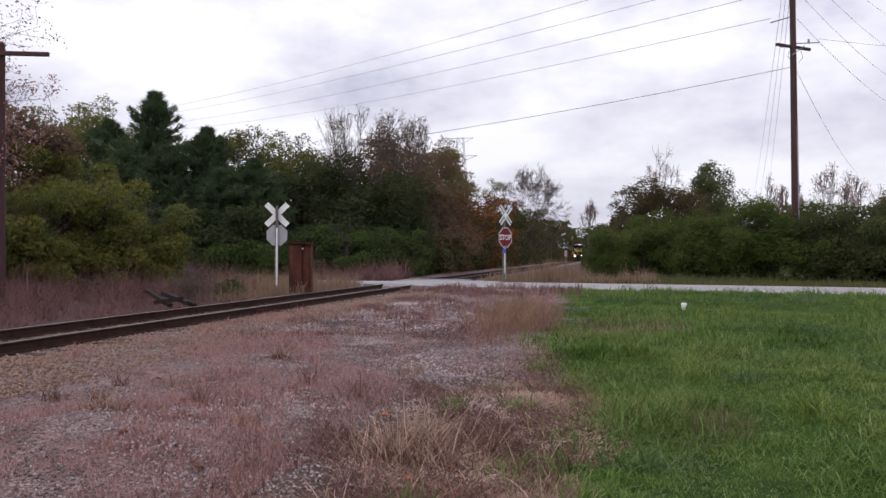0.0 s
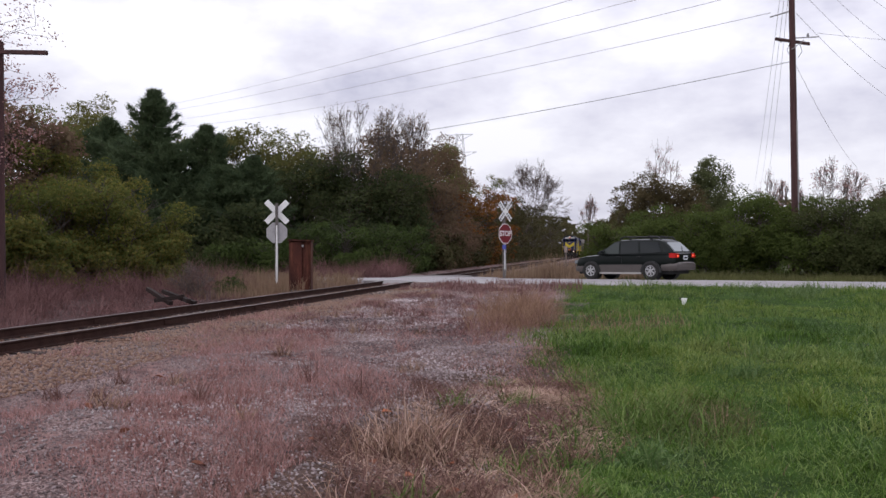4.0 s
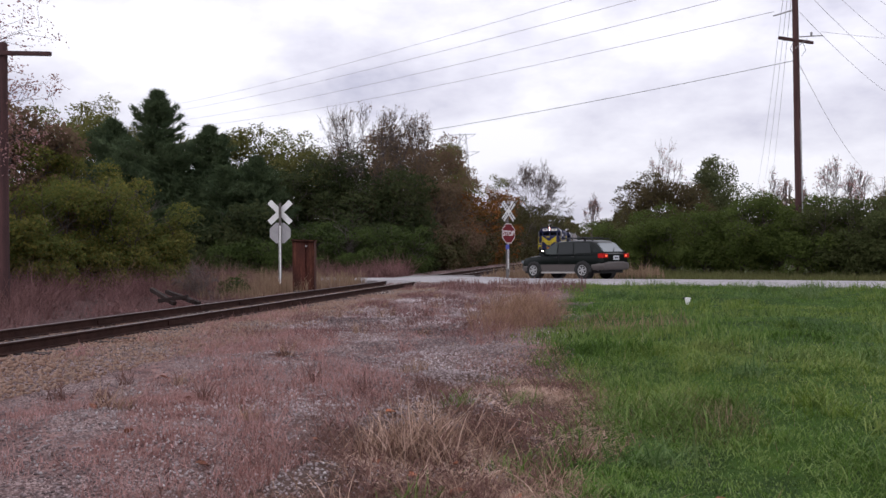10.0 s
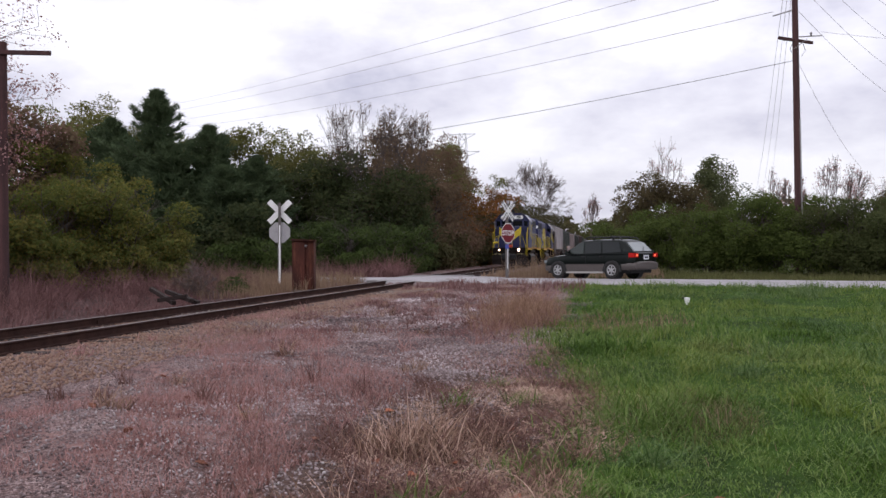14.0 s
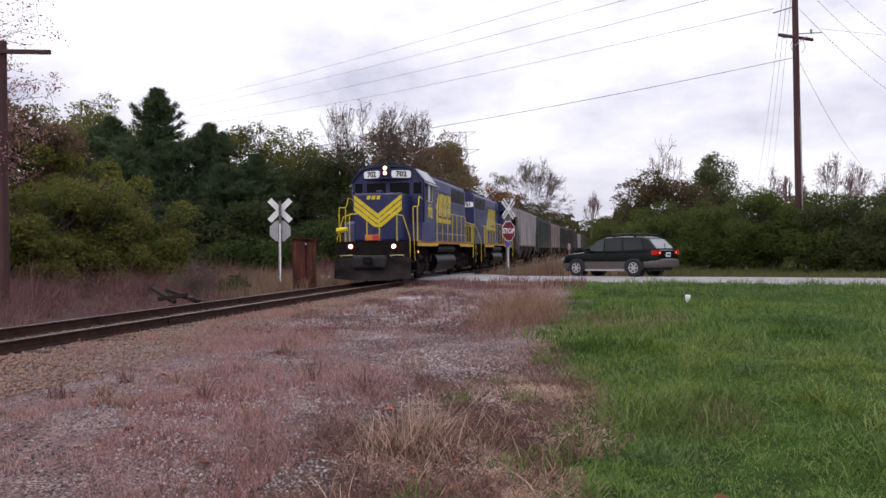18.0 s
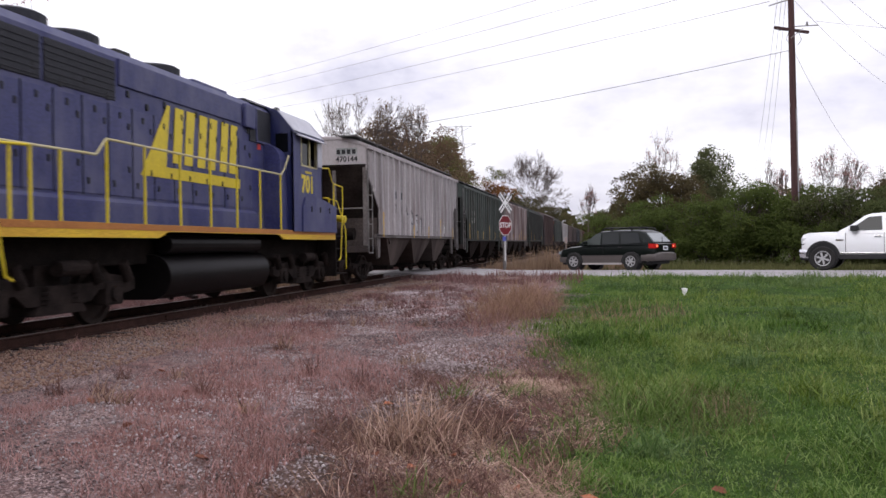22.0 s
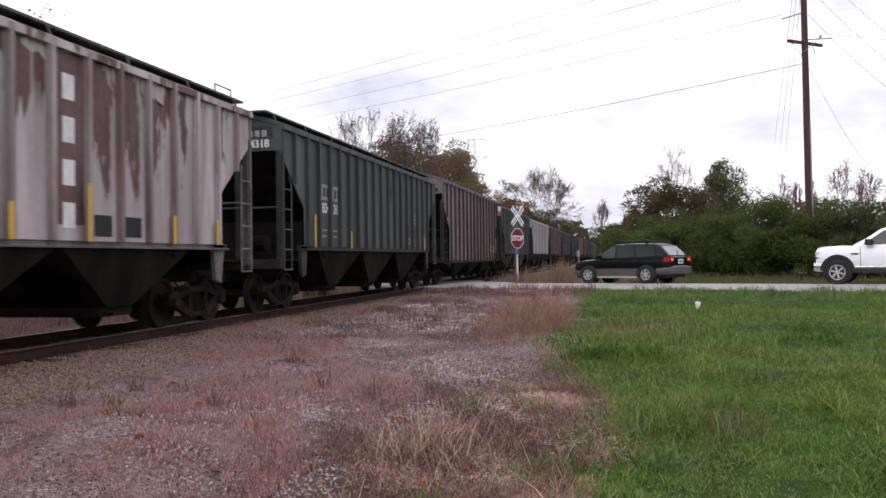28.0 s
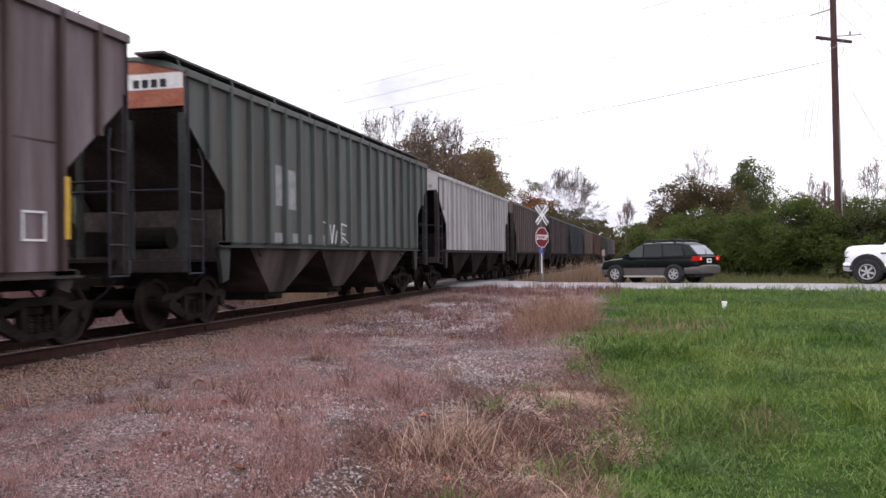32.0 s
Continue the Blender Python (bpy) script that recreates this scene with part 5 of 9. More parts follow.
for _i, (_x, _y, _h, _s, _n) in enumerate([(-1.45, 6.35, 0.54, 0.15, 170), (-1.62, 6.15, 0.42, 0.14, 110), (-1.28, 6.1, 0.40, 0.13, 110), (-1.02, 6.6, 0.34, 0.12, 70), (-1.9, 6.5, 0.36, 0.18, 80), (-1.2, 7.1, 0.34, 0.2, 80),
                                           (-0.72, 6.2, 0.3, 0.14, 60), (-1.0, 5.5, 0.26, 0.2, 70), (-0.45, 5.5, 0.26, 0.16, 70), (-1.6, 5.2, 0.24, 0.22, 70), (-0.25, 6.6, 0.3, 0.14, 60), (0.2, 8.1, 0.26, 0.2, 30), (0.05, 7.4, 0.2, 0.16, 30)]):
    _t = thing("grass_tuft", pose(0, 0, 0), "dry straw-coloured grass tuft with drooping blades", "grass tuft", "grass tufts")
    for _k, (_m, _c, _w, _q) in enumerate(((PALESTRAW, 0.35, 0.0042, 0.9), (STRAW, 0.9, 0.004, 0.78), (REDWEED, 0.9, 0.005, 0.45))):
        _g = np.random.default_rng(500 + _i * 3 + _k)
        _o = arches("blade_clump", _g.normal(0, _s, (int(_n * _c * 1.1), 2)) + (_x, _y), _h * 1.05 * _q, _w * (1.1 if _i < 3 else 0.9), _m, "", "", (48, 88) if _i < 2 else (8, 75), (0, 75), 800 + _i * 3 + _k, 4)
        _o["kind"] = "stuff"
        _o.parent = _t
_r = random.Random(9)
for _i in range(60):
    _y = 7 + 21 * _r.random()
    _dark = _r.random()
    tuft(-2.2 - 5.2 * _r.random(), _y, 40, _r.uniform(0.12, 0.28), 0.06, STRAW if _dark < 0.25 else REDWEED if _dark < 0.7 else PINKWEED, "small dry brown weed on the gravel", 560 + _i * 2, (40, 88), (0, 60), 0.005)
for _i, (_x, _y) in enumerate([(-0.95, 8.6), (-1.0, 11.5), (-0.55, 12.6), (-1.35, 9.6), (0.0, 5.9), (-0.35, 6.2), (-1.2, 5.0), (-1.55, 8.3)]):
    tuft(_x, _y, 60, 0.2, 0.09, GRASS, "small green grass tuft among straw", 700 + _i * 2, (30, 85), (10, 110))


_r = random.Random(41)
for _i in range(64):
    if _i < 14:
        _x, _y = _r.uniform(3.2, 6.6), _r.uniform(11.5, 17.5)
    elif _i < 26:
        _y = _r.uniform(24.5, 27.5)
        _x = _r.uniform(-0.5, 6.0)
    else:
        _y = 5.2 + 13 * _r.random() ** 1.3
        _x = -0.1 + (0.62 * _y) * _r.random()
    _h = _r.uniform(0.28, 0.42) if _i < 26 else _r.uniform(0.16, 0.30)
    tuft(_x, _y, 110 if _i < 26 else 150, _h, _r.uniform(0.16, 0.3) if _i < 26 else _r.uniform(0.08, 0.22), (COARSE, GRASS, PALEGRASS)[_i % 3] if _i >= 26 else COARSE, "coarse bluish green weed clump in the lawn" if _i < 26 or _i % 3 == 0 else "lush tuft of longer grass in the lawn", 1200 + _i * 2, (35, 85), (20, 120), 0.007 if _i < 26 else 0.005)
arches("dry_lawn_stalks", strip(140, -0.3, 6.0, 6.0, 15, 1.0, 311, on_lawn), 0.19, 0.0018, PALESTRAW, "thin dry stalks standing in the lawn", "grass", (60, 88), (0, 40), 312, 3)
arches("dead_patch", strip(900, 0.1, 1.5, 6.4, 9.6, 1.0, 315, lambda x, y, r: ((x - 0.8) / 0.42) ** 2 + ((y - 8.0) / 0.9) ** 2 < r.uniform(0.0, 1.0, len(x))), 0.26, 0.0032, TANGRASS, "dead tan grass in the lawn", "grass", (30, 82), (10, 100), 316, 3)
arches("yellowing_patch", strip(3800, 0.0, 1.5, 6.2, 9.6, 1.0, 313, lambda x, y, r: ((x - 0.75) / 0.55) ** 2 + ((y - 7.9) / 1.2) ** 2 < r.uniform(0.0, 1.1, len(x))), 0.24, 0.0035, VERGE, "olive brown grass patch in the lawn", "grass", (25, 80), (10, 110), 314, 3)


def fallen_leaves():
    """Curled autumn leaves blown onto the gravel."""
    rng = np.random.default_rng(31)
    leaf = Geo().add([(0, -0.06, 0.01), (0.035, -0.02, 0.025), (0.03, 0.03, 0.03), (0, 0.07, 0.012), (-0.03, 0.03, 0.028), (-0.035, -0.02, 0.022), (0, 0, 0.004)],
                     [(0, 1, 6), (1, 2, 6), (2, 3, 6), (3, 4, 6), (4, 5, 6), (5, 0, 6)]).mesh("fallen_leaf")
    leaf.materials.append(mat("fallen_leaf_brown", (0.30, 0.105, 0.055), (0.16, 0.06, 0.035), rough=0.8, scale=12, fine=60, amount=0.7, bump=0.1, random=0.35))
    for x, y in [(-3.9, 6.3), (-3.4, 7.4), (-4.4, 8.2), (-2.4, 6.6), (-1.35, 5.6), (-1.0, 5.3), (-2.9, 5.6), (-1.7, 5.9), (-0.6, 5.2), (-0.15, 4.9), (-5.4, 9.5), (-4.9, 7.3), (-1.15, 6.0), (-2.1, 7.8), (-0.9, 7.4), (0.6, 5.3)]:
        z = float(ground_z(np.array([x]), np.array([y]))[0])
        ob = new("fallen_leaf", leaf)
        ob.matrix_basis = pose(x, y, z + 0.012, rng.uniform(-25, 25), rng.uniform(-25, 25), rng.uniform(0, 360))
        tagged(ob, "curled reddish brown autumn leaf on the gravel", "leaf", "fallen leaves")


fallen_leaves()

# ---- the train ----
TRAIN_RUN = [(0.0, 231.0), (4.0, 185.6), (8.0, 140.6), (11.0, 107.1), (13.0, 84.9), (15.0, 62.9), (16.5, 46.5), (18.0, 30.8), (19.0, 20.5), (20.0, 10.25), (21.5, -5.0),
             (23.0, -20.2), (25.0, -40.4), (28.0, -70.4), (30.0, -90.4), (32.0, -110.6)]
TRAIN = []
BLUE = mat("engine_blue", (0.010, 0.014, 0.075), (0.008, 0.011, 0.052), alpha_spec=0.4, rough=0.38, scale=1.6, fine=30, amount=0.6, bump=0.06, dirt=(0.040, 0.043, 0.085), dirt_amount=0.5,
           dirt_scale=1.6, dirt_stretch=(1, 1, 0.35))
# Chalky fading, and the sky's grazing sheen, mixed into a lighter side blue.
HOODBLUE = mat("chalky_sheen_blue", (0.024, 0.028, 0.112), (0.048, 0.051, 0.140), alpha_spec=0.30, rough=0.5, scale=0.9, fine=22, amount=0.9, bump=0.06, dirt=(0.094, 0.095, 0.165), dirt_amount=0.8,
               dirt_scale=1.3, dirt_stretch=(1, 1, 0.5))
SEAM = mat("dark_panel_seam", (0.010, 0.011, 0.024), (0.016, 0.017, 0.03), rough=0.8, amount=0.5, bump=0.0)
YELLOW = mat("engine_yellow", (0.64, 0.50, 0.02), (0.50, 0.37, 0.03), rough=0.5, scale=4, fine=40, amount=0.5, bump=0.08)
SILL_YELLOW = mat("sill_yellow", (0.70, 0.48, 0.03), (0.50, 0.27, 0.03), rough=0.55, scale=1.5, fine=30, amount=0.8, bump=0.1, stretch=(1, 0.5, 4))
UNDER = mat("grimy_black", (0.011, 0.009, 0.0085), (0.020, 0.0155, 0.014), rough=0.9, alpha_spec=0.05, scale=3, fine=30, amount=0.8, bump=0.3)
TRUCK = mat("dusty_truck_iron", (0.028, 0.021, 0.019), (0.009, 0.007, 0.0066), alpha_spec=0.06, rough=0.9, scale=3, fine=30, amount=0.9, bump=0.3)
WHEEL = mat("wheel_steel", (0.028, 0.019, 0.016), (0.015, 0.011, 0.010), alpha_spec=0.1, rough=0.75, metal=0.1, scale=4, fine=40, amount=0.7, bump=0.15)
TANK = mat("fuel_tank_paint", (0.0058, 0.0050, 0.0054), (0.0095, 0.0078, 0.0080), rough=0.40, alpha_spec=0.07, scale=1.5, fine=30, amount=0.8, bump=0.1, stretch=(1, 0.5, 1))
PLOW = mat("worn_plow_steel", (0.040, 0.031, 0.030), (0.008, 0.0065, 0.006), alpha_spec=0.08, rough=0.8, scale=1.1, fine=40, amount=0.95, bump=0.2, stretch=(1, 1, 1.6))
GRILLE = mat("radiator_black", (0.018, 0.019, 0.026), (0.03, 0.03, 0.04), rough=0.7, scale=6, fine=60, amount=0.6, bump=0.4)
RAILGREY = mat("handrail_grey", (0.46, 0.42, 0.28), (0.50, 0.41, 0.10), rough=0.5, scale=3, fine=40, amount=0.5, bump=0.05)
ROOFGREY = mat("visor_grey", (0.45, 0.45, 0.50), (0.34, 0.34, 0.40), rough=0.5, scale=3, fine=40, amount=0.5, bump=0.05)
BOARD = mat("number_board_white", (0.84, 0.84, 0.84), (0.78, 0.78, 0.78), rough=0.35, scale=4, fine=40, amount=0.2, bump=0.0)
BLACK = mat("sign_black", (0.012, 0.012, 0.014), (0.02, 0.02, 0.02), rough=0.6, amount=0.3, bump=0.0)
DARKGLASS = glass_mat("cab_glass", (0.004, 0.0045, 0.006), 0.08, 0.0, 0.1)
SILL_ORANGE = mat("sill_orange_stripe", (0.42, 0.17, 0.035), (0.30, 0.11, 0.03), rough=0.55, scale=2, fine=30, amount=0.7, bump=0.05)
END_GRIME = mat("grimy_end_frame", (0.034, 0.029, 0.028), (0.060, 0.046, 0.043), rough=0.85, alpha_spec=0.1, scale=2.5, fine=30, amount=0.8, bump=0.15, stretch=(1, 1, 0.4))
LAMP = mat("lit_headlight", (1.0, 0.74, 0.62), (1.0, 0.74, 0.62), rough=0.3, amount=0.0, bump=0.0, emit=80.0)
LAMP_RING = mat("glowing_reflector", (1.0, 0.36, 0.22), (1.0, 0.36, 0.22), rough=0.3, amount=0.0, bump=0.0, emit=0.9)
MARKER = mat("lit_marker", (1.0, 0.30, 0.12), (1.0, 0.30, 0.12), rough=0.3, amount=0.0, bump=0.0, emit=3.0)
RED = mat("red_plate", (0.45, 0.035, 0.03), (0.32, 0.03, 0.03), rough=0.5, amount=0.4, bump=0.0)
ORANGE = mat("orange_plate", (0.55, 0.20, 0.02), (0.4, 0.13, 0.02), rough=0.5, amount=0.4, bump=0.0)
GREYSTENCIL = mat("faded_white_stencil", (0.30, 0.30, 0.30), (0.17, 0.18, 0.18), rough=0.6, scale=5, fine=50, amount=0.8, bump=0.0)
WHITE_PAINT = mat("white_lettering_panel", (0.70, 0.70, 0.70), (0.52, 0.50, 0.50), rough=0.6, scale=4, fine=40, amount=0.6, bump=0.0)


def wheelset_mesh(r, name="wheelset"):
    g = Geo()
    for s in (-1, 1):
        x = 0.7535 * s
        g.lathe([(0.10, x - 0.09 * s), (r * 0.30, x - 0.07 * s), (r * 0.36, x - 0.035 * s), (r * 0.80, x - 0.01 * s), (r * 0.86, x + 0.05 * s), (r, x + 0.06 * s),
                 (r + 0.004, x - 0.045 * s), (r + 0.026, x - 0.062 * s), (r * 0.9, x - 0.075 * s), (0.10, x - 0.075 * s)], (0, 0, 0), "x", 28)
    g.tube((-0.98, 0, 0), (0.98, 0, 0), 0.085, 0.085, 12)
    for s in (-1, 1):
        g.tube((0.93 * s, 0, 0), (1.06 * s, 0, 0), 0.13, 0.12, 12)
    me = g.mesh(name, True)
    me.materials.append(WHEEL)
    return me


CAR_WHEELS, ENGINE_WHEELS = wheelset_mesh(0.457), wheelset_mesh(0.508)
AXLES = []


def car_truck_meshes():
    """Side frame and spring nest of a two-axle freight truck."""
    g = Geo()
    # the frame as separate bars, so that the windows are open
    g.prism([(-1.12, 0.50), (-1.12, 0.60), (-0.98, 0.67), (-0.66, 0.64), (-0.36, 0.74), (0.36, 0.74), (0.66, 0.64), (0.98, 0.67), (1.12, 0.60), (1.12, 0.50), (0.98, 0.53),
             (0.62, 0.53), (0.36, 0.62), (-0.36, 0.62), (-0.62, 0.53), (-0.98, 0.53)], "x", -0.07, 0.07)
    for s in (-1, 1):
        g.prism([(s * 0.99, 0.44), (s * 0.99, 0.55), (s * 0.72, 0.55), (s * 0.36, 0.30), (s * 0.24, 0.28), (s * 0.24, 0.18), (s * 0.40, 0.18)], "x", -0.06, 0.06)
        g.prism([(s * 0.24, 0.28), (s * 0.36, 0.30), (s * 0.36, 0.68), (s * 0.27, 0.68)], "x", -0.055, 0.055)
        g.tube((-0.05, s * 0.889, 0.457), (0.13, s * 0.889, 0.457), 0.125, 0.10, 12)
    g.prism([(-0.42, 0.16), (0.42, 0.16), (0.36, 0.25), (-0.36, 0.25)], "x", -0.09, 0.09)
    frame = g.mesh("side_frame")
    frame.materials.append(TRUCK)
    prof = [(0.045, 0.25)] + [p for k in range(5) for p in ((0.045, 0.253 + k * 0.045), (0.068, 0.258 + k * 0.045), (0.068, 0.28 + k * 0.045), (0.045, 0.285 + k * 0.045))] + [(0.045, 0.49)]
    sp = Geo().lathe(prof, (0, 0, 0), "z", 7)
    springs = sp.mesh("spring")
    springs.materials.append(TRUCK)
    b = Geo().prism([(-0.95, 0.50), (0.95, 0.50), (0.95, 0.60), (0.4, 0.72), (-0.4, 0.72), (-0.95, 0.60)], "y", -0.2, 0.2)
    bolster = b.mesh("bolster")
    bolster.materials.append(TRUCK)
    return frame, springs, bolster


SIDE_FRAME, SPRINGS, BOLSTER = car_truck_meshes()


def freight_truck(car, y):
    tr = part("bolster", BOLSTER, TRUCK, car)
    tr.name = "truck"
    tr.matrix_basis = pose(0, y, 0)
    for s in (-1, 1):
        f = part("side_frame", SIDE_FRAME, TRUCK, tr)
        f.matrix_basis = pose(s * 1.0, 0, 0, 0, 0, 0 if s > 0 else 180)
        for o in (-0.17, 0.0, 0.17):
            part("spring", SPRINGS, TRUCK, tr).matrix_basis = pose(s * 1.0, o, 0)
    for o in (-0.889, 0.889):
        w = part("wheelset", CAR_WHEELS, WHEEL, car)
        w.matrix_basis = pose(0, y + o, 0.457)
        AXLES.append((w, 0.457, y + o))
    return tr


def coupler_mesh():
    g = Geo().rbox(-0.07, 0.07, 0.25, 0.95, 0.80, 0.95, 0.015)
    g.rbox(-0.15, 0.13, 0.0, 0.30, 0.74, 1.01, 0.04)
    g.rail([(0.28, 0.9, 1.0), (0.24, 0.5, 0.66), (0.1, 0.1, 0.42), (0.05, -0.02, 0.40)], 0.022)
    me = g.mesh("coupler")
    me.materials.append(UNDER)
    return me


COUPLER = coupler_mesh()
CAR_LEN = 17.5


def bars(g, x, y0, z0, widths, height, side=1, gap=0.06):
    """Plain bars in a row, in the place of writing, on a side wall at x."""
    y = y0
    for w in widths:
        g.box(min(x, x + 0.006 * side), max(x, x + 0.006 * side), y, y + w, z0, z0 + height)
        y += w + gap
    return g


def ribbon(x, line, w):
    """A sprayed line on a side wall: one flat band through the points."""
    v, f = [], []
    for k, (y, z) in enumerate(line):
        p, q = line[max(k - 1, 0)], line[min(k + 1, len(line) - 1)]
        d = math.hypot(q[0] - p[0], q[1] - p[1])
        ny, nz = -(q[1] - p[1]) / d * w, (q[0] - p[0]) / d * w
        v += [(x - 0.003, y - ny, z - nz), (x + 0.003, y - ny, z - nz), (x + 0.003, y + ny, z + nz), (x - 0.003, y + ny, z + nz)]
    for k in range(len(line) - 1):
        for j in range(4):
            f.append((4 * k + j, 4 * k + (j + 1) % 4, 4 * k + 4 + (j + 1) % 4, 4 * k + 4 + j))
    return Geo().add(v, f)


def hopper(label, paint, ribs=17, sill=1.52, eave=4.30, half=1.60, style="boards", logo="", end_mat=None, plate=None, stripes=True, rib_paint=None, post=None, number="", lad=None, bay_mat=None, seam=False):
    """A three-bay covered hopper car; its front coupler at y = 0, rail heads at z = 0."""
    L = CAR_LEN
    y0, y1 = 0.82, L - 0.82
    car = thing("covered_hopper_car", pose(0, 0, 0), label, "hopper car", "cars of the train")
    end_mat = end_mat or paint
    rib_paint = rib_paint or paint
    cut_y, cut_z, top_z = 1.40, 2.45, 3.62
    prof = [(y0, eave), (y0, top_z), (y0 + cut_y, cut_z), (y0 + cut_y, sill), (y1 - cut_y, sill), (y1 - cut_y, cut_z), (y1, top_z), (y1, eave)]
    # near-black end sheets put the end cavity's shade into the colour
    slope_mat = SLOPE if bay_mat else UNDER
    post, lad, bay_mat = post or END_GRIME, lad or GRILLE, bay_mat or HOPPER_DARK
    part("side_wall", Geo().prism(prof, "x", -half, -half + 0.03), paint, car)
    # the side to the road: end sheets and a panel between each two ribs
    rib_0, rib_n = y0 + cut_y + 0.12, y1 - cut_y - 0.12
    for a, b, c in ((y0, 1, rib_0), (y1, -1, rib_n)):
        part("end_sheet", Geo().prism([(a, eave), (a, top_z), (a + b * cut_y, cut_z), (a + b * cut_y, sill), (c, sill), (c, eave)], "x", half - 0.03, half), paint, car)
    step = (rib_n - rib_0) / (ribs - 1)
    sheet = Geo().box(half - 0.03, half - 0.002, 0.004, step - 0.004, sill, eave).mesh("side_panel")
    sheet.materials.append(paint)
    for k in range(ribs - 1):
        part("side_panel", sheet, paint, car).matrix_basis = pose(0, rib_0 + step * k, 0)
    if seam:
        part("weld_seam", Geo().box(half, half + 0.008, rib_0, rib_n, 2.78, 2.80), rib_paint or paint, car, "horizontal weld seam")
    # slope sheets of the ends, the roof and the end panels
    for a, b in ((y0, 1), (y1, -1)):
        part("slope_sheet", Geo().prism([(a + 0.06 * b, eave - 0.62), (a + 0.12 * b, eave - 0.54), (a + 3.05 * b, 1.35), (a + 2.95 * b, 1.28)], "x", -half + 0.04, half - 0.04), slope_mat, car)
        g = Geo().box(-half + 0.02, half - 0.02, min(a, a + 0.05 * b), max(a, a + 0.05 * b), eave - 0.58, eave + 0.02)
        g.prism([(-half + 0.02, eave + 0.02), (half - 0.02, eave + 0.02), (0.75, eave + 0.30), (-0.75, eave + 0.30)], "y", min(a, a + 0.05 * b), max(a, a + 0.05 * b))
        part("end_panel", g, plate if (plate and b > 0) else end_mat, car)
        ink = BLACK if (plate or logo in ("faded", "brown")) else GREYSTENCIL
        if logo in ("faded", "brown"):
            part("mark_panel", Geo().box(0.60, 1.30, a - 0.004 if b > 0 else a, a if b > 0 else a + 0.004, eave - 0.30, eave - 0.06), GREYSTENCIL, car, "pale stencil panel")
        elif plate and b > 0:
            part("mark_panel", Geo().box(-half + 0.04, half - 0.04, a - 0.004, a, eave - 0.28, eave - 0.01), WHITE_PAINT, car, "dirty white band across the end panel")
        elif logo == "panel" and b > 0:
            part("mark_panel", Geo().box(0.42, 1.40, a - 0.004, a, eave - 0.28, eave - 0.02), GREEN_POST, car, "dark painted-out panel")
        for k in range(4):
            part("reporting_mark", Geo().box(0.62 + k * 0.17, 0.74 + k * 0.17, a - 0.008 if b > 0 else a, a if b > 0 else a + 0.008, eave - 0.25, eave - 0.11), ink, car)
        if number and b > 0:
            letters("car_number", number, 0.24, ink if logo == "faded" else WHITE_PAINT, car, pose(0.95, a - 0.004, eave - 0.42, 90, 0, 0), 0.003, "", 0.006)
        elif not plate:
            for k in range(5):
                part("reporting_mark", Geo().box(0.58 + k * 0.17, 0.70 + k * 0.17, a - 0.006 if b > 0 else a, a if b > 0 else a + 0.006, eave - 0.50, eave - 0.36), ink, car)
    roof = [(-half - 0.02, eave - 0.02), (-half - 0.02, eave + 0.05), (-1.25, eave + 0.19), (-0.7, eave + 0.29), (0.7, eave + 0.29), (1.25, eave + 0.19), (half + 0.02, eave + 0.05),
            (half + 0.02, eave - 0.02), (0.7, eave + 0.22), (-0.7, eave + 0.22)]
    part("roof", Geo().prism(roof, "y", y0 - 0.03, y1 + 0.03), paint, car)
    # ribs
    span = (y1 - cut_y - 0.12) - (y0 + cut_y + 0.12)
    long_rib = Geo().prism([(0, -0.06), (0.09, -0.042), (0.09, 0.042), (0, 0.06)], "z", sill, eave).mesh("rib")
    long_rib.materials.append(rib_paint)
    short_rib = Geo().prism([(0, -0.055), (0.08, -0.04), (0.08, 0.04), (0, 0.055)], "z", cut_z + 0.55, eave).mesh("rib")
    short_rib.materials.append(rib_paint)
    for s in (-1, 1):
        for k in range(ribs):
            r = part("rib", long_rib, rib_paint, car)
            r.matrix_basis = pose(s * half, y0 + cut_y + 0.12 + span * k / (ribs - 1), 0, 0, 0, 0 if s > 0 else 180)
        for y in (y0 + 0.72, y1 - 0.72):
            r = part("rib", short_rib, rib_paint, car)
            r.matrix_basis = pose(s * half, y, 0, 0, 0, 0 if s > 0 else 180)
        # sill beam with its thin flange, top chord
        part("side_sill", Geo().prism([(s * (half - 0.10), sill - 0.10), (s * (half + 0.05), sill - 0.10), (s * (half + 0.05), sill - 0.075), (s * (half - 0.02), sill - 0.06),
                                       (s * (half - 0.02), sill), (s * (half - 0.10), sill)], "y", y0 + 1.1, y1 - 1.1), post, car)
        part("top_chord", Geo().rbox(min(s * half, s * (half + 0.075)), max(s * half, s * (half + 0.075)), y0, y1, eave - 0.10, eave + 0.02, 0.012), paint, car)
        # end framing: corner posts, end sill, ladders
        for a, b in ((y0, 1), (y1, -1)):
            part("corner_post", Geo().rbox(min(s * (half - 0.14), s * half), max(s * (half - 0.14), s * half), min(a, a + b * 0.12), max(a, a + b * 0.12), 1.12, top_z + 0.1, 0.015), post, car)
            part("jacking_bracket", Geo().prism([(a + b * 1.15, sill + 0.02), (a + b * 1.62, sill + 0.02), (a + b * 1.52, 0.86), (a + b * 1.30, 0.80)], "x", s * (half - 0.10), s * (half - 0.02)), post, car)
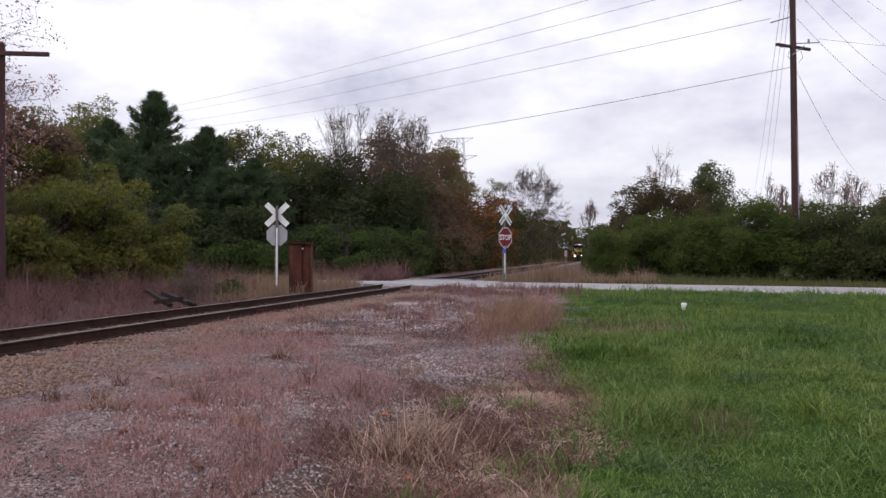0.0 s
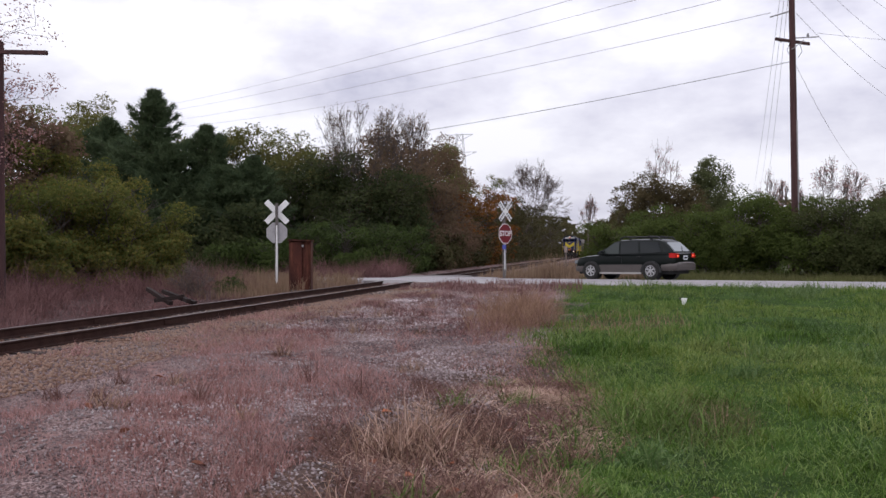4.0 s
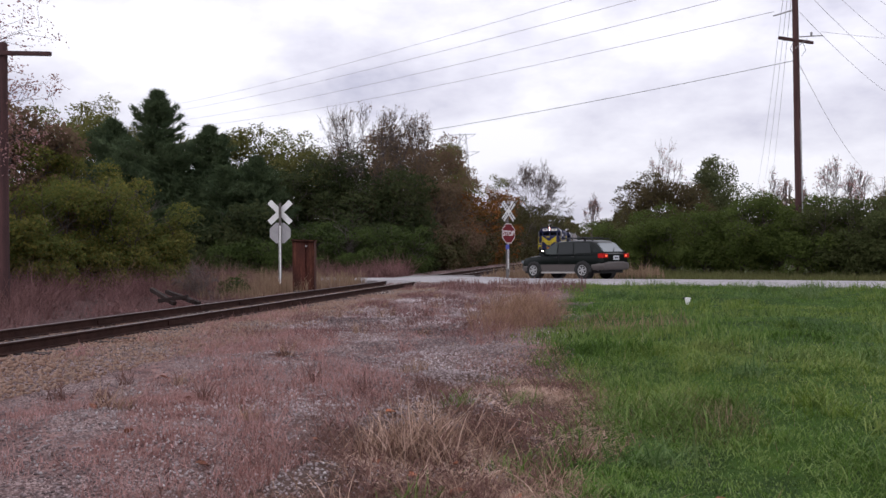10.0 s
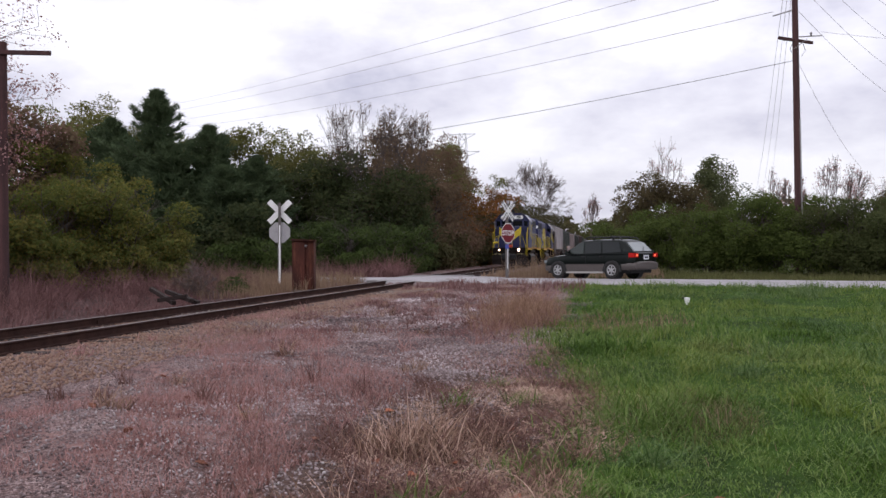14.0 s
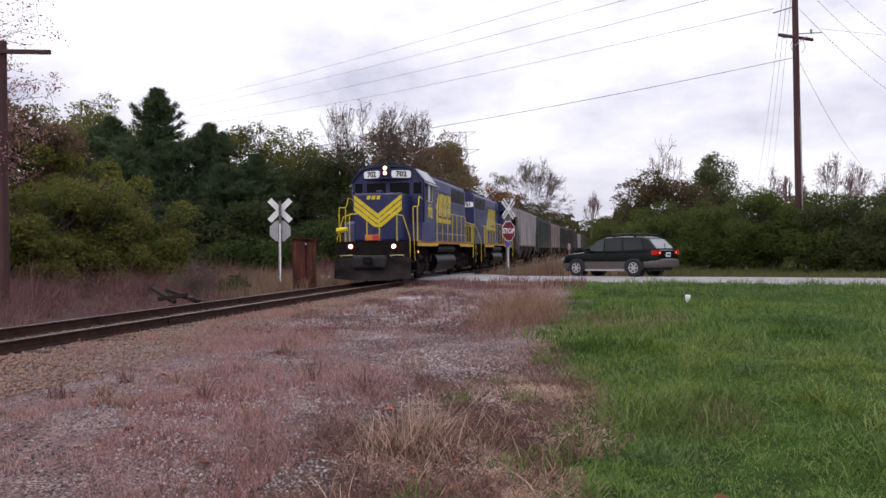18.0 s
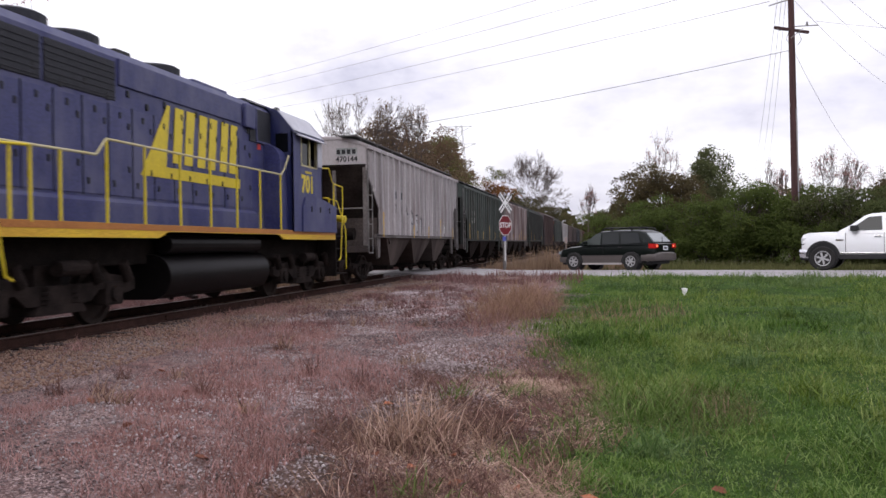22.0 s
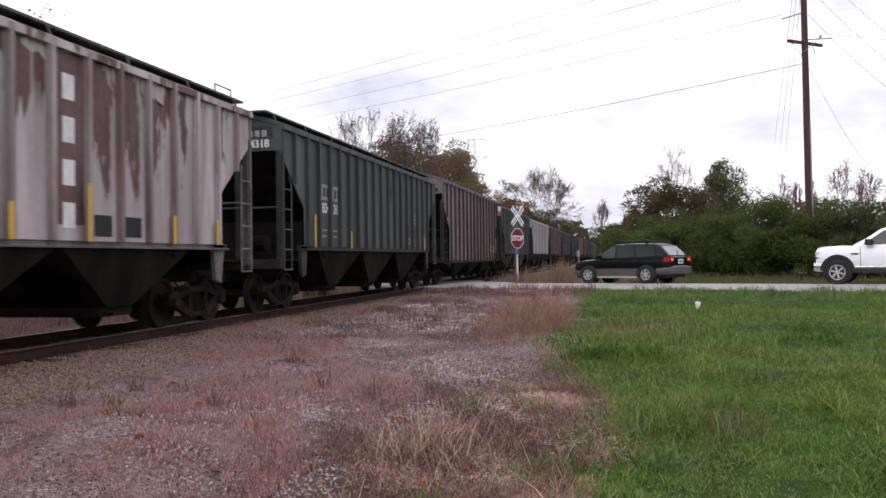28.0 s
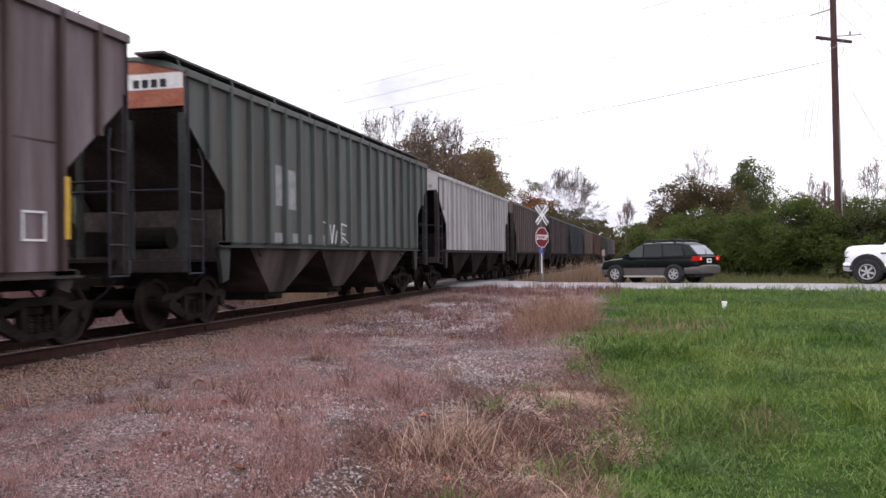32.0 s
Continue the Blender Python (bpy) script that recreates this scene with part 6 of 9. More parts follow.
            side_ladder = part("ladder", Geo().rail([(s * (half + 0.03), a + b * 0.05, 0.98), (s * (half + 0.03), a + b * 0.05, eave - 0.02)], 0.019).rail(
                [(s * (half + 0.03), a + b * 0.50, 0.98), (s * (half + 0.03), a + b * 0.50, 2.95), (s * half, a + b * 0.42, 3.15)], 0.019), lad, car)
            for k in range(5):
                part("rung", Geo().rail([(s * (half + 0.03), a + b * 0.05, 1.0 + 0.46 * k), (s * (half + 0.03), a + b * 0.50, 1.0 + 0.46 * k)], 0.016), lad, side_ladder)
    for a, b in ((y0, 1), (y1, -1)):
        part("end_sill", Geo().rbox(-half, half, min(a - b * 0.08, a + b * 0.1), max(a - b * 0.08, a + b * 0.1), 1.02, 1.24, 0.02), END_GRIME, car)
        part("end_platform", Geo().box(-half + 0.1, half - 0.1, min(a, a + b * 1.3), max(a, a + b * 1.3), 1.20, 1.25), UNDER, car)
        part("brake_reservoir", Geo().tube((0.3, a + b * 0.55, 1.62), (1.0, a + b * 0.55, 1.62), 0.2, 0.2, 12), UNDER, car)
        part("brake_valve", Geo().rbox(-0.9, -0.35, min(a + b * 0.3, a + b * 0.8), max(a + b * 0.3, a + b * 0.8), 1.3, 1.75, 0.04), UNDER, car)
        for s in (-0.5, 0.5):
            part("end_strut", Geo().rbox(s - 0.06, s + 0.06, min(a + b * 0.03, a + b * 0.11), max(a + b * 0.03, a + b * 0.11), 1.24, top_z + 0.02, 0.012), post, car)
        part("cross_rail", Geo().rail([(-half + 0.05, a + b * 0.02, 2.42), (half - 0.05, a + b * 0.02, 2.42)], 0.022), lad, car)
        part("lower_end_wall", Geo().prism([(a + b * 1.30, 1.25), (a + b * 1.36, 1.25), (a + b * 1.36, 2.15), (a + b * 1.30, 2.15)], "x", -half + 0.06, half - 0.06), slope_mat, car)
        # roof end: a raised step with a pipe loop
        loop = [(1.2, a + b * 0.05, eave + 0.28), (1.2, a + b * 0.05, eave + 0.50), (1.2, a + b * 0.75, eave + 0.50), (1.2, a + b * 0.75, eave + 0.28)]
        if style == "boards" and b < 0:
            part("grab_loop", Geo().rail(loop, 0.016), lad, car)
        c = part("coupler", COUPLER, UNDER, car)
        c.matrix_basis = pose(0, 0, 0) if b > 0 else pose(0, L, 0, 0, 0, 180)
    part("center_sill", Geo().box(-0.25, 0.25, y0 - 0.1, y1 + 0.1, 0.80, 1.15), UNDER, car)
    # three hopper bays with slanting sheets
    bay = (L - 2 * 3.2) / 3
    for k in range(3):
        c = 3.2 + bay * (k + 0.5)
        out = [(c - bay / 2 + 0.03, sill - 0.08), (c + bay / 2 - 0.03, sill - 0.08), (c + 0.36, 0.52), (c - 0.36, 0.52)]
        g = Geo()
        n = 4
        hw0, hw1 = half - 0.04, 1.30
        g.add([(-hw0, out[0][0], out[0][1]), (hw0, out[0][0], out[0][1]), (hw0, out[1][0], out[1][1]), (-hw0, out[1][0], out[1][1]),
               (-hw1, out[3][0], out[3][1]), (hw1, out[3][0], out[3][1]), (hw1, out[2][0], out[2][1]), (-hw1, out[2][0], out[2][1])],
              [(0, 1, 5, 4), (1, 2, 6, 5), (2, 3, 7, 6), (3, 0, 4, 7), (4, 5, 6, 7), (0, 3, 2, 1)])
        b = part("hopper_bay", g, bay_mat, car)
        part("outlet_gate", Geo().rbox(-1.22, 1.22, c - 0.44, c + 0.44, 0.36, 0.52, 0.02).tube((-1.4, c - 0.3, 0.42), (1.4, c - 0.3, 0.42), 0.035, 0.035, 8), UNDER, b)
    # running boards on the roof
    if style == "boards":
        for s in (-1, 1):
            walkb = part("running_board", Geo().box(min(s * 0.80, s * 1.34), max(s * 0.80, s * 1.34), y0 - 0.25, y1 + 0.25, eave + 0.27, eave + 0.31), GRATING, car, "dark grated roof walk")
            for k in range(9):
                y = y0 + 0.2 + (y1 - y0 - 0.4) * k / 8
                part("bracket", Geo().tube((s * 1.38, y, eave + 0.14), (s * 1.33, y, eave + 0.29), 0.022, 0.022, 5), GRATING, walkb)
        part("hatch_trough", Geo().rbox(-0.30, 0.30, y0 + 0.7, y1 - 0.7, eave + 0.27, eave + 0.43, 0.03), paint, car)
    else:
        part("hatch_trough", Geo().rbox(-0.34, 0.34, y0 + 0.7, y1 - 0.7, eave + 0.27, eave + 0.38, 0.03), paint, car)
    for y in (2.55, L - 2.55):
        freight_truck(car, y - 0.5 if y < 5 else y + 0.5)
    # lettering: faded bars, panels, safety stripes
    g = Geo()
    s, x = 1, half
    if logo == "faded":
        for k in range(2):
            yc = rib_0 + step * (2.5 + k)
            part("mark_panel", Geo().box(x, x + 0.004, yc - 0.24, yc + 0.24, 2.86, 3.20), SPRAY_PALE, car, "pale stencil panel")
            bars(g, x + 0.004, yc - 0.20, 2.90, (0.15, 0.15), 0.26, 1, 0.1)
        for k, text in enumerate(("47", "01", "44")):
            letters("car_number", text, 0.44, FADED_INK, car, pose(x + 0.002, rib_0 + step * (2.5 + k), 2.52, 90, 0, 90), 0.002, "", 0.004)
    elif logo == "panel":
        for y in (3.45, 4.30):
            if len(number) == 6:
                part("mark_panel", Geo().box(x, x + 0.003, y - 0.02, y + 0.58, 2.76, 3.16), GREYSTENCIL, car, "faded white panel")
            for k in range(2):
                part("lettering_bar", Geo().box(x, x + 0.005, y + 0.06 + k * 0.25, y + 0.24 + k * 0.25, 2.84, 3.08), GREEN_POST if len(number) == 6 else GREYSTENCIL, car)
            if number:
                letters("car_number", number[:3] if y < 4 else number[3:], 0.36, WHITE_PAINT, car, pose(x + 0.002, y + 0.28, 2.54, 90, 0, 90), 0.002, "white stencilled figures", 0.01)
            bars(g, x, y, 1.95, (0.34,), 0.05, 1)
            bars(g, x, y, 1.80, (0.28,), 0.05, 1)
        part("dark_patch", Geo().prism([(9.9 + 0.28 * math.cos(k * 0.7), 3.38 + 0.3 * math.sin(k * 0.7)) for k in range(9)], "x", x, x + 0.003), GRILLE, car, "dark painted-out patch")
        if len(number) == 5:
            for n, z in ((7.5, 2.7), (8.5, 2.55)):
                c = rib_0 + step * n
                part("dark_patch", Geo().prism([(c - 0.30, z + 0.08), (c - 0.28, z + 1.0), (c + 0.05, z + 1.06), (c + 0.29, z + 0.98), (c + 0.31, z + 0.03), (c, z)], "x", x, x + 0.003), GREEN_POST, car, "dark painted-out patch")
        yd = rib_0 + step * 12.5 - 0.21 if len(number) == 6 else 9.75
        for k in range(2):
            part("data_panel", Geo().box(x, x + 0.005, yd + k * step, yd + 0.42 + k * step, 1.95, 2.38), GRILLE, car, "dark data panel")
        for k in range(3):
            bars(g, x, yd + step, 2.50 + k * 0.12, (0.36 - 0.06 * (k % 2),), 0.06, 1)
        if len(number) == 6:
            for k in range(4):
                bars(g, x, 14.62, 1.70 + k * 0.12, (0.34 - 0.08 * (k % 2),), 0.06, 1)
        bars(g, x, 12.2, 1.72, (0.3,), 0.08, 1)
        bars(g, x, 12.2, 1.88, (0.3,), 0.08, 1)
    elif logo == "column":
        pitch = span / (ribs - 1)
        yc = y0 + cut_y + 0.12 + pitch * 10.5
        part("rust_panel", Geo().box(x, x + 0.004, yc - pitch / 2 + 0.06, yc + pitch / 2 - 0.06, 1.75, eave - 0.12), RUST_FILM, car, "rust-brown side panel")
        for k in range(4):
            part("lettering_block", Geo().box(x, x + 0.008, yc - 0.13, yc + 0.13, 3.50 - k * 0.60, 3.86 - k * 0.60), WHITE_PAINT, car, "white painted block")
        for k in range(2):
            part("data_panel", Geo().box(x, x + 0.006, yc + pitch * (k + 1) - 0.22, yc + pitch * (k + 1) + 0.22, 1.60, 1.92), BLACK, car, "black data panel")
        bars(g, x, 3.6, 2.0, (0.35, 0.22, 0.3), 0.16, 1, 0.15)
        # rust that has run down from the eave
        rng = random.Random(77)
        for n, w, top, foot in ((8.62, 0.5, 4.1, 3.5), (9.3, 0.5, 4.05, 3.0), (9.75, 0.3, 4.0, 3.2), (11.25, 0.55, 4.0, 2.95), (11.62, 0.4, 3.9, 3.1), (12.5, 0.3, 3.75, 2.85), (13.45, 0.35, 3.8, 3.4), (5.4, 0.4, 4.0, 3.4), (3.5, 0.45, 4.05, 3.2)):
            c, h = rib_0 + step * n, step * w / 2
            pts = [(c - h, top), (c - h, foot + rng.uniform(0.2, 0.5))]
            for k in range(1, 6):
                pts.append((c - h + 2 * h * k / 6, foot + rng.uniform(0.0, 0.35) * (1 if k % 2 else 0.3) + (0.25 if k % 2 else 0)))
            pts += [(c + h, foot + rng.uniform(0.2, 0.5)), (c + h, top - 0.06), (c, top + 0.04)]
            part("rust_patch", Geo().prism(pts, "x", x, x + 0.003), RUST_FILM, car, "dark rust run")
    elif logo == "brown":
        for k in range(4):
            part("lettering_block", Geo().box(x, x + 0.006, L - 5.34, L - 5.14, 3.60 - k * 0.44, 3.86 - k * 0.44), WHITE_PAINT, car, "white painted block")
        bars(g, x, 3.27, 2.26, (0.5,), 0.33, 1)
        bars(g, x, 4.12, 2.26, (0.5,), 0.33, 1)
        part("data_plate", Geo().box(x, x + 0.005, 2.3, 2.8, 2.07, 2.36), WHITE_PAINT, car, "white patch panel")
        for yb in (rib_0 + step * 11.5 - 0.2, rib_0 + step * 12.5 - 0.2):
            fr = Geo()
            for p, q in (((yb, 1.5), (yb, 1.86)), ((yb + 0.4, 1.5), (yb + 0.4, 1.86)), ((yb - 0.02, 1.5), (yb + 0.42, 1.5)), ((yb - 0.02, 1.86), (yb + 0.42, 1.86))):
                fr.tube((x + 0.003, *p), (x + 0.003, *q), 0.02, 0.02, 4)
            part("data_frame", fr, WHITE_PAINT, car, "white stencilled frame")
    elif logo == "graffiti":
        bars(g, x, 4.35, 2.35, (0.40,), 0.85, 1)
        bars(g, x, 5.0, 2.30, (0.40,), 0.85, 1)
        for k in range(4):
            bars(g, x, 4.3 + k * 0.9, 1.58, (0.4,), 0.2, 1)
    if g.v:
        for k in range(len(g.v) // 8):
            stencil = GRILLE if logo == "faded" else GREYSTENCIL
            one = Geo().add(g.v[8 * k:8 * k + 8], [tuple(i - 8 * k for i in f) for f in g.f[6 * k:6 * k + 6]])
            part("lettering_bar", one, stencil, car)
    if logo == "graffiti":
        gr = Geo()
        yy, zz = 7.0, 1.55
        for a, b in (((0, .55), (.28, .5)), ((.28, .5), (.3, .1)), ((.3, .1), (.1, .0)), ((.42, .5), (.55, .05)), ((.55, .05), (.72, .5)), ((.80, .05), (.95, .5)), ((.95, .5), (1.12, .05)),
                     ((.85, .25), (1.05, .25)), ((1.2, .55), (1.22, .05)), ((1.2, .55), (1.6, .5)), ((1.22, .3), (1.5, .28)), ((1.3, .2), (1.9, .0))):
            gr.tube((x + 0.005, yy + a[0], zz + a[1]), (x + 0.005, yy + b[0], zz + b[1]), 0.022, 0.022, 4)
        part("paint_scrawl", gr, WHITE_PAINT, car, "white sprayed scrawl")
    if logo == "faded":
        for blot in ([(5.9, 2.65), (6.28, 2.93), (6.45, 2.55), (6.42, 2.1), (6.1, 2.2)], [(6.45, 2.55), (6.7, 2.78), (6.76, 2.25), (6.46, 1.75), (6.22, 1.68), (6.42, 2.1)],
                     [(7.12, 2.0), (7.15, 2.6), (7.35, 2.7), (7.55, 2.5), (7.6, 1.9), (7.3, 1.7)], [(7.95, 1.75), (7.9, 2.4), (8.05, 2.62), (8.25, 2.3), (8.18, 1.7)]):
            part("sprayed_patch", Geo().prism([(p[0] + 0.3, 1.68 + 0.68 * (p[1] - 1.68)) for p in blot], "x", x, x + 0.003), SPRAY_PALE, car, "pale sprayed paint")
        for line in ([(5.85, 2.7), (6.25, 3.0), (6.4, 2.8), (6.55, 2.95), (6.78, 2.75), (6.78, 2.2), (6.5, 2.3)], [(7.2, 1.68), (7.08, 2.3), (7.2, 2.75), (7.45, 2.7), (7.6, 2.8), (7.75, 2.6), (7.7, 2.2), (7.75, 1.8), (7.4, 1.75)],
                     [(7.35, 2.45), (7.5, 2.4), (7.48, 2.25)], [(7.9, 2.7), (8.1, 2.6), (8.28, 2.3), (8.2, 1.75)], [(8.2, 2.6), (8.5, 2.45), (8.9, 2.1)], [(8.55, 1.8), (8.6, 2.1), (8.45, 2.2)], [(9.9, 2.35), (10.05, 2.45)], [(11.6, 2.25), (11.9, 2.3), (12.1, 2.2)]):
            part("paint_scrawl", ribbon(x + 0.003, [(p[0] + 0.3, 1.68 + 0.68 * (p[1] - 1.68)) for p in line], 0.028), GRILLE, car, "dark sprayed line")
        fr = Geo()
        for p, q in (((13.0, 1.75), (13.0, 2.1)), ((13.28, 1.75), (13.28, 2.1)), ((13.0, 1.75), (13.28, 1.75)), ((13.0, 2.1), (13.28, 2.1)), ((13.0, 1.92), (13.28, 1.92))):
            fr.tube((x + 0.003, *p), (x + 0.003, *q), 0.02, 0.02, 4)
        part("data_frame", fr, WHITE_PAINT, car, "white stencilled frame")
    if stripes:
        for k, y in enumerate(stripes if isinstance(stripes, tuple) else (2.35, 5.9, 9.3, L - 2.4)):
            part("safety_stripe", Geo().box(x + 0.091, x + 0.097, y - 0.05, y + 0.05, 1.52, 2.35 if k in (0, 3) else 2.0), STRIPE, car, "yellow reflective stripe")
    return car


FADED_INK = mat("faded_dark_stencil", (0.115, 0.105, 0.105), (0.17, 0.155, 0.155), rough=0.7, scale=6, fine=40, amount=0.8, bump=0.0)
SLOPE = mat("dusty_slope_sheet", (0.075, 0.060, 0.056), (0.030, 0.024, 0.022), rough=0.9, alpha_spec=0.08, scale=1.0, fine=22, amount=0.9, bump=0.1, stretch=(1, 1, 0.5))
GREY_POST = mat("grimy_grey_frame", (0.155, 0.138, 0.136), (0.065, 0.052, 0.049), rough=0.75, scale=1.6, fine=26, amount=0.9, bump=0.12, stretch=(1, 1, 0.5))
GREEN_POST = mat("grimy_green_frame", (0.042, 0.048, 0.044), (0.022, 0.021, 0.020), rough=0.75, scale=1.6, fine=26, amount=0.9, bump=0.12, stretch=(1, 1, 0.5))
PALE_PIPE = mat("pale_pipe", (0.21, 0.20, 0.20), (0.09, 0.078, 0.075), rough=0.6, scale=4, fine=40, amount=0.8, bump=0.05)
SPRAY_PALE = mat("pale_spray_paint", (0.46, 0.45, 0.47), (0.30, 0.29, 0.30), rough=0.7, scale=3, fine=30, amount=0.9, bump=0.0)
BAY_DUST = mat("bay_dust", (0.092, 0.073, 0.067), (0.030, 0.023, 0.021), rough=0.9, alpha_spec=0.05, scale=0.7, fine=22, amount=0.95, bump=0.1, stretch=(1, 1.6, 0.4), grain=0.5)
# Bay grime, darkened to near black for the shade under the cars.
HOPPER_DARK = mat("shaded_bay_grime", (0.023, 0.0165, 0.0145), (0.006, 0.005, 0.0047), rough=0.85, alpha_spec=0.06, scale=0.9, fine=22, amount=0.95, bump=0.1, stretch=(1, 1.6, 0.4), grain=0.5)


def car_paint(name, c, c2, rust, amount, scale=1.4, stretch=(1, 1, 0.18), runs=None):
    return mat(name, c, c2, rough=0.65, scale=0.8, fine=40, amount=0.9, bump=0.05, stretch=(1, 2.2, 0.28), grain=0.35, dirt=rust, dirt_amount=amount, dirt_scale=scale, dirt_stretch=stretch, runs=runs, random=0.20)


STRIPE = mat("amber_reflective", (0.56, 0.34, 0.03), (0.46, 0.26, 0.03), rough=0.5, scale=4, fine=40, amount=0.5, bump=0.0)
GRATING = mat("galvanised_grating", (0.085, 0.08, 0.08), (0.04, 0.036, 0.036), rough=0.7, scale=3, fine=60, amount=0.8, bump=0.3)
RUST_FILM = mat("rust_film", (0.085, 0.04, 0.037), (0.17, 0.115, 0.11), rough=0.8, scale=1.2, fine=26, amount=0.8, bump=0.1, stretch=(1, 1, 0.4))
PAINTS = {
    "grey": car_paint("dirty_grey_paint", (0.345, 0.318, 0.325), (0.260, 0.234, 0.236), (0.20, 0.165, 0.16), 0.6, 1.8, (1, 2.2, 0.16)),
    "dark_green": car_paint("dark_green_paint", (0.066, 0.082, 0.073), (0.037, 0.049, 0.044), (0.023, 0.023, 0.023), 0.8, 1.5, (1, 2.6, 0.16)),
    "rust_white": car_paint("rusty_white_paint", (0.46, 0.415, 0.42), (0.20, 0.148, 0.142), (0.070, 0.028, 0.023), 0.5, 1.0, (1, 1.6, 0.45), (1.6, 4.3)),
    "green": car_paint("faded_green_paint", (0.069, 0.090, 0.083), (0.041, 0.054, 0.051), (0.041, 0.033, 0.030), 0.75, 1.5, (1, 2.6, 0.16)),
    "brown": car_paint("brown_grey_paint", (0.210, 0.174, 0.184), (0.101, 0.073, 0.076), (0.065, 0.041, 0.043), 0.8, 1.3, (1, 2.2, 0.16)),
    "teal": car_paint("worn_green_paint", (0.096, 0.112, 0.105), (0.058, 0.069, 0.064), (0.080, 0.054, 0.048), 0.75, 1.4, (1, 2.6, 0.16)),
    "light": car_paint("light_grey_paint", (0.42, 0.40, 0.40), (0.33, 0.31, 0.31), (0.17, 0.12, 0.11), 0.35),
    "streaked": car_paint("rust_streaked_paint", (0.13, 0.105, 0.10), (0.085, 0.062, 0.06), (0.07, 0.04, 0.035), 0.6),
    "mauve": car_paint("mauve_grey_paint", (0.085, 0.070, 0.070), (0.06, 0.045, 0.045), (0.1, 0.07, 0.065), 0.5),
    "blue": car_paint("slate_paint", (0.055, 0.060, 0.072), (0.04, 0.043, 0.05), (0.08, 0.065, 0.06), 0.4),
    "tan": car_paint("tan_paint", (0.15, 0.12, 0.105), (0.10, 0.078, 0.066), (0.12, 0.08, 0.065), 0.5),
    "oxide": car_paint("oxide_red_paint", (0.13, 0.06, 0.055), (0.09, 0.045, 0.042), (0.06, 0.05, 0.045), 0.4),
}
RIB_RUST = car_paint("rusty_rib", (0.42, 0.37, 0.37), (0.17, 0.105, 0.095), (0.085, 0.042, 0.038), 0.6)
# Light on the standing ribs is mixed into the grey and green rib paint.
RIB_GREY = car_paint("lit_grey_rib", (0.47, 0.44, 0.45), (0.36, 0.33, 0.332), (0.20, 0.16, 0.155), 0.55)
RIB_GREEN = car_paint("worn_lit_green_rib", (0.087, 0.105, 0.097), (0.051, 0.060, 0.055), (0.051, 0.039, 0.034), 0.7)
# Rust and grime here also carry the ribs' own shadow in the colour.
RIB_BROWN = car_paint("shaded_rust_brown_rib", (0.056, 0.034, 0.032), (0.082, 0.056, 0.054), (0.036, 0.020, 0.018), 0.7)
RIB_DARK = car_paint("grimy_shaded_green_rib", (0.050, 0.058, 0.054), (0.036, 0.034, 0.032), (0.034, 0.024, 0.022), 0.7)
PLATE_RUST = mat("rusty_plate_orange", (0.40, 0.16, 0.10), (0.26, 0.075, 0.045), rough=0.7, scale=1.6, fine=30, amount=0.8, bump=0.05)
HOPPERS = [
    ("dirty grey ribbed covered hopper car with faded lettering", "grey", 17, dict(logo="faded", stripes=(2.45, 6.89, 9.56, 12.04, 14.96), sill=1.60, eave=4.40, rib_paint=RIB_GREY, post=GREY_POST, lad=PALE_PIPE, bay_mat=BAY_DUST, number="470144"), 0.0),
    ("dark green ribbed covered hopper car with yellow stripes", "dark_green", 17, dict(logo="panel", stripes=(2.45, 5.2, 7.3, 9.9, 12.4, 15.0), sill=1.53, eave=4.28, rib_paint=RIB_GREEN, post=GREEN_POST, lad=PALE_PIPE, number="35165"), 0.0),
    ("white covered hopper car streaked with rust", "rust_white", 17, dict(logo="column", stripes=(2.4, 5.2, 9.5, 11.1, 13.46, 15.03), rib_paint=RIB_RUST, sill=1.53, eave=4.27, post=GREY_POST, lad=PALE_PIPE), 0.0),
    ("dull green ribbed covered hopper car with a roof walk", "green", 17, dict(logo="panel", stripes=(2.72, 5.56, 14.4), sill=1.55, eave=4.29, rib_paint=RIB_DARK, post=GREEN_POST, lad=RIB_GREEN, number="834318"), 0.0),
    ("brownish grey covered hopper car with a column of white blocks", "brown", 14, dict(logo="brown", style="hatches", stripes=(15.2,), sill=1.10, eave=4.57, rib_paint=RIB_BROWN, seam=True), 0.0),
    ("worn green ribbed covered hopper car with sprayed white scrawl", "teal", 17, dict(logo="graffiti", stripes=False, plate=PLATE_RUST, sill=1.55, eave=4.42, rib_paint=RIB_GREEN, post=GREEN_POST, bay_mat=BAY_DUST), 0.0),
    ("light grey ribbed covered hopper car", "light", 18, dict(logo="", stripes=False, style="hatches"), 0.0),
    ("rust-streaked brown-grey covered hopper car", "streaked", 17, dict(logo="", stripes=False, style="hatches"), 0.0),
    ("dark mauve-grey covered hopper car", "mauve", 14, dict(logo="", stripes=False, style="hatches"), 0.0),
    ("dull slate-grey covered hopper car", "blue", 14, dict(logo="", stripes=False, style="hatches"), 0.0),
    ("dusty tan-brown covered hopper car", "tan", 15, dict(logo="", stripes=False, style="hatches"), 0.0),
    ("oxide red covered hopper car", "oxide", 15, dict(logo="", stripes=False, style="hatches"), 0.0),
    ("dark green covered hopper car far down the train", "dark_green", 15, dict(logo="", stripes=False, style="hatches"), 0.0),
    ("pale green covered hopper car at the far end of the train", "teal", 15, dict(logo="", stripes=False, style="hatches"), 0.0),
    ("dark brown covered hopper car far down the train", "brown", 15, dict(logo="", stripes=False, style="hatches"), 0.0),
]
ENGINE_LEN = 17.6
